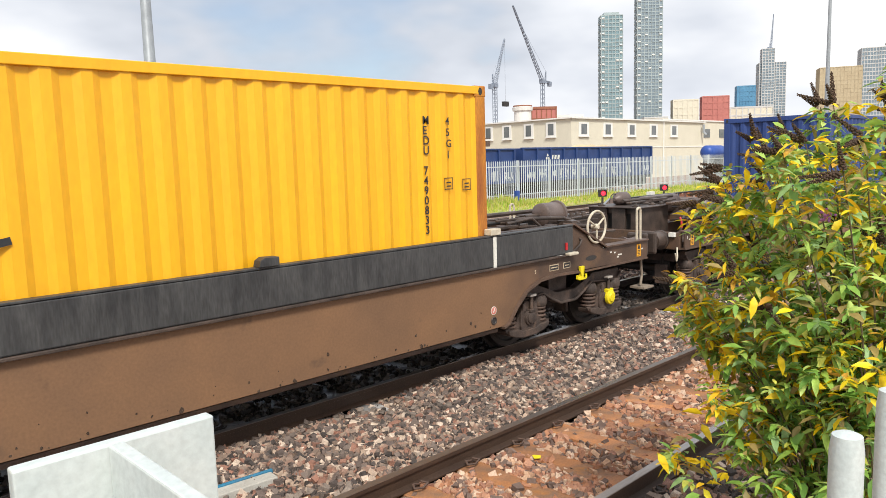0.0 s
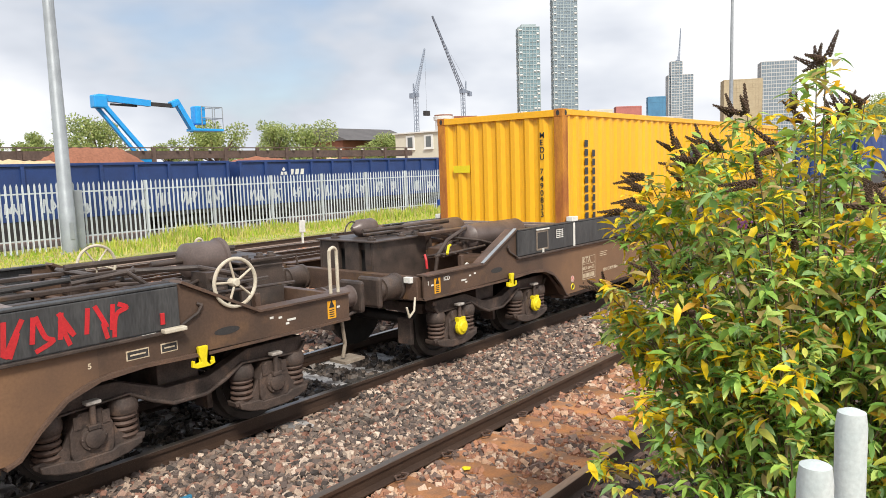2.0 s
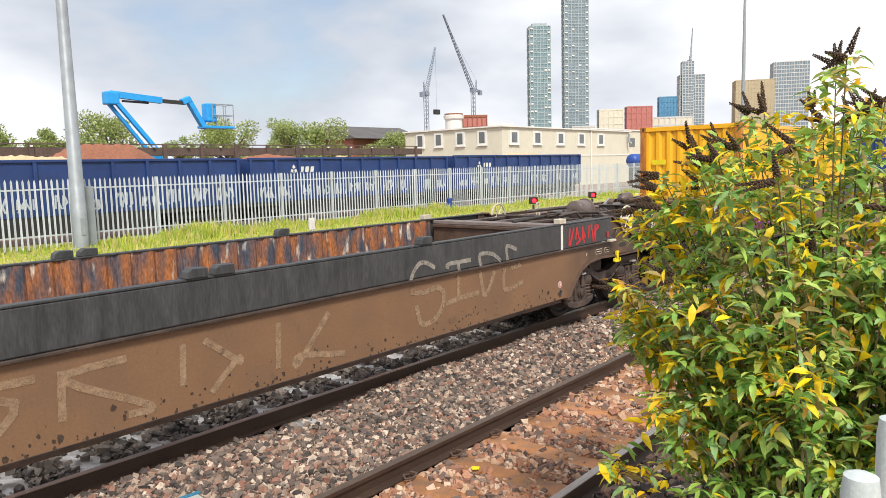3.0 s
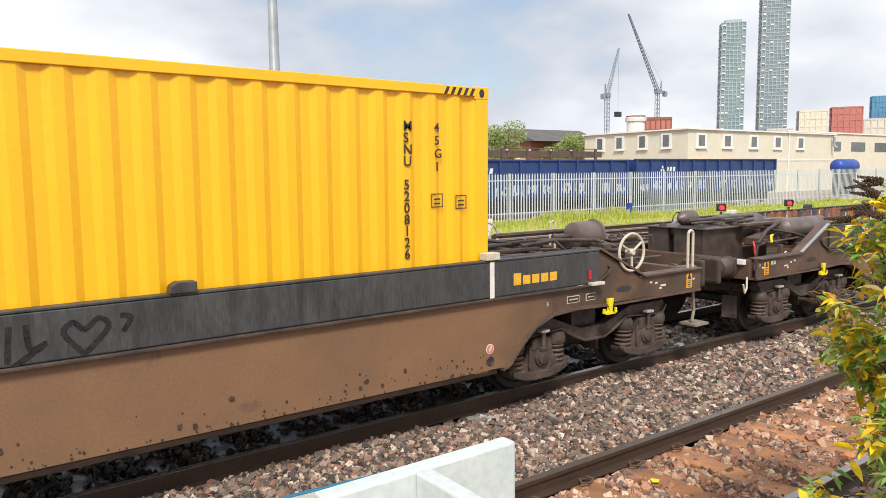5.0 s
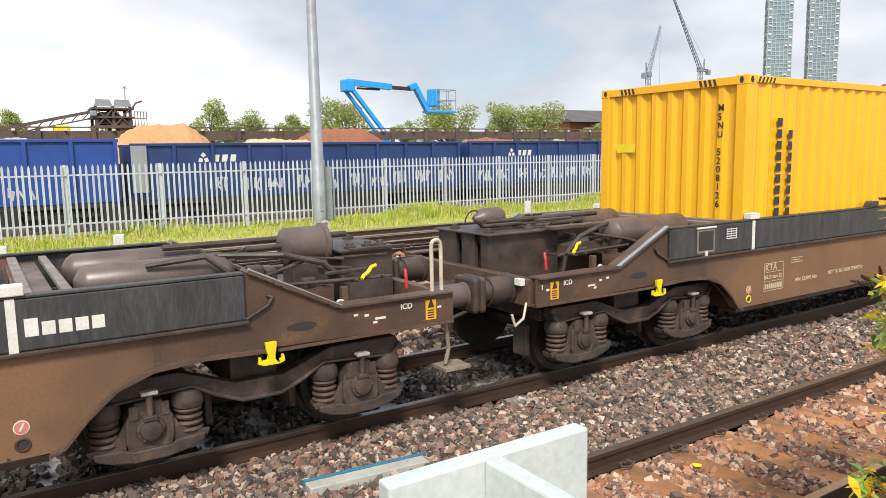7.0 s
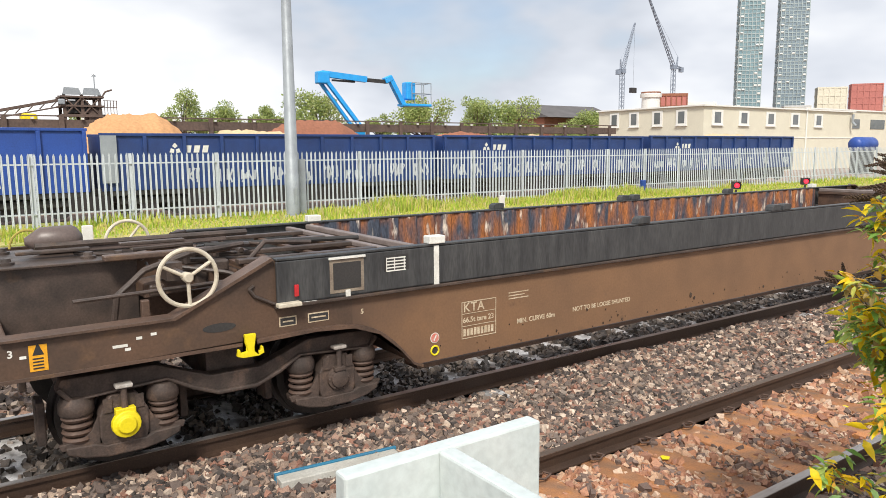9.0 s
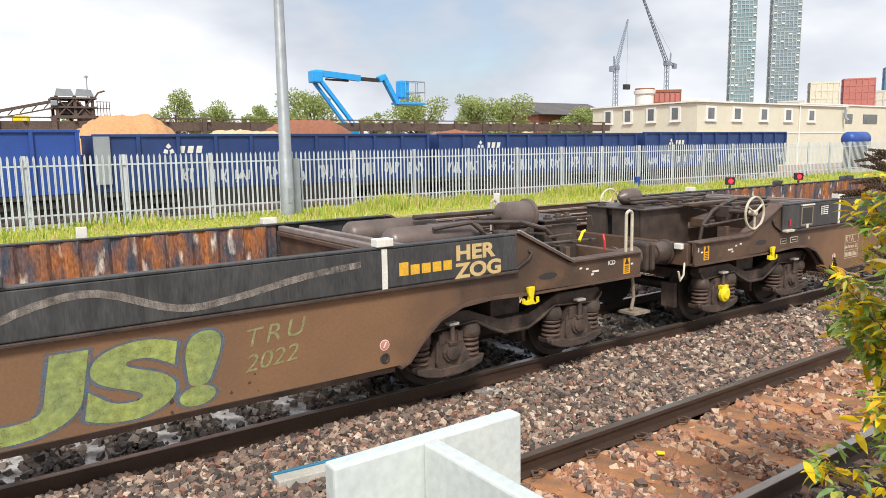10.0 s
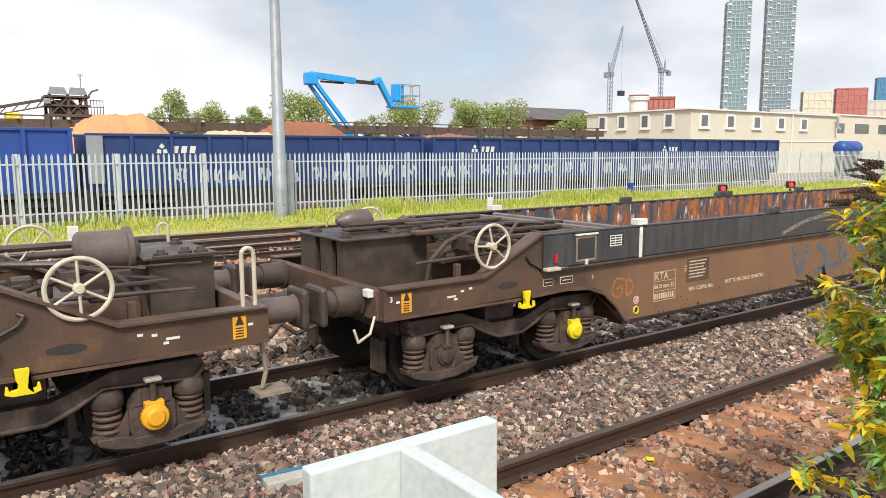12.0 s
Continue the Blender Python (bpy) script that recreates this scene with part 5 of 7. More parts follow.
lettering("graffiti_fill", "HUS!", 0.66, "graf_green", wagons[5], side(1.32, PANEL - 0.0005, 0.52), "green sprayed letters", 1.02, 0.030, shape=WIDE)
painted(wagons[5], "graffiti", "graf_green", [[(1.52, 0.86), (1.27, 0.90), (1.50, 0.78)], [(1.45, 0.80), (1.62, 0.55)]], 0.07, PANEL, "green sprayed arrow stroke")
for word, z in (("HER", 1.355), ("ZOG", 1.185)):
    lettering("graffiti", word, 0.20, "graf_sand", wagons[5], side(6.42, BAND - 0.0005, z) @ Matrix.Diagonal((1.25, 0.95, 0.5, 1)), "sand-coloured sprayed letters", 1.02, 0.008)
painted(wagons[6], "graffiti", "graf_tan", scrawl(-6.2, -5.7, 0.6, 0.95, 3, 61), 0.04, PANEL, "faded tan sprayed tag")
for i, mt, ox, step in ((3, "amber", 5.93, 0.125), (4, "white", 5.72, 0.10), (5, "amber", 5.80, 0.12)):
    bm = bmesh.new()
    for k in range(5):
        box(bm, ox + k * step, ox + (k + 0.8) * step, BAND, BAND + 0.002, 1.275, 1.365 if k else 1.395)
    part("owner_mark", bm, mt, wagons[i], "row of small painted bars")
for i, xs in ((0, (6.47,)), (1, (-6.59, -8.33, 8.21)), (4, (-8.33,)), (5, (-6.59,)), (6, (8.21,))):
    for x in xs:
        bm = bmesh.new()
        lathe(bm, (x, -1.235, 0.43), (0, -1, 0), [(-0.04, 0.105), (0.005, 0.10), (0.012, 0.07), (0.03, 0.06)], 18)
        box(bm, x - 0.07, x + 0.07, -1.232, -1.165, 0.40, 0.55)
        part("axle_cover", bm, "hook" if i != 6 else "orange", wagons[i], "yellow painted axle box cover", 0.006, smooth=False)

painted(wagons[5], "graffiti", "graf_orange", [[(-5.88, 0.93), (-6.02, 0.95), (-6.08, 0.82), (-6.02, 0.74), (-5.92, 0.76), (-5.92, 0.84), (-6.0, 0.84)], [(-5.84, 0.74), (-5.84, 0.92), (-5.74, 0.88), (-5.74, 0.78), (-5.84, 0.74)]], 0.032, PANEL, "orange sprayed tag")
bm = boxes((-4.70, -4.24, PANEL, PANEL + 0.002, 0.77, 1.06))
part("notice_panel", bm, "end_brown", wagons[5], "dark painted notice panel")
bm = boxes(*[(-4.66, -4.30 - 0.03 * (k % 3), PANEL - 0.002, PANEL - 0.0005, 1.02 - k * 0.04, 1.035 - k * 0.04) for k in range(6)])
part("notice_text", bm, "stencil", wagons[5], "rows of small faded lettering")

def mud(wagon, x0, x1, n, seed):
    """Splashed dirt along the lower edge of a side plate."""
    r = random.Random(seed)
    bm = bmesh.new()
    for _ in range(n):
        x, z, q = r.uniform(x0, x1), 0.462 + 0.22 * r.random() ** 2.2, r.uniform(0.004, 0.015) * (1 if r.random() < 0.85 else 2.0)
        k = r.randint(6, 9)
        prism(bm, [(x + q * r.uniform(0.6, 1.2) * math.cos(i * 6.283 / k), max(0.453, z + q * r.uniform(0.6, 1.5) * math.sin(i * 6.283 / k))) for i in range(k)], PANEL - 0.0004 * r.random(), PANEL + 0.001)
    tagged(part("dirt", bm, "mud", wagon, "splashed dark dirt"), kind="stuff")


for i, (x0, x1, n) in enumerate(((-2.0, 5.6, 60), (-5.6, 5.6, 90), (-4.5, 5.6, 230), (-1.0, 5.6, 150), (-5.6, 5.6, 90), (-5.6, 4.6, 70), (-5.6, 0.0, 60))):
    mud(wagons[i], x0, x1, n, 300 + i)

# ---- sleepers, clips and ballast ----


def clip_mesh():
    bm = bmesh.new()
    pipe(bm, [(-0.05, 0.0, 0.0), (0.05, 0.03, 0.035), (0.07, 0.07, 0.02), (0.0, 0.09, 0.012), (-0.06, 0.08, 0.03), (-0.04, 0.02, 0.03)], 0.009, 5)
    bmesh.ops.recalc_face_normals(bm, faces=bm.faces)
    me = bpy.data.meshes.new("rail_clip")
    bm.to_mesh(me)
    bm.free()
    me.materials.append(M["spring"])
    return me


def sleeper_mesh(length, width):
    bm = bmesh.new()
    prism(bm, [(-length / 2, -0.2), (length / 2, -0.2), (length / 2, -0.03), (length / 2 - 0.3, 0.0), (0.35, 0.0), (0.25, -0.012), (-0.25, -0.012), (-0.35, 0.0), (-length / 2 + 0.3, 0.0), (-length / 2, -0.03)], -width / 2, width / 2, "x")
    bmesh.ops.bevel(bm, geom=bm.edges[:], offset=0.008, segments=1, affect="EDGES")
    bmesh.ops.recalc_face_normals(bm, faces=bm.faces)
    me = bpy.data.meshes.new("sleeper")
    bm.to_mesh(me)
    bm.free()
    return me


rng = random.Random(5)
clip_me = clip_mesh()
near_me, train_me = sleeper_mesh(2.5, 0.25), sleeper_mesh(2.5, 0.26)
near_me.materials.append(M["sleeper"])
train_me.materials.append(M["sleeper_oily"])
near_track = empty("near_track", pose(0, 0, 0), "rusty-looking track of sleepers in pink ballast", "railway track", kind="structure")
train_track = empty("train_track", pose(0, 0, 0), "oily track of sleepers in dark ballast", "railway track", kind="structure")
near_x = [3.55 + 0.604 * k for k in range(-6, 50)]
train_x = [0.2 + 0.62 * k for k in range(-8, 60)]
for x in near_x:
    ob = new("sleeper", near_me)
    ob.parent = near_track
    ob.matrix_basis = pose(x, 3.775, SLEEPER_TOP + rng.uniform(-0.006, 0.008), 0, 0, rng.uniform(-0.6, 0.6))
    if x < 12:
        for y, s in ((RAILS_NEAR[1], -1), (RAILS_NEAR[1], 1), (RAILS_NEAR[0], 1), (RAILS_NEAR[0], -1)):
            c = new("rail_clip", clip_me)
            c.parent = ob
            c.matrix_basis = pose(0, y - 3.775 + s * 0.06, 0.025, 0, 0, 0 if s > 0 else 180)
for x in train_x:
    ob = new("sleeper", train_me)
    ob.parent = train_track
    ob.matrix_basis = pose(x, TRACK_Y, SLEEPER_TOP - 0.012 + rng.uniform(-0.008, 0.008), 0, 0, rng.uniform(-0.6, 0.6))

CUBE = np.array([(-1, -1, -1), (1, -1, -1), (1, 1, -1), (-1, 1, -1), (-1, -1, 1), (1, -1, 1), (1, 1, 1), (-1, 1, 1)], float)
QUADS = np.array([(3, 2, 1, 0), (4, 5, 6, 7), (0, 1, 5, 4), (1, 2, 6, 5), (2, 3, 7, 6), (3, 0, 4, 7)])


def stones(name, x0, x1, y0, y1, z, count, size, mat, label, seed, avoid=(), avoid_half=0.12, near_power=1.0, relief=0.02):
    """Loose angular ballast stones in one mesh."""
    r = np.random.RandomState(seed)
    n = count
    px = x0 + (x1 - x0) * r.rand(n) ** near_power
    py = y0 + (y1 - y0) * r.rand(n)
    if len(avoid):
        d = np.min(np.abs(px[:, None] - np.array(avoid)[None, :]), axis=1)
        keep = (d > avoid_half) | (r.rand(n) < 0.10)
        px, py = px[keep], py[keep]
        n = len(px)
    sz = size * (0.6 + 0.8 * r.rand(n, 1) ** 1.5) * (0.65 + 0.6 * r.rand(n, 3)) * 0.5
    v = CUBE[None] * (1 + 0.75 * (r.rand(n, 8, 3) - 0.5)) * sz[:, None, :]
    v[:, 4:, :2] *= 0.45 + 0.5 * r.rand(n, 1, 1)
    ang = r.rand(n, 3) * np.array([3.1, 3.1, 6.28])
    cx, sx, cy, sy, cz, sz_ = np.cos(ang[:, 0]), np.sin(ang[:, 0]), np.cos(ang[:, 1]), np.sin(ang[:, 1]), np.cos(ang[:, 2]), np.sin(ang[:, 2])
    X, Y, Z = v[..., 0], v[..., 1], v[..., 2]
    Y, Z = Y * cx[:, None] - Z * sx[:, None], Y * sx[:, None] + Z * cx[:, None]
    X, Z = X * cy[:, None] + Z * sy[:, None], -X * sy[:, None] + Z * cy[:, None]
    X, Y = X * cz[:, None] - Y * sz_[:, None], X * sz_[:, None] + Y * cz[:, None]
    bump_z = relief * (np.sin(px * 2.1 + 1.3 * np.sin(py * 2.3)) + np.sin(py * 3.1 + px))
    pz = z + bump_z + 0.045 * r.rand(n) ** 1.5
    pts = np.stack([X + px[:, None], Y + py[:, None], Z + pz[:, None]], -1).reshape(-1, 3)
    faces = (QUADS[None] + 8 * np.arange(n)[:, None, None]).reshape(-1, 4)
    me = bpy.data.meshes.new(name)
    me.from_pydata(pts.tolist(), [], faces.tolist())
    me.materials.append(M[mat])
    return tagged(new(name, me), label, "ballast", kind="stuff")


stones("ballast_stones", -0.5, 9.0, 4.55, 6.33, -0.19, 29000, 0.047, "stone_grey", "angular grey and brown ballast stones", 1)
stones("ballast_stones", 9.0, 34.0, 4.55, 6.33, -0.19, 25000, 0.056, "stone_grey", "angular grey and brown ballast stones", 2, near_power=1.5)
stones("ballast_stones", 2.0, 16.0, 3.14, 4.41, -0.205, 19000, 0.052, "stone_pink", "pinkish rust-tinted ballast stones", 3, near_x, 0.125, near_power=1.3, relief=0.008)
stones("ballast_stones", 2.5, 12.0, 1.7, 3.0, -0.20, 8000, 0.062, "stone_grey", "angular grey and brown ballast stones", 4)
# stones between the train's rails carry the wagons' shade in their colour
stones("ballast_stones", -2.0, 28.0, 6.47, 7.83, -0.20, 17000, 0.058, "stone_oily_shaded", "oily ballast stones darkened for wagon shade", 5, train_x, 0.10, near_power=1.3, relief=0.006)
stones("ballast_stones", -2.0, 20.0, 7.98, 9.9, -0.21, 11000, 0.08, "stone_grey", "angular grey and brown ballast stones", 6)
stones("ballast_stones", -2.0, 40.0, 9.9, 20.0, -0.29, 15000, 0.10, "stone_pink", "pinkish yard ballast stones", 7, relief=0.03)
# single stones that lie loose on the bed
loose = empty("loose_ballast", pose(0, 0, 0), "loose angular ballast stones lying on the bed", "ballast", kind="structure")
stone_meshes = []
for k in range(8):
    me = bpy.data.meshes.new("stone")
    q = CUBE * (1 + 0.7 * (np.random.RandomState(60 + k).rand(8, 3) - 0.5)) * np.array([0.034, 0.026, 0.02])
    me.from_pydata(q.tolist(), [], QUADS.tolist())
    me.materials.append(M["stone_single"])
    stone_meshes.append(me)
for k in range(280):
    ob = new("stone", stone_meshes[k % 8])
    ob.parent = loose
    ob.matrix_basis = pose(rng.uniform(0.5, 8.0), rng.uniform(4.62, 6.25), -0.155, rng.uniform(-30, 30), rng.uniform(-30, 30), rng.uniform(0, 360))
# fallen yellow leaves and a dandelion between the rails
bm = bmesh.new()
for k in range(6):
    x, y = (4.66, 4.09) if k == 0 else (rng.uniform(3.4, 9), rng.uniform(3.2, 4.3))
    a = rng.uniform(0, 6.28)
    prism(bm, [(x + (0.045 if k == 0 else 0.03) * math.cos(a + q * 1.26) * (1 if q % 2 else 0.5), y + (0.045 if k == 0 else 0.03) * math.sin(a + q * 1.26)) for q in range(5)], -0.15, -0.145, "z")
solid("fallen_leaves", bm, "hook", "yellow fallen leaves on the ballast", "leaves", kind="stuff")
# blue-edged cable trough lid in the ballast
tr = empty("cable_trough", pose(2.38, 5.49, -0.165, 0, 0, -5.0), "pale cable trough lid with blue plastic edge", "cable trough")
part("lid", boxes((-0.52, 0.50, -0.10, 0.035, -0.05, 0.06)), "concrete", tr, bevel=0.008)
part("edge_strip", boxes((-0.53, 0.52, 0.037, 0.065, -0.05, 0.072)), "trough", tr, "blue plastic edge", 0.004)

# ---- far rails' yard: loose rails, small posts, signals ----
for y in (14.6, 18.6):
    rail(y, -10, 60, -0.16)


def ground_signal(x, y, lit):
    g = empty("ground_signal", pose(x, y, -0.1), "small black ground signal with red lamp", "signal", "ground signals")
    part("post", boxes((-0.05, 0.05, -0.05, 0.05, 0, 0.35)), "under", g)
    bm = boxes((-0.22, 0.22, -0.12, 0.12, 0.38, 0.76))
    part("housing", bm, "under", g, bevel=0.03)
    bm = bmesh.new()
    lathe(bm, (0.02, -0.121, 0.57), (0, -1, 0), [(0, 0.13), (0.01, 0.125), (0.04, 0.08)], 16)
    part("lens", bm, "red_light", g, "lit red lens", smooth=True)
    bm = bmesh.new()
    for k in range(8):
        a0, a1 = math.pi * k / 8, math.pi * (k + 1) / 8
        prism(bm, [(0.02 + 0.19 * math.cos(a0), 0.57 + 0.19 * math.sin(a0)), (0.02 + 0.19 * math.cos(a1), 0.57 + 0.19 * math.sin(a1)), (0.02 + 0.17 * math.cos(a1), 0.57 + 0.17 * math.sin(a1)), (0.02 + 0.17 * math.cos(a0), 0.57 + 0.17 * math.sin(a0))], -0.25, -0.12)
    part("hood", bm, "under", g)
    return g


ground_signal(33.0, 22, True).rotation_euler = (0, 0, radians(-45))
ground_signal(39.5, 22, True).rotation_euler = (0, 0, radians(-45))
for x, y in ((17.28, 21.5), (2.75, 19.4)):
    p = empty("marker_post", pose(x, y, -0.30 if y < 23 else -0.15), "short white trackside marker post", "post", "marker posts")
    part("post", boxes((-0.03, 0.03, -0.03, 0.03, 0, 0.55)), "white", p)
    part("head", boxes((-0.12, 0.12, -0.05, 0.05, 0.50, 0.95)), "white", p, bevel=0.02)
yb_ = empty("barrier", pose(17.7, 10.9, -0.29), "low yellow barrier rail on rusty posts", "barrier")
part("rail", boxes((-0.75, 0.75, -0.05, 0.05, 0.70, 0.92)), "hook", yb_, "bright yellow rail", 0.02)
for x in (-0.6, 0.66):
    part("post", boxes((x - 0.05, x + 0.05, -0.04, 0.04, 0, 0.698)), "conveyor", yb_, "rusty post", 0.01)
p = empty("blue_post", pose(31.2, 26.4, -0.1), "short blue post before the fence", "post")
part("post", boxes((-0.14, 0.14, -0.1, 0.1, 0, 0.75)), "vtg_bright", p, bevel=0.03)
# ---- grass verge ----


def grass(name, x0, x1, y0, y1, n, h, seed, power=1.0):
    r = np.random.RandomState(seed)
    x = x0 + (x1 - x0) * r.rand(n) ** power
    y = y0 + (y1 - y0) * r.rand(n) ** 0.8
    tuft = 0.45 + 0.9 * np.clip(np.sin(x * 0.9) * np.sin(x * 0.37 + y * 0.8) + 0.25, 0, 1)
    hh = h * (0.4 + 0.8 * r.rand(n)) * tuft
    a = r.rand(n) * 6.28
    wd = 0.028
    dx, dy = np.cos(a) * wd, np.sin(a) * wd
    lean = (r.rand(n, 2) - 0.5) * 0.5 * hh[:, None]
    pts = np.stack([np.stack([x - dx, y - dy, np.full(n, -0.12)], -1), np.stack([x + dx, y + dy, np.full(n, -0.12)], -1),
                    np.stack([x + dx * 0.7 + lean[:, 0] * 0.4, y + dy * 0.7 + lean[:, 1] * 0.4, -0.1 + hh * 0.6], -1), np.stack([x - dx * 0.7 + lean[:, 0] * 0.4, y - dy * 0.7 + lean[:, 1] * 0.4, -0.1 + hh * 0.6], -1),
                    np.stack([x + lean[:, 0], y + lean[:, 1], -0.1 + hh], -1)], 1).reshape(-1, 3)
    faces = []
    for i in range(n):
        faces += [(5 * i, 5 * i + 1, 5 * i + 2, 5 * i + 3), (5 * i + 3, 5 * i + 2, 5 * i + 4)]
    me = bpy.data.meshes.new(name)
    me.from_pydata(pts.tolist(), [], faces)
    me.materials.append(M["grass"])
    return tagged(new(name, me), "uneven bright green grass along the fence", "grass", kind="stuff")


grass("grass", -4, 90, 23.3, 26.9, 17000, 0.17, 3, 1.2)
grass("grass_tall", 11.5, 34, 24.9, 26.9, 8000, 0.44, 4)
grass("grass_tall", -3, 90, 26.3, 27.6, 9000, 0.30, 5, 1.1)

# ---- palisade fence ----


def pale_mesh():
    bm = bmesh.new()
    xs = [(-0.036, 0.0), (-0.022, -0.012), (0.0, 0.004), (0.022, -0.012), (0.036, 0.0)]
    lo = [bm.verts.new((x, y, 0.0)) for x, y in xs]
    hi = [bm.verts.new((x, y, 2.30)) for x, y in xs]
    tip = bm.verts.new((0, -0.004, 2.40))
    for i in range(4):
        bm.faces.new((lo[i], lo[i + 1], hi[i + 1], hi[i]))
        bm.faces.new((hi[i], hi[i + 1], tip))
    me = bpy.data.meshes.new("pale")
    bm.to_mesh(me)
    bm.free()
    me.materials.append(M["galv"])
    return me


FENCE_Y = 27.0
pale_me = pale_mesh()
fence = empty("palisade_fence", pose(0, FENCE_Y, -0.06), "grey galvanised steel palisade fence with pointed pales", "fence")
k = 0
x = -3.0
rest = bmesh.new()
while x < 130:
    if -2.0 < x < 52.5:
        ob = new("pale", pale_me)
        ob.parent = fence
        ob.matrix_basis = pose(x, rng.uniform(-0.004, 0.004), rng.uniform(-0.012, 0.012), 0, rng.uniform(-0.35, 0.35), 0)
    else:
        rest.from_mesh(pale_me)
        rest.verts.ensure_lookup_table()
        bmesh.ops.translate(rest, verts=rest.verts[-11:], vec=(x, 0, 0))
    x += 0.184
tagged(part("pales_beyond", rest, "galv", fence), kind="stuff")
for z in (0.42, 2.02):
    part("rail", boxes((-4, 130, 0.012, 0.06, z, z + 0.05)), "galv", fence)
for k in range(-8, 38):
    part("post", boxes((20.25 + 2.97 * k - 0.05, 20.25 + 2.97 * k + 0.05, 0.062, 0.16, 0, 2.38)), "galv", fence)

# ---- lamp masts ----


def lamp_mast(x, y, h, r, label):
    m_ = empty("lamp_mast", pose(x, y, -0.12), label, "lamp mast", "tall masts")
    bm = bmesh.new()
    lathe(bm, (0, 0, 0), (0, 0, 1), [(0, r * 1.06), (1.6, r * 1.06), (1.62, r), (h, r * 0.5)], 16)
    part("pole", bm, "galv_post", m_, smooth=True)
    part("base_plate", boxes((-0.3, 0.3, -0.3, 0.3, -0.02, 0.06)), "concrete", m_)
    part("door", boxes((-0.07, 0.07, -r * 1.06 - 0.015, -r, 0.5, 1.1)), "galv_post", m_, bevel=0.01)
    return m_


lamp_mast(10.92, 26.2, 15.0, 0.235, "tall tapered grey lamp mast before the fence")
cab = empty("switch_cabinet", pose(11.45, 26.62, -0.1), "flat grey cabinet beside the lamp mast", "cabinet")
part("body", boxes((-0.17, 0.17, -0.12, 0.12, 0, 2.15)), "galv_post", cab, bevel=0.015)
lamp_mast(178.0, 58.0, 45.0, 0.55, "distant grey lamp mast")

# ---- blue hopper wagons behind the fence ----


def hopper_wagon(x0, x1, z_top, paint, grey_end, seed):
    w = empty("hopper_wagon", pose((x0 + x1) / 2, 31.3, -0.1), "blue open bulk wagon with ribs and silver graffiti", "rail wagon", "parked blue wagons")
    h = (x1 - x0) / 2
    zt = z_top + 0.1
    for yy in (-1.25, 1.18):
        part("side_wall", boxes((-h, h, yy, yy + 0.07, 1.0, zt)), paint, w)
    for xx in (-h, h - 0.07):
        part("end_wall", boxes((xx, xx + 0.07, -1.178, 1.178, 1.0, zt)), paint, w)
    part("floor_plate", boxes((-h + 0.08, h - 0.08, -1.178, 1.178, 1.0, 1.08)), paint, w)
    part("top_rim", boxes((-h - 0.03, h + 0.03, -1.33, -1.17, zt - 0.02, zt + 0.09)), paint, w, bevel=0.015)
    part("top_rim", boxes((-h - 0.03, h + 0.03, 1.17, 1.33, zt - 0.02, zt + 0.09)), paint, w, bevel=0.015)
    n = round(2 * h / 1.45)
    for k in range(n + 1):
        xx = -h + 0.08 + (2 * h - 0.16) * k / n
        part("rib", boxes((xx - 0.07, xx + 0.07, -1.36, -1.251, 1.0, zt - 0.02)), paint, w, bevel=0.015)
    part("sill", boxes((-h - 0.1, h + 0.1, -1.22, 1.22, 0.80, 0.998)), "under", w, bevel=0.02)
    for e in (-1, 1):
        part("bogie", boxes((e * (h - 1.9) - 1.3, e * (h - 1.9) + 1.3, -1.05, 1.05, 0.45, 0.75)), "under", w, bevel=0.05)
        for ax in (-0.9, 0.9):
            for yy in (-0.8, 0.8):
                bm = bmesh.new()
                tube(bm, (e * (h - 1.9) + ax, yy - 0.06, 0.42), (e * (h - 1.9) + ax, yy + 0.06, 0.42), 0.42, 24)
                part("wheel", bm, "under", w)
        bm = bmesh.new()
        tube(bm, (e * h, -0.86, 0.95), (e * (h + 0.33), -0.86, 0.95), 0.16, 12)
        part("buffer", bm, "under", w)
    if grey_end:
        part("end_panel", boxes((-h - 0.02, -h + 0.55, -1.375, -1.362, 1.3, zt)), "galv_post", w, "grey end panel")
    # emblem and owner's letters as plain shapes
    bm = bmesh.new()
    bx = -h + 2.7
    for a in (90, 210, 330):
        ca, sa = math.cos(radians(a)), math.sin(radians(a))
        prism(bm, [(bx + 0.14 * ca + 0.11 * math.cos(radians(q)), 2.56 + 0.14 * sa + 0.11 * math.sin(radians(q))) for q in (a, a + 100, a + 180, a + 260)], -1.257, -1.252)
    for q in (0.50, 0.84, 1.18):
        prism(bm, [(bx + q - 0.13, 2.42), (bx + q + 0.09, 2.42), (bx + q + 0.15, 2.70), (bx + q - 0.07, 2.70)], -1.257, -1.252)
    part("emblem", bm, "white", w, "white emblem and bars")
    r = random.Random(seed)
    for k in range(int(2 * h / 1.2)):
        if r.random() < 0.85:
            bm = bmesh.new()
            xx = -h + 0.6 + k * 1.2 + r.uniform(-0.1, 0.1)
            z0 = 1.15 + r.uniform(0, 0.12)
            for ln in scrawl(xx, xx + 0.85, z0, z0 + r.uniform(0.38, 0.6), 3, seed * 31 + k):
                stroke(bm, ln, 0.07, -1.256)
            part("graffiti", bm, "puddle", w, "silver sprayed graffiti")
    return w


hopper_wagon(-10.5, 4.55, 3.15, "vtg_bright", False, 1)
hopper_wagon(5.0, 20.05, 2.98, "vtg", True, 2)
hopper_wagon(20.6, 35.4, 2.98, "vtg", False, 3)
hopper_wagon(36.1, 52.2, 3.03, "vtg", False, 4)


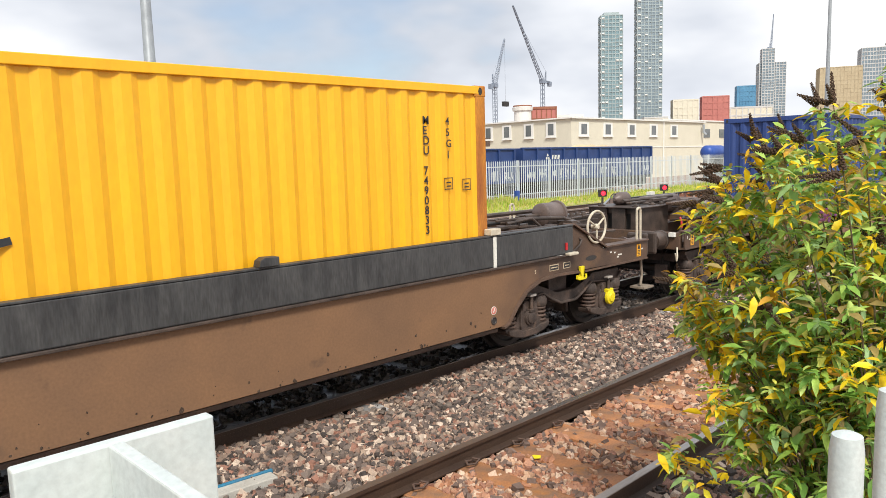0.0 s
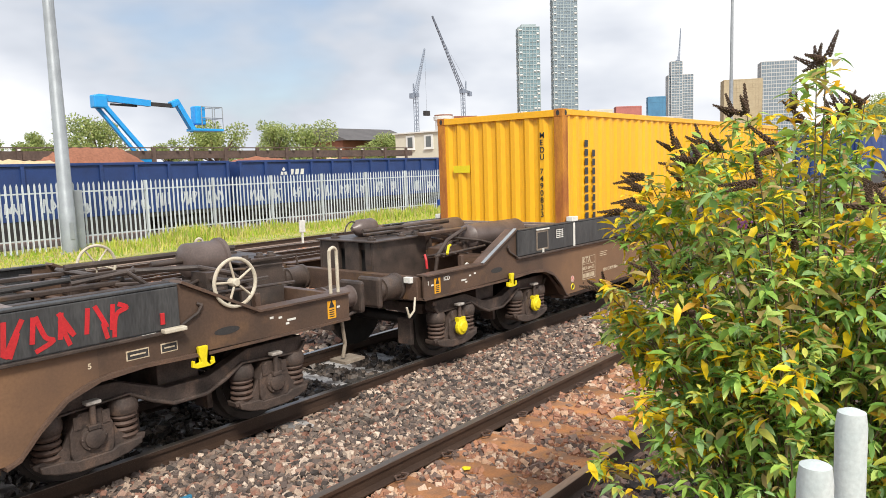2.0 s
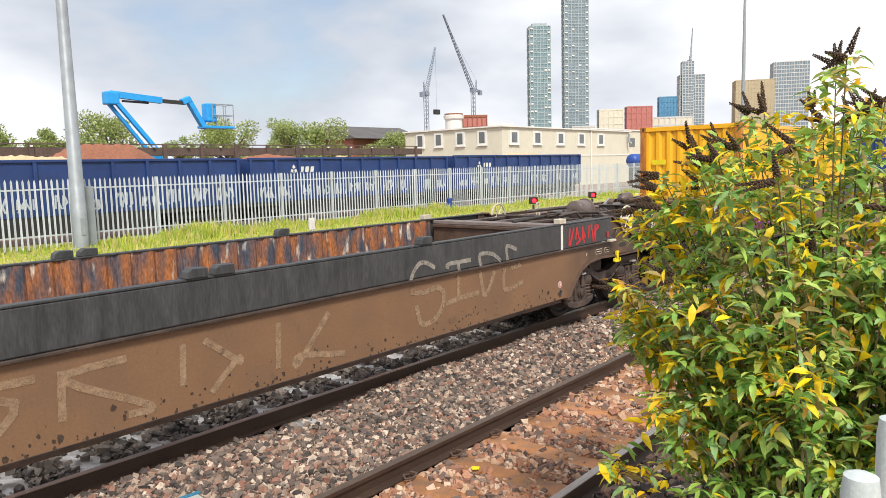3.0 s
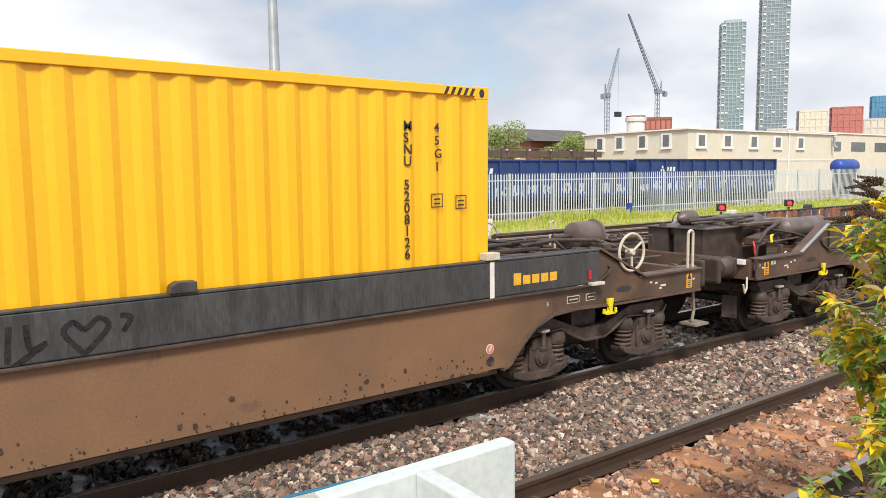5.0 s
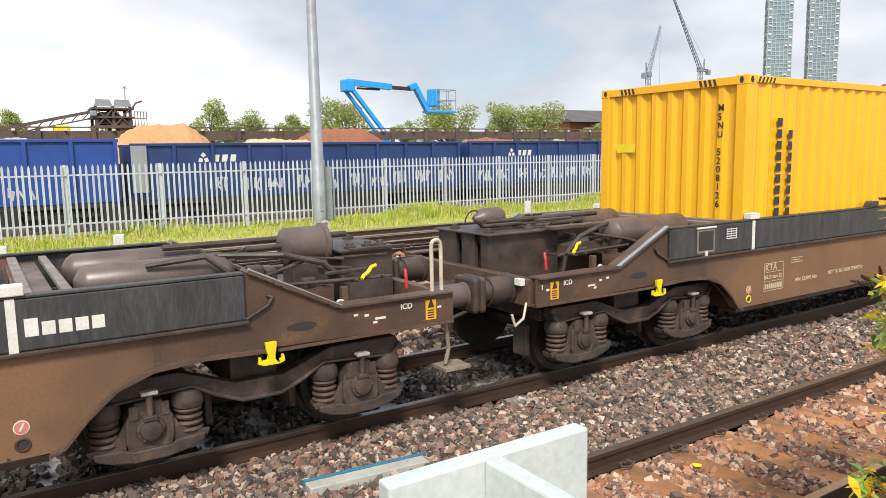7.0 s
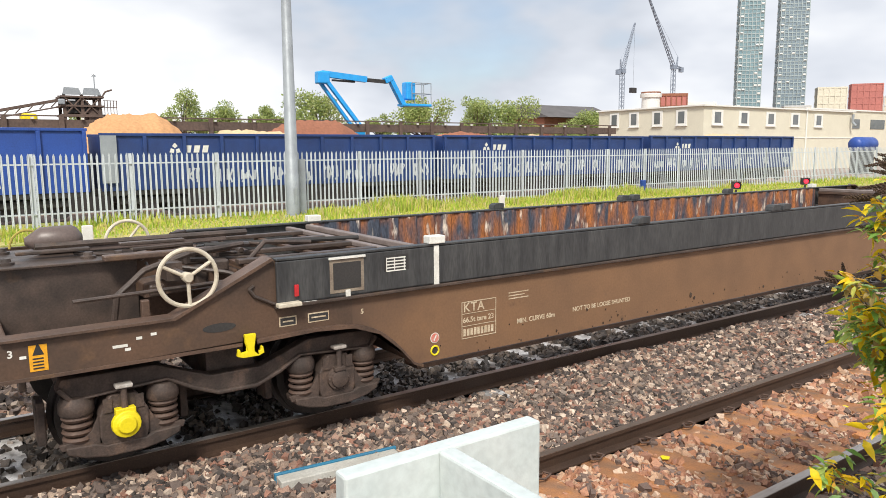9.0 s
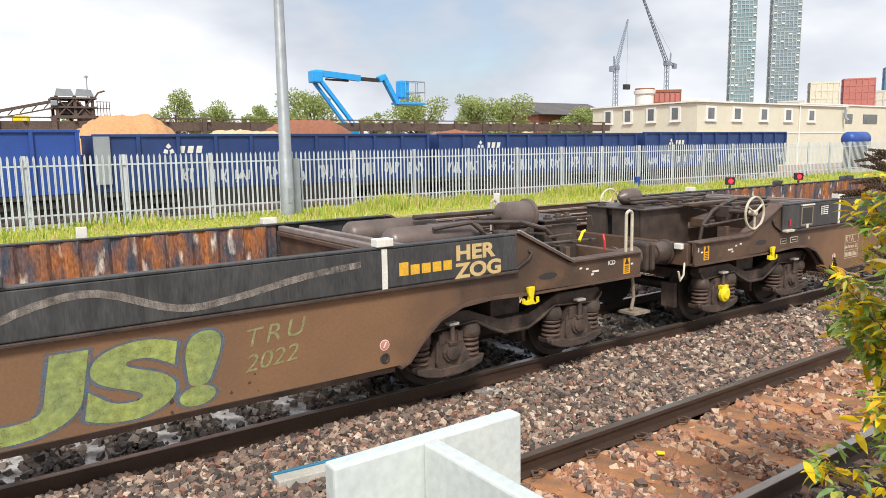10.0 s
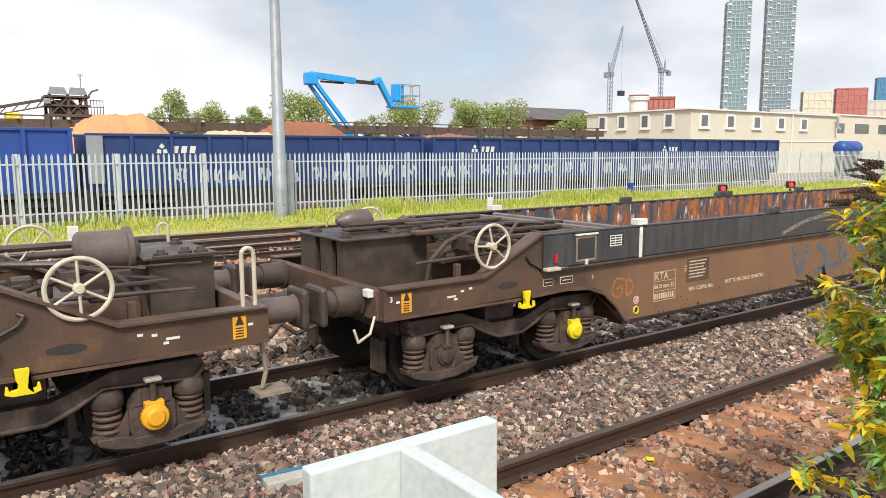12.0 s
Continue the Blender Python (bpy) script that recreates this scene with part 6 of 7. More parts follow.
def heap(name, pts, y0, y1, mat, label, seed, z0=2.0):
    """A heap with a ridge through points x, z."""
    r = random.Random(seed)
    bm = bmesh.new()
    xs = [pts[0][0] + (pts[-1][0] - pts[0][0]) * i / 40 for i in range(41)]
    rows = []
    for j in range(9):
        v = j / 8
        y = y0 + (y1 - y0) * v
        fac = 1 - abs(2 * v - 1) ** 1.6
        row = []
        for x in xs:
            q = [p for p in pts if p[0] <= x][-1:] or [pts[0]]
            nx = [p for p in pts if p[0] > x][:1] or [pts[-1]]
            a, b = q[0], nx[0]
            u = (x - a[0]) / (b[0] - a[0]) if b[0] > a[0] else 0
            top = a[1] + (b[1] - a[1]) * u
            row.append(bm.verts.new((x + r.uniform(-0.05, 0.05), y, z0 + (top - z0) * fac + r.uniform(-0.05, 0.05))))
        rows.append(row)
    for a, b in zip(rows, rows[1:]):
        for i in range(40):
            bm.faces.new((a[i], a[i + 1], b[i + 1], b[i]))
    return solid(name, bm, mat, label, "heap", "bulk heaps", smooth=True)


# loads in the wagons
heap("sand_load", [(8.2, 2.9), (10.5, 3.28), (12.6, 3.22), (14.5, 2.9)], 30.2, 32.4, "sand_pale", "pale sand load rising over a wagon", 1)
heap("sand_load", [(26.5, 2.9), (27.6, 3.2), (29.0, 2.9)], 30.2, 32.4, "sand_pale", "pale sand load rising over a wagon", 2)
heap("sand_load", [(41.5, 2.9), (44.0, 3.30), (47.5, 3.25), (50.0, 2.9)], 30.2, 32.4, "sand_pale", "pale sand load rising over a wagon", 3)
heap("sand_load", [(-1.0, 3.0), (1.5, 3.35), (3.6, 3.0)], 30.2, 32.4, "concrete", "pale gravel load rising over a wagon", 4)
# heaps of the yard behind
heap("sand_heap", [(5.7, 3.3), (7.1, 4.2), (8.1, 4.27), (8.8, 4.2), (9.4, 4.34), (10.2, 3.85), (10.9, 3.2)], 37.0, 43.0, "sand", "orange heap of building sand", 5, -0.3)
heap("spoil_heap", [(15.4, 3.2), (17.2, 4.1), (20.3, 4.15), (22.0, 3.2)], 38.5, 43.5, "brick_red", "red heap of crushed brick", 6, -0.3)
heap("spoil_heap", [(26.0, 3.0), (29.5, 3.6), (33.0, 3.2)], 38.5, 43.0, "brick_red", "red heap of crushed brick", 7, -0.3)

# added near-black sheet: hides the heaps' feet, stands for shade behind the wagons
solid("wall_retaining", boxes((-25, 62, 36.2, 36.6, -0.3, 2.3)), "under", kind="structure")

# long rusty conveyor gantry
cv = empty("conveyor_gantry", pose(0, 44.0, 0), "long rusty conveyor gantry behind the wagons", "conveyor")
part("belt_beam", boxes((-20, 48.0, -0.6, 0.6, 3.55, 4.05)), "conveyor", cv)
part("lower_beam", boxes((-20, 48.0, -0.75, -0.62, 2.6, 3.35)), "conveyor", cv)
part("hand_rail", boxes((-20, 48.0, -0.68, -0.62, 4.2, 4.27)), "conveyor", cv)
for k in range(26):
    part("leg", boxes((-18 + 2.6 * k, -17.75 + 2.6 * k, -0.73, -0.61, -0.3, 4.2)), "conveyor", cv)
for k in range(24):
    part("roller", boxes((-10 + 2.35 * k, -9.85 + 2.35 * k, -0.78, -0.68, 4.06, 4.16)), "white", cv, "pale roller bracket")

# screening plant
sp = empty("screening_plant", pose(0, 46.5, 0), "rusty screening plant with inclined conveyor", "plant")
for x in (5.95, 6.85, 7.75):
    for y in (-0.9, 0.8):
        part("leg", boxes((x, x + 0.16, y, y + 0.12, -0.3, 5.55)), "conveyor", sp)
for z in (4.35, 4.85, 5.35):
    part("floor_frame", boxes((5.85, 8.05, -1.0, 1.0, z, z + 0.10)), "conveyor", sp)
for x in (6.05, 6.95):
    bm = bmesh.new()
    tube(bm, (x, -0.93, 4.40), (x + 0.85, -0.93, 5.35), 0.045, 6)
    part("brace", bm, "conveyor", sp)
    bm = bmesh.new()
    tube(bm, (x + 0.85, -0.93, 4.40), (x, -0.93, 5.35), 0.045, 6)
    part("brace", bm, "conveyor", sp)
part("screen_box", boxes((6.25, 7.25, -0.8, 0.8, 4.5, 5.2)), "under", sp, "dark screen box", 0.03)
part("hopper", boxes((7.2, 7.95, -0.85, 0.7, 4.0, 4.8)), "conveyor", sp, "rusty feed hopper", 0.05)
for x0 in (5.95, 6.95):
    bm = bmesh.new()
    prism(bm, [(x0, 5.50), (x0 + 0.95, 5.50), (x0 + 0.95, 5.56), (x0 + 0.82, 5.88), (x0 + 0.10, 5.90)], -0.98, -0.90)
    part("roof_panel", bm, "galv_post", sp, "grey sloping roof panel")
part("motor", boxes((5.72, 6.05, -1.1, -0.85, 4.95, 5.25)), "galv_post", sp, "pale motor housing", 0.05)
bm = bmesh.new()
prism(bm, [(-6.0, 2.55), (6.1, 5.22), (6.1, 5.36), (-6.0, 2.69)], -0.5, 0.5)
part("incline_belt", bm, "conveyor", sp)
bm = bmesh.new()
prism(bm, [(-6.0, 2.20), (6.1, 4.87), (6.1, 4.95), (-6.0, 2.28)], -0.58, -0.5)
part("incline_truss", bm, "conveyor", sp)
for k in range(20):
    bm = bmesh.new()
    x0 = -5.6 + k * 0.58
    tube(bm, (x0, -0.54, 2.30 + (x0 + 6) * 0.2207), (x0 + 0.3, -0.54, 2.63 + (x0 + 6) * 0.2207), 0.03, 6)
    part("lattice_bar", bm, "conveyor", sp)
bm = bmesh.new()
tube(bm, (7.76, 0, 5.4), (7.76, 0, 6.75), 0.035, 6)
for a in (-0.14, 0.14):
    tube(bm, (7.76 + a, 0, 6.60), (7.76 - a, 0, 6.72), 0.018, 5)
part("aerial_mast", bm, "galv_post", sp, "thin pale aerial mast")
bm = bmesh.new()
pipe(bm, [(7.9, -0.9, 5.35), (8.15, -0.9, 5.72), (8.5, -0.9, 5.84)], 0.05, 6)
part("swan_neck", bm, "conveyor", sp)
for k in range(5):
    bm = bmesh.new()
    tube(bm, (8.05 + k * 0.16, -0.95, 4.4), (8.05 + k * 0.16, -0.95, 5.25), 0.022, 5)
    part("railing_post", bm, "conveyor", sp)
for z in (4.85, 5.22):
    bm = bmesh.new()
    tube(bm, (8.0, -0.95, z), (8.72, -0.95, z), 0.022, 5)
    part("railing", bm, "conveyor", sp)
part("platform", boxes((8.0, 8.75, -1.0, 0.4, 4.30, 4.42)), "conveyor", sp)
part("yellow_loader", boxes((3.9, 4.7, -0.8, 0.2, 4.0, 4.45)), "hook", sp, "yellow machine part", 0.15)

# ---- blue boom lift ----
lf = empty("boom_lift", pose(0, 45.5, 0), "bright blue articulated boom lift with raised cage", "boom lift")
bm = bmesh.new()
prism(bm, [(23.6, -0.2), (24.9, -0.2), (24.7, 1.2), (23.8, 1.2)], -1.0, 1.0)
part("chassis", bm, "cyan", lf, bevel=0.05)


def beam(p0, p1, w, y0, y1):
    bm = bmesh.new()
    d = (Vector(p1) - Vector(p0)).normalized()
    n = Vector((-d.y, d.x)) * w / 2
    prism(bm, [(p0[0] - n.x, p0[1] - n.y), (p1[0] - n.x, p1[1] - n.y), (p1[0] + n.x, p1[1] + n.y), (p0[0] + n.x, p0[1] + n.y)], y0, y1)
    return bm


part("riser", beam((24.35, 1.2), (24.25, 4.0), 0.65, -0.3, 0.3), "cyan", lf, bevel=0.03)
part("lower_boom", beam((24.35, 3.9), (21.75, 7.0), 0.26, -0.3, -0.05), "cyan", lf, bevel=0.02)
part("lower_boom", beam((23.95, 3.8), (21.45, 6.9), 0.20, 0.05, 0.3), "cyan", lf, bevel=0.02)
part("boom_link", boxes((21.15, 22.0, -0.32, 0.32, 6.75, 7.55)), "cyan", lf, bevel=0.08)
part("upper_boom", beam((21.5, 7.42), (24.9, 7.18), 0.40, -0.2, 0.2), "cyan", lf, bevel=0.03)
part("boom_extension", beam((24.8, 7.16), (26.6, 7.10), 0.24, -0.13, 0.13), "under", lf, "dark telescopic section", 0.02)
part("hydraulic_ram", beam((22.3, 7.02), (24.0, 6.98), 0.12, -0.08, 0.08), "under", lf)
part("elbow", beam((26.35, 7.15), (26.95, 7.40), 0.42, -0.22, 0.22), "cyan", lf, bevel=0.06)
part("jib", beam((26.75, 7.45), (27.95, 5.45), 0.34, -0.2, 0.2), "cyan", lf, bevel=0.04)
part("cage_floor", boxes((27.7, 30.05, -0.5, 0.5, 5.45, 5.62)), "cyan", lf, bevel=0.03)
part("control_box", boxes((28.0, 28.75, -0.35, 0.35, 5.9, 7.15)), "cyan", lf, bevel=0.08)
bm = bmesh.new()
for xx in (28.35, 29.2, 30.0):
    for yy in (-0.48, 0.48):
        tube(bm, (xx, yy, 5.6), (xx, yy, 7.1), 0.03, 6)
for zz in (6.35, 7.1):
    for yy in (-0.48, 0.48):
        tube(bm, (28.35, yy, zz), (30.0, yy, zz), 0.03, 6)
    tube(bm, (30.0, -0.48, zz), (30.0, 0.48, zz), 0.03, 6)
part("cage_rail", bm, "galv_post", lf, "pale tubular cage rails")

# ---- cream site building ----
sb = empty("site_building", pose(0, 0, 0), "cream two-storey site building with small windows", "building")
BX0, BX1, BY0, BY1, BZ = 63.2, 93.0, 45.6, 59.6, 6.45
part("wall", boxes((BX0, BX1, BY0, BY1, -0.3, BZ)), "render_cream", sb)
part("roof", boxes((BX0 - 0.25, BX1 + 0.25, BY0 - 0.25, BY1 + 0.25, BZ, BZ + 0.14)), "trim_white", sb, "flat roof with pale fascia")
part("string_course", boxes((BX0 - 0.06, BX1, BY0 - 0.06, BY0 - 0.001, 3.3, 3.42)), "trim_white", sb)


def site_window(x, y, z, w, h, facing):
    if facing == "y":
        wn = part("window", boxes((x - w / 2 - 0.16, x + w / 2 + 0.16, y - 0.10, y - 0.001, z - 0.14, z + h + 0.14)), "trim_white", sb, bevel=0.01)
        part("pane", boxes((x - w / 2 + 0.22, x + w / 2 - 0.22, y - 0.108, y - 0.101, z + 0.06, z + h - 0.04)), "glass", wn)
        part("sill", boxes((x - w / 2 - 0.2, x + w / 2 + 0.2, y - 0.2, y - 0.002, z - 0.22, z - 0.142)), "trim_white", wn)
    else:
        wn = part("window", boxes((x - 0.10, x - 0.001, y - w / 2 - 0.16, y + w / 2 + 0.16, z - 0.14, z + h + 0.14)), "trim_white", sb, bevel=0.01)
        part("pane", boxes((x - 0.108, x - 0.101, y - w / 2 + 0.12, y + w / 2 - 0.12, z + 0.06, z + h - 0.04)), "glass", wn)
        part("sill", boxes((x - 0.2, x - 0.002, y - w / 2 - 0.2, y + w / 2 + 0.2, z - 0.22, z - 0.142)), "trim_white", wn)


for x in (65.4, 70.0, 75.0, 79.9, 84.9):
    site_window(x, BY0, 4.75, 1.5, 1.2, "y")
for y in (57.2, 54.4, 51.25, 48.2):
    site_window(BX0, y, 4.75, 1.0, 1.3, "x")
bm = bmesh.new()
tube(bm, (82.3, BY0 - 0.08, -0.3), (82.3, BY0 - 0.08, 6.7), 0.09, 8)
part("downpipe", bm, "trim_white", sb, "pale downpipe")
bm = bmesh.new()
pipe(bm, [(92.2, BY0 - 0.4, 6.2), (92.2, BY0 - 0.4, 5.2), (92.2, BY0 - 0.8, 4.8)], 0.16)
part("duct", bm, "galv_post", sb, "grey duct")
ob2 = empty("office_building", pose(0, 0, 0), "pale low building with dark strip windows", "building")
part("wall", boxes((101.0, 150.0, 56.0, 70.0, -0.3, 7.6)), "render_cream", ob2)
for x in (104, 112, 120, 128):
    part("window", boxes((x, x + 4.5, 55.9, 55.999, 5.0, 6.4)), "glass", ob2)
part("roof", boxes((100.8, 150.2, 55.8, 70.2, 7.6, 7.8)), "trim_white", ob2)
tk = empty("blue_tank", pose(0, 0, 0), "bright blue horizontal tank beyond the fence", "tank")
bm = bmesh.new()
lathe(bm, (71.6, 35.0, 2.52), (1, 0, 0), [(0, 0.3), (0.15, 0.6), (0.4, 0.72), (3.4, 0.72), (3.65, 0.55), (3.8, 0.15)], 18)
part("shell", bm, "vtg_bright", tk, smooth=True)
for x in (72.2, 74.3):
    part("cradle", boxes((x, x + 0.4, 34.5, 35.5, -0.3, 2.1)), "under", tk)
# blue wagons far along the line, seen past the shrub
for x0 in (150.0, 166.0, 182.0):
    hopper_wagon(x0, x0 + 15.2, 3.0, "vtg", False, int(x0))

# ---- brick house with dark roof ----
hs = empty("brick_house", pose(0, 0, 0), "low brown house with a dark slate roof", "house")
part("wall", boxes((81.0, 97.0, 88.0, 98.0, -0.3, 7.3)), "brick_red", hs)
bm = bmesh.new()
prism(bm, [(86.5, 7.3), (99.5, 7.3), (93.0, 9.6)], 80.5, 97.5, "x")
part("roof", bm, "roof", hs)

# ---- trees ----


def leaf_cloud(name, clusters, n, size, mat, seed, parent, flat=0.6):
    """Many small folded leaves scattered in clusters (centre, radius)."""
    r = np.random.RandomState(seed)
    cs = np.array([c[:3] for c in clusters])
    rs = np.array([c[3] for c in clusters])
    p = rs ** 2 / np.sum(rs ** 2)
    idx = r.choice(len(clusters), n, p=p)
    d = r.normal(size=(n, 3))
    d /= np.linalg.norm(d, axis=1)[:, None]
    pos = cs[idx] + d * (rs[idx] * r.rand(n) ** 0.4)[:, None] * np.array([1, 1, 0.85])
    ax = d * 0.6 + r.normal(size=(n, 3)) * 0.6
    ax[:, 2] -= 0.25
    ax /= np.linalg.norm(ax, axis=1)[:, None]
    up = r.normal(size=(n, 3))
    sd = np.cross(ax, up)
    sd /= np.linalg.norm(sd, axis=1)[:, None]
    s = (size * (0.6 + 0.8 * r.rand(n)))[:, None]
    nn = np.cross(sd, ax)
    pts = np.stack([pos, pos + ax * s * 0.45 + sd * s * 0.26 + nn * s * 0.08, pos + ax * s, pos + ax * s * 0.45 - sd * s * 0.26 + nn * s * 0.08], 1).reshape(-1, 3)
    base = 4 * np.arange(n)[:, None]
    faces = np.concatenate([base + np.array([[0, 1, 2]]), base + np.array([[0, 2, 3]])]).tolist()
    me = bpy.data.meshes.new(name)
    me.from_pydata(pts.tolist(), [], faces)
    me.materials.append(M[mat])
    ob = new(name, me)
    ob.parent = parent
    return tagged(ob, kind="stuff")


def tree(x, y, w, z_top, z_low, seed):
    r = random.Random(seed)
    t = empty("tree", pose(x, y, -0.3), "green broadleaf tree on the skyline", "tree", "skyline trees")
    zt, zl = z_top + 0.3, z_low + 0.3
    bm = bmesh.new()
    tube(bm, (0, 0, 0), (0.1, 0, zl), w * 0.06, 8, w * 0.04)
    cl = []
    for k in range(16):
        u = r.uniform(-0.48, 0.48) * w
        hgt = zl + (zt - zl) * r.uniform(0.05, 0.96) * math.sqrt(max(0.12, 1 - (2 * u / w) ** 2))
        c = (u, r.uniform(-0.35, 0.35) * w, hgt)
        cl.append((*c, r.uniform(0.15, 0.26) * min(w, (zt - zl) * 1.6)))
        tube(bm, (0.05, 0, zl * 0.9), c, w * 0.022, 6, w * 0.006)
    part("trunk", bm, "bark", t, "brown trunk with limbs")
    crown = leaf_cloud("crown", cl, 6000, 0.030 * w + 0.10, "tree_leaf", seed, t)
    return t


for i, (x, w, zt, zl) in enumerate(((20.4, 3.6, 8.1, 4.2), (24.6, 3.8, 6.95, 4.2), (29.1, 3.3, 6.7, 4.2), (35.4, 6.8, 8.6, 4.0), (49.2, 7.0, 9.1, 4.0), (57.2, 5.2, 9.1, 4.0), (62.1, 7.6, 8.5, 4.0), (2.6, 3.0, 7.1, 4.2), (42.8, 2.6, 6.4, 4.2), (-6.0, 5.0, 7.0, 4.2), (12.0, 3.0, 6.3, 4.0))):
    tree(x, 75.0, w, zt, zl, 100 + i)
for i, x in enumerate((84.0, 88.5)):
    tree(x, 84.0, 6.0, 7.9, 3.5, 130 + i)
for i, (x, y) in enumerate(((196, 29), (214, 24), (228, 36), (246, 29), (262, 20))):
    tree(x, y, 17.0, 15.5 + (i % 3), 2.0, 140 + i)

# ---- skyline ----


def tower(name, x, y, wx, wy, h, glass, frame_mat, storeys, bays, label, crown=0.0, balcony=False):
    """A block with floor bands and upright fins standing proud of the glazing."""
    turn = -(90 - math.degrees(math.atan2(y, x))) + 11
    t = empty(name, pose(x, y, -1.0, 0, 0, turn), label, "tower block", "skyline towers")
    part("core", boxes((-wx / 2, wx / 2, -wy / 2, wy / 2, 0, h)), glass, t, "glazed wall")
    s = h / storeys
    for k in range(storeys + 1):
        part("floor_band", boxes((-wx / 2 - 0.3, wx / 2 + 0.3, -wy / 2 - 0.3, wy / 2 + 0.3, max(0, k * s - s * 0.11), k * s + s * 0.11)), frame_mat, t)
    r = random.Random(int(x))
    for k in range(bays + 1):
        xx = -wx / 2 + wx * k / bays
        part("fin", boxes((xx - wx / bays * 0.09, xx + wx / bays * 0.09, -wy / 2 - 0.5, -wy / 2 - 0.31, 0, h)), frame_mat, t)
        yy = -wy / 2 + wy * k / bays
        part("fin", boxes((-wx / 2 - 0.5, -wx / 2 - 0.31, yy - wy / bays * 0.09, yy + wy / bays * 0.09, 0, h)), frame_mat, t)
    bm = bmesh.new()
    for k in range(storeys):
        for b in range(bays):
            if balcony and (b in (0, bays - 1) and (k + b) % 2 or r.random() < 0.04):
                xx = -wx / 2 + wx * b / bays
                box(bm, xx + wx / bays * 0.15, xx + wx / bays * 0.85, -wy / 2 - 0.9, -wy / 2 - 0.01, k * s + s * 0.15, k * s + s * 0.5)
                yy = -wy / 2 + wy * b / bays
                box(bm, -wx / 2 - 0.9, -wx / 2 - 0.01, yy + wy / bays * 0.15, yy + wy / bays * 0.85, k * s + s * 0.15, k * s + s * 0.5)
    if balcony:
        tagged(part("balcony", bm, "trim_white", t, "pale balcony fronts"), kind="stuff")
    else:
        bm.free()
    if crown:
        part("roof_plant", boxes((-wx * 0.35, wx * 0.35, -wy * 0.35, wy * 0.35, h, h + crown)), frame_mat, t, "set-back roof plant")
    return t


tower("glass_tower", 624, 400, 20.5, 14, 137.5, "tower_glass", "tower_frame", 38, 6, "pale green glazed residential tower", 3.0, True)
tower("glass_tower", 747, 430, 27, 18, 225, "tower_grey", "tower_frame", 62, 7, "tall blue-grey glazed residential tower", 0.0, True)
tower("stepped_tower", 1014, 400, 33, 22, 121, "tower_grey", "tower_lattice", 34, 8, "grey stepped tower still under construction")
tower("stepped_tower", 1006, 402, 15, 15, 139, "tower_grey", "tower_lattice", 38, 4, "grey stepped tower still under construction")
tower("office_slab", 1285, 400, 60, 34, 133, "tan_block", "tan_block", 20, 12, "tan office slab with close ribs")
tower("office_slab", 1497, 400, 62, 40, 182, "tower_grey", "tower_lattice", 26, 14, "pale gridded tall office slab")
tower("clad_block", 934, 400, 22, 14, 86.5, "blue_block", "blue_block", 14, 6, "blue clad block of flats")
tower("clad_block", 848, 400, 30, 16, 70, "red_block", "red_block", 10, 5, "red clad block of flats")
tower("low_block", 774, 400, 27, 16, 63, "render_cream", "render_cream", 8, 5, "low cream block of flats")
tower("low_block", 700, 395, 24, 16, 42, "render_cream", "tower_lattice", 6, 8, "low pale block of flats")
tower("low_block", 900, 390, 70, 16, 58, "render_cream", "tower_lattice", 6, 10, "low pale block of flats")
tower("red_brick_block", 264.5, 206, 11, 12, 25.5, "red_block", "brick_red", 5, 5, "red brick block behind the site building")
tower("brick_terrace", 282.0, 204, 12, 9, 22.3, "brick_red", "trim_white", 4, 4, "brick terrace with pale cornice")
rt = empty("round_building", pose(250, 205, -0.5), "pale round building with dark cornice", "building")
bm = bmesh.new()
lathe(bm, (0, 0, 0), (0, 0, 1), [(0, 3.8), (23.5, 3.8), (23.6, 4.4), (25.0, 4.6), (25.1, 4.0), (26.0, 3.9)], 24)
part("drum", bm, "trim_white", rt, smooth=True)
bm = bmesh.new()
lathe(bm, (0, 0, 25.4), (0, 0, 1), [(0, 4.1), (0.5, 4.1)], 24)
part("cornice", bm, "brick_red", rt)


def lattice(bm, p0, p1, w0, w1, n, r):
    p0, p1 = Vector(p0), Vector(p1)
    d = (p1 - p0).normalized()
    u = d.cross(Vector((0, 1, 0.01))).normalized()
    v = d.cross(u).normalized()
    def corner(k, q):
        f = k / n
        w = (w0 + (w1 - w0) * f) / 2
        return p0 + (p1 - p0) * f + u * w * (1 if q in (0, 1) else -1) + v * w * (1 if q in (0, 3) else -1)
    for q in range(4):
        tube(bm, corner(0, q), corner(n, q), r, 5)
        for k in range(n):
            tube(bm, corner(k, q), corner(k + 1, (q + 1) % 4), r * 0.6, 4)


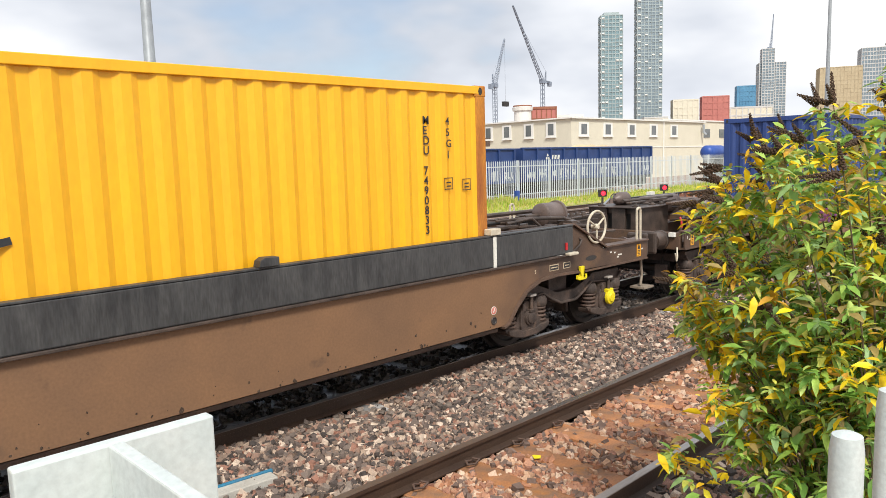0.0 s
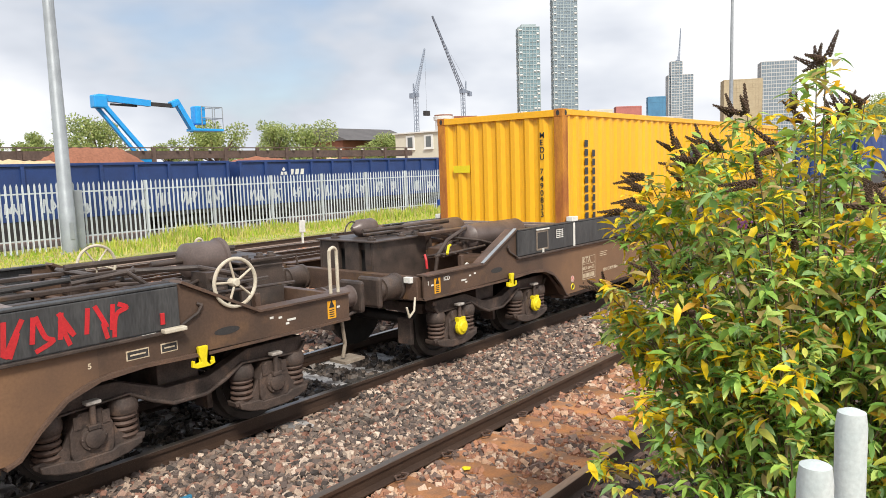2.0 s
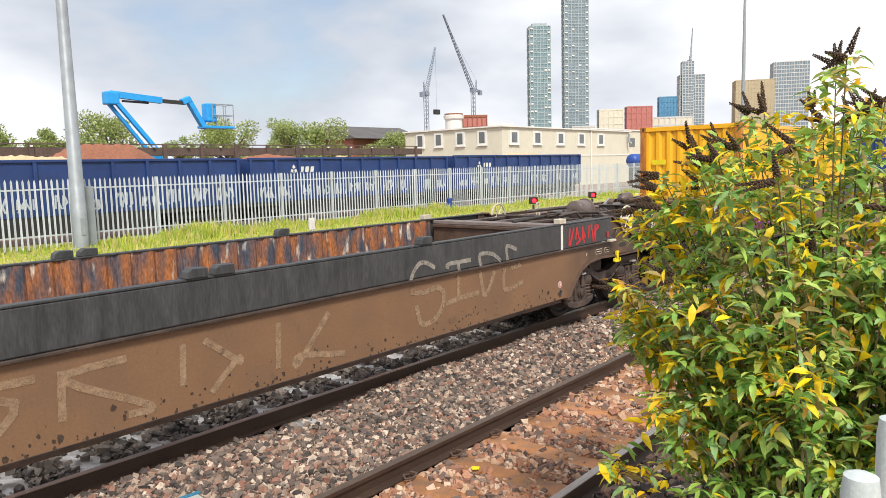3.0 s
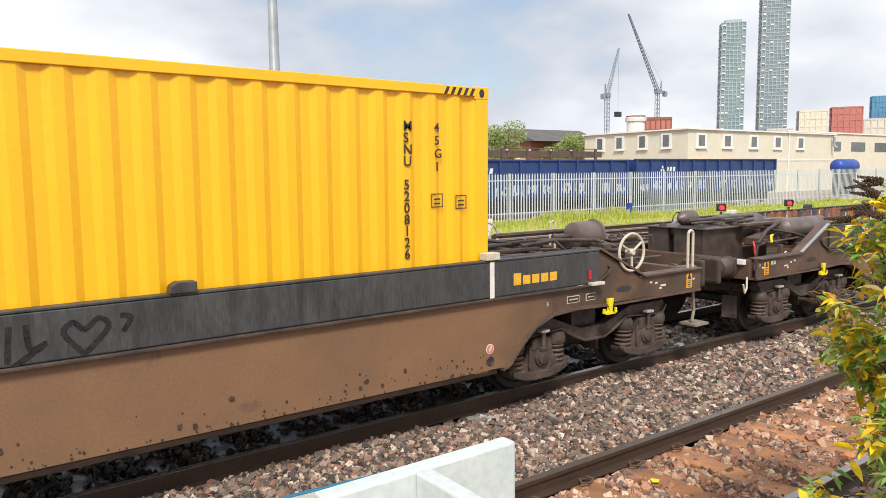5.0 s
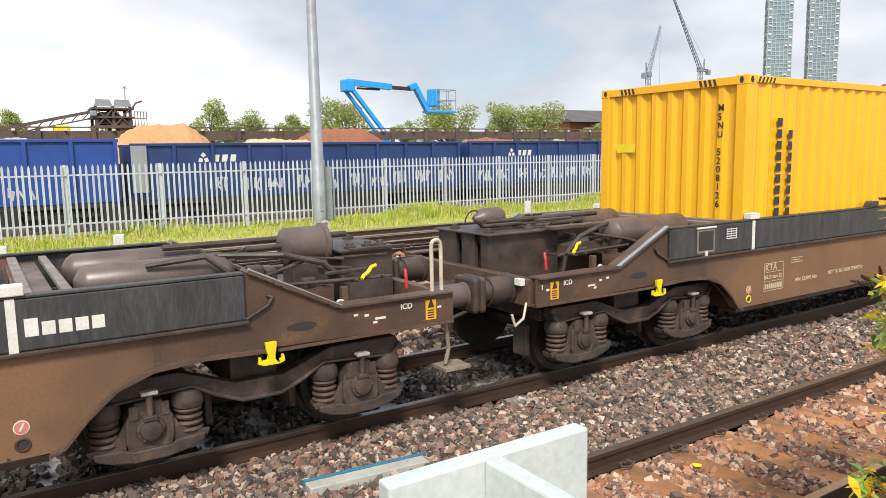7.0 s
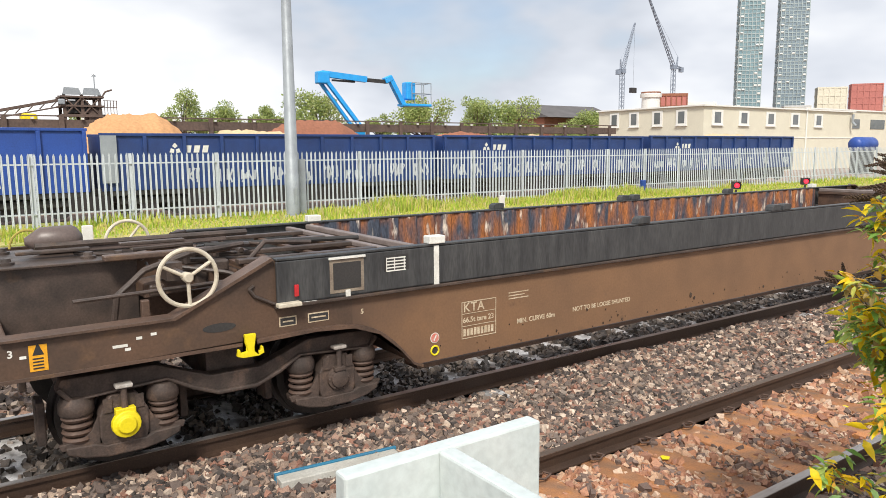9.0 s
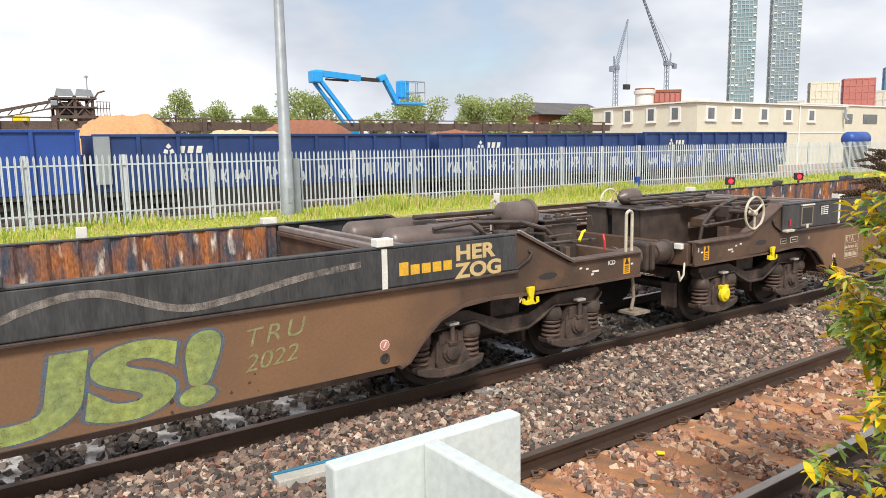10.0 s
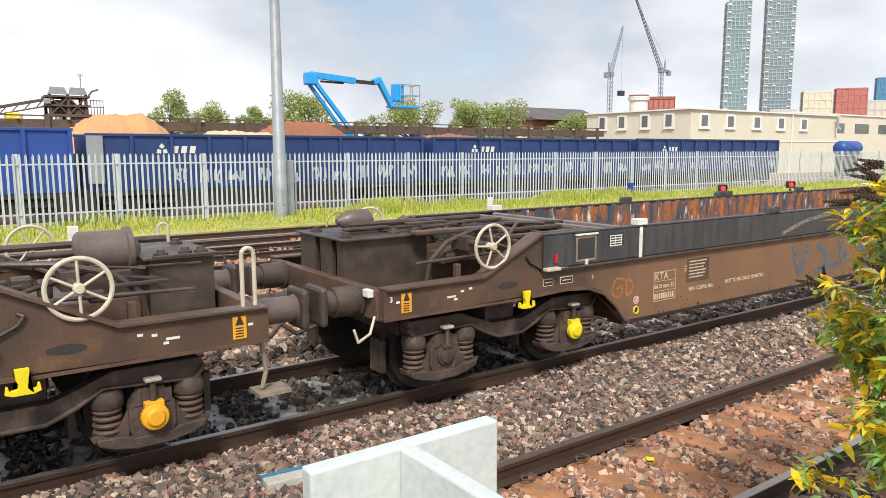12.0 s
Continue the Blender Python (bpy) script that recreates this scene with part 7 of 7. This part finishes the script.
def tower_crane(x, y, top, jib, tail, label):
    c = empty("tower_crane", pose(x, y, 0), label, "crane", "luffing cranes")
    bm = bmesh.new()
    lattice(bm, (0, 0, 0), (0, 0, top), 2.0, 2.0, 18, 0.22)
    part("mast", bm, "crane", c)
    bm = bmesh.new()
    lattice(bm, (0, 0, top + 1.5), jib, 1.8, 0.6, 22, 0.22)
    part("jib", bm, "crane", c)
    bm = bmesh.new()
    box(bm, -1.6, 1.6, -1.6, 1.6, top, top + 2.6)
    part("cab", bm, "crane", c, bevel=0.1)
    bm = bmesh.new()
    lattice(bm, (0, 0, top + 1.5), tail, 1.5, 1.2, 5, 0.2)
    lattice(bm, (tail[0] * 0.4, 0, top + 1.5), (tail[0] * 0.5, 0, top + 8), 0.8, 0.4, 4, 0.15)
    tube(bm, (tail[0] * 0.5, 0, top + 8), ((jib[0]) * 0.8, jib[1] * 0.8, top + (jib[2] - top) * 0.8), 0.08, 4)
    box(bm, tail[0] - 1.3, tail[0] + 1.3, -1, 1, tail[2] - 2.5, tail[2] + 0.5)
    part("counter_jib", bm, "crane", c)
    return c


ca = tower_crane(339.6, 300, 46.0, (9.9, 0, 76.0), (-3.5, 0, 47.5), "slender grey luffing tower crane")
bm = bmesh.new()
tube(bm, (9.9, 0, 76), (9.9, 0, 38), 0.06, 4)
box(bm, 7.6, 12.0, -1, 1, 35.0, 38.0)
part("hanging_load", bm, "under", ca, "dark load on the hook")
tower_crane(387.0, 300, 51.0, (-29.0, 0, 97.0), (7.5, 0, 52.0), "grey luffing tower crane with raised jib")
tower_crane(1012.0, 400, 138.0, (6.0, 0, 185.0), (-8.0, 0, 140.0), "distant crane on the stepped tower")

# ---- shrub beside the track ----
shrub = empty("buddleia_shrub", pose(4.15, 1.30, -0.25), "tall buddleia shrub with yellowing leaves and dry seed heads", "shrub")
LEFT = Vector((-0.21, 0.98, 0))
AWAY = Vector((0.98, 0.21, 0))


def shrub_top(u):
    """Height of the outline across the shrub, u from -1 (right) to 1 (left)."""
    pts = ((-1.3, 2.0), (-0.5, 2.35), (-0.31, 2.44), (-0.25, 2.6), (-0.2, 2.88), (-0.08, 2.97), (0.05, 2.99), (0.1, 2.80), (0.15, 2.68), (0.27, 2.66), (0.4, 2.78), (0.5, 2.62), (0.65, 2.58), (0.75, 2.52), (0.94, 2.38), (1.05, 2.2), (1.18, 1.85), (1.25, 1.6), (1.3, 1.2))
    for (a, b), (c, d) in zip(pts, pts[1:]):
        if a <= u <= c:
            return b + (d - b) * (u - a) / (c - a)
    return 1.2


sr = random.Random(12)
seed_spots, tips = [], []
for k in range(105):
    u = -1.3 + 2.54 * (k + sr.random()) / 105
    v = sr.uniform(-0.75, 0.75) * math.sqrt(max(0.1, 1 - (u / 1.4) ** 2))
    hgt = shrub_top(u) * (1 - 0.10 * abs(v)) * (sr.uniform(0.90, 1.0) if k % 2 == 0 else sr.uniform(0.35, 0.85)) + 0.25
    base = LEFT * u * 0.22 + AWAY * v * 0.25
    tip = LEFT * u * (0.98 if u < 0.3 else 0.98 - 0.09 * (u - 0.3)) + AWAY * v + Vector((0, 0, hgt))
    mid = base.lerp(tip, 0.55) + Vector((0, 0, 0.18)) - LEFT * u * 0.12
    pts = [base, base.lerp(mid, 0.6), mid, mid.lerp(tip, 0.55) + Vector((0, 0, 0.05)), tip]
    pts = [Vector(p) for p in smooth_path([tuple(p) for p in pts], 3)]
    stem_bm = bmesh.new()
    for i, (a, b) in enumerate(zip(pts, pts[1:])):
        tube(stem_bm, a, b, 0.0055 * (1 - i / len(pts)) + 0.002, 5, caps=False)
    part("stem", stem_bm, "twig", shrub)
    tips.append(pts)
    if hgt > 1.9 and u > -0.5:
        seed_spots.append((pts[-1], (pts[-1] - pts[-2]).normalized()))


def shrub_leaves(name, n, size, mat, seed, low, high, outer, lean_left=1.0, bunch=7):
    r = np.random.RandomState(seed)
    pos, ax = [], []
    for _ in range(n):
        pts = tips[min(len(tips) - 1, int(len(tips) * r.rand() ** lean_left))]
        f = low + (high - low) * r.rand() ** outer
        q = f * (len(pts) - 1)
        i = min(int(q), len(pts) - 2)
        p = pts[i].lerp(pts[i + 1], q - i)
        spread = 0.05 + 0.16 * (1 - f)
        pos.append((p.x + r.normal() * spread, p.y + r.normal() * spread, p.z + r.normal() * spread))
    pos = np.array(pos)
    # leaves sit in small whorls: several share one point of the twig and spread from it
    pos = pos[np.repeat(np.arange(0, n, bunch), bunch)[:n]] + r.normal(size=(n, 3)) * 0.012
    ax = r.normal(size=(n, 3)) * np.array([1, 1, 0.5]) + np.array([-0.25, 0.1, -0.15])
    ax /= np.linalg.norm(ax, axis=1)[:, None]
    sd = np.cross(ax, np.array([0, 0, 1.0]) + r.normal(size=(n, 3)) * 0.35)
    sd /= np.linalg.norm(sd, axis=1)[:, None]
    nn = np.cross(sd, ax)
    nn *= np.sign(nn[:, 2:3] + 1e-6)
    s = (size * (0.55 + 0.8 * r.rand(n)))[:, None]
    w = 0.18
    droop = np.array([0, 0, -0.12]) * s
    rows = [pos, pos + ax * s * 0.35 + sd * s * w + nn * s * 0.06, pos + ax * s * 0.35, pos + ax * s * 0.35 - sd * s * w + nn * s * 0.06,
            pos + ax * s * 0.7 + sd * s * w * 0.75 + nn * s * 0.04 + droop * 0.4, pos + ax * s * 0.7 + droop * 0.5, pos + ax * s * 0.7 - sd * s * w * 0.75 + nn * s * 0.04 + droop * 0.4, pos + ax * s + droop * 1.4]
    pts = np.stack(rows, 1).reshape(-1, 3)
    tri = [(0, 2, 1), (0, 3, 2), (1, 2, 5, 4), (2, 3, 6, 5), (4, 5, 7), (5, 6, 7)]
    faces = []
    for i in range(n):
        b = 8 * i
        faces += [tuple(b + q for q in f) for f in tri]
    me = bpy.data.meshes.new(name)
    me.from_pydata(pts.tolist(), [], faces)
    me.materials.append(M[mat])
    me.shade_smooth()
    ob = new(name, me)
    ob.parent = shrub
    return tagged(ob, kind="stuff")


tagged(shrub_leaves("green_foliage", 21000, 0.086, "leaf", 1, 0.14, 0.97, 0.75, 1.0, 6), "narrow green leaves")
tagged(shrub_leaves("yellow_foliage", 2700, 0.080, "leaf_yellow", 2, 0.55, 0.99, 0.5, 0.45, 4), "small yellow and brown leaves")
# single large yellow leaves
leaf_bm = bmesh.new()
lv = [leaf_bm.verts.new(p) for p in ((0, 0, 0), (0.035, 0.020, 0.006), (0.035, 0, 0), (0.035, -0.020, 0.006), (0.075, 0.016, -0.002), (0.075, 0, -0.008), (0.075, -0.016, -0.002), (0.115, 0, -0.028))]
for f in ((0, 2, 1), (0, 3, 2), (1, 2, 5, 4), (2, 3, 6, 5), (4, 5, 7), (5, 6, 7)):
    leaf_bm.faces.new([lv[i] for i in f])
leaf_me = bpy.data.meshes.new("leaf")
leaf_bm.to_mesh(leaf_me)
leaf_bm.free()
leaf_me.materials.append(M["leaf_yellow"])
leaf_me.shade_smooth()
for k in range(300):
    pts = tips[int(len(tips) * sr.random() ** 0.75)]
    f = sr.uniform(0.4, 1.0)
    q = f * (len(pts) - 1)
    i = min(int(q), len(pts) - 2)
    p = pts[i].lerp(pts[i + 1], q - i) + Vector((sr.gauss(0, 0.07), sr.gauss(0, 0.07), sr.gauss(0, 0.07)))
    ob = new("leaf", leaf_me)
    ob.parent = shrub
    ob.matrix_basis = pose(*p, sr.uniform(-40, 40), sr.uniform(-10, 75), sr.uniform(0, 360)) @ Matrix.Scale(sr.uniform(0.85, 1.25), 4)
# dry seed heads
head_bm = bmesh.new()
hr = random.Random(3)
for k in range(46):
    f = k / 46
    a = k * 2.4
    rad = 0.012 * (1 - f * 0.7)
    c = Vector((math.cos(a) * rad, math.sin(a) * rad, 0.15 * f))
    bmesh.ops.create_icosphere(head_bm, subdivisions=1, radius=0.0085 * (1 - 0.5 * f), matrix=Matrix.Translation(c) @ Matrix.Rotation(hr.random() * 3, 4, "X"))
head_me = bpy.data.meshes.new("seed_head")
head_bm.to_mesh(head_me)
head_bm.free()
head_me.materials.append(M["seed"])
for p, d in seed_spots:
    for q in range(3 if sr.random() < 0.6 else 2):
        dd = (d + Vector((sr.gauss(0, 0.5), sr.gauss(0, 0.5) + 0.45, sr.gauss(-0.3, 0.45)))).normalized()
        ob = new("seed_head", head_me)
        ob.parent = shrub
        ob.matrix_basis = Matrix.Translation(p + dd * 0.02) @ dd.to_track_quat("Z", "Y").to_matrix().to_4x4() @ Matrix.Diagonal((1.0, 1.0, sr.uniform(0.6, 1.15), 1))
for x, y, z in ((-0.35, 0.25, 2.35), (-0.3, -0.05, 0.95), (-0.2, -0.75, 2.4)):
    bm = bmesh.new()
    for k in range(20):
        c = Vector((hr.gauss(0, 0.012), hr.gauss(0, 0.012), hr.gauss(0, 0.014)))
        bmesh.ops.create_icosphere(bm, subdivisions=1, radius=0.008, matrix=Matrix.Translation(Vector((x, y, z)) + c))
    part("blossom", bm, "lilac", shrub, "small lilac blossom")

# ---- steel post and tubes by the camera ----
ps = empty("fence_post", pose(0, 0, 0), "pale galvanised steel T-section post", "post")
bm = boxes((0.012, 0.112, 0.690, 0.699, -0.3, 2.281))
part("flange", bm, "near_steel", ps, bevel=0.0012)
part("web", boxes((0.055, 0.063, 0.500, 0.6898, -0.3, 2.281)), "near_steel", ps, bevel=0.0012)
for x, y, z in ((0.721, 0.544, 2.131), (0.869, 0.540, 2.142)):
    b = empty("tube_post", pose(x, y, -0.3), "pale galvanised tube post with closed top", "post", "tube posts")
    bm = bmesh.new()
    lathe(bm, (0, 0, 0), (0, 0, 1), [(0, 0.0165), (z + 0.28, 0.0165), (z + 0.297, 0.0145), (z + 0.30, 0.008)], 20)
    part("tube", bm, "near_steel", b, smooth=True)


def motions():
    """The train rolls past at an even pace; its wheelsets turn with it."""
    for w, cx in zip(wagons, CENTRES):
        walk(w, [(t, pose(cx + SPEED * t, TRACK_Y, 0)) for t in (0.0, 6.0, 12.0)])
        for bogie in [b for b in w.children if b.name.startswith("bogie")]:
            for ws in [q for q in bogie.children if q.name.startswith("wheelset")]:
                x = ws.matrix_basis.translation.x
                turn = math.degrees(SPEED / 0.43)
                walk(ws, [(k / 15, pose(x, 0, 0.43, 0, (turn * k / 15) % 360, 0)) for k in range(181)])
    for c, cx, z, lean in boxes_on_train:
        walk(c, [(t, pose(cx + SPEED * t, TRACK_Y, z, 0, lean, 0)) for t in (0.0, 6.0, 12.0)])


motions()
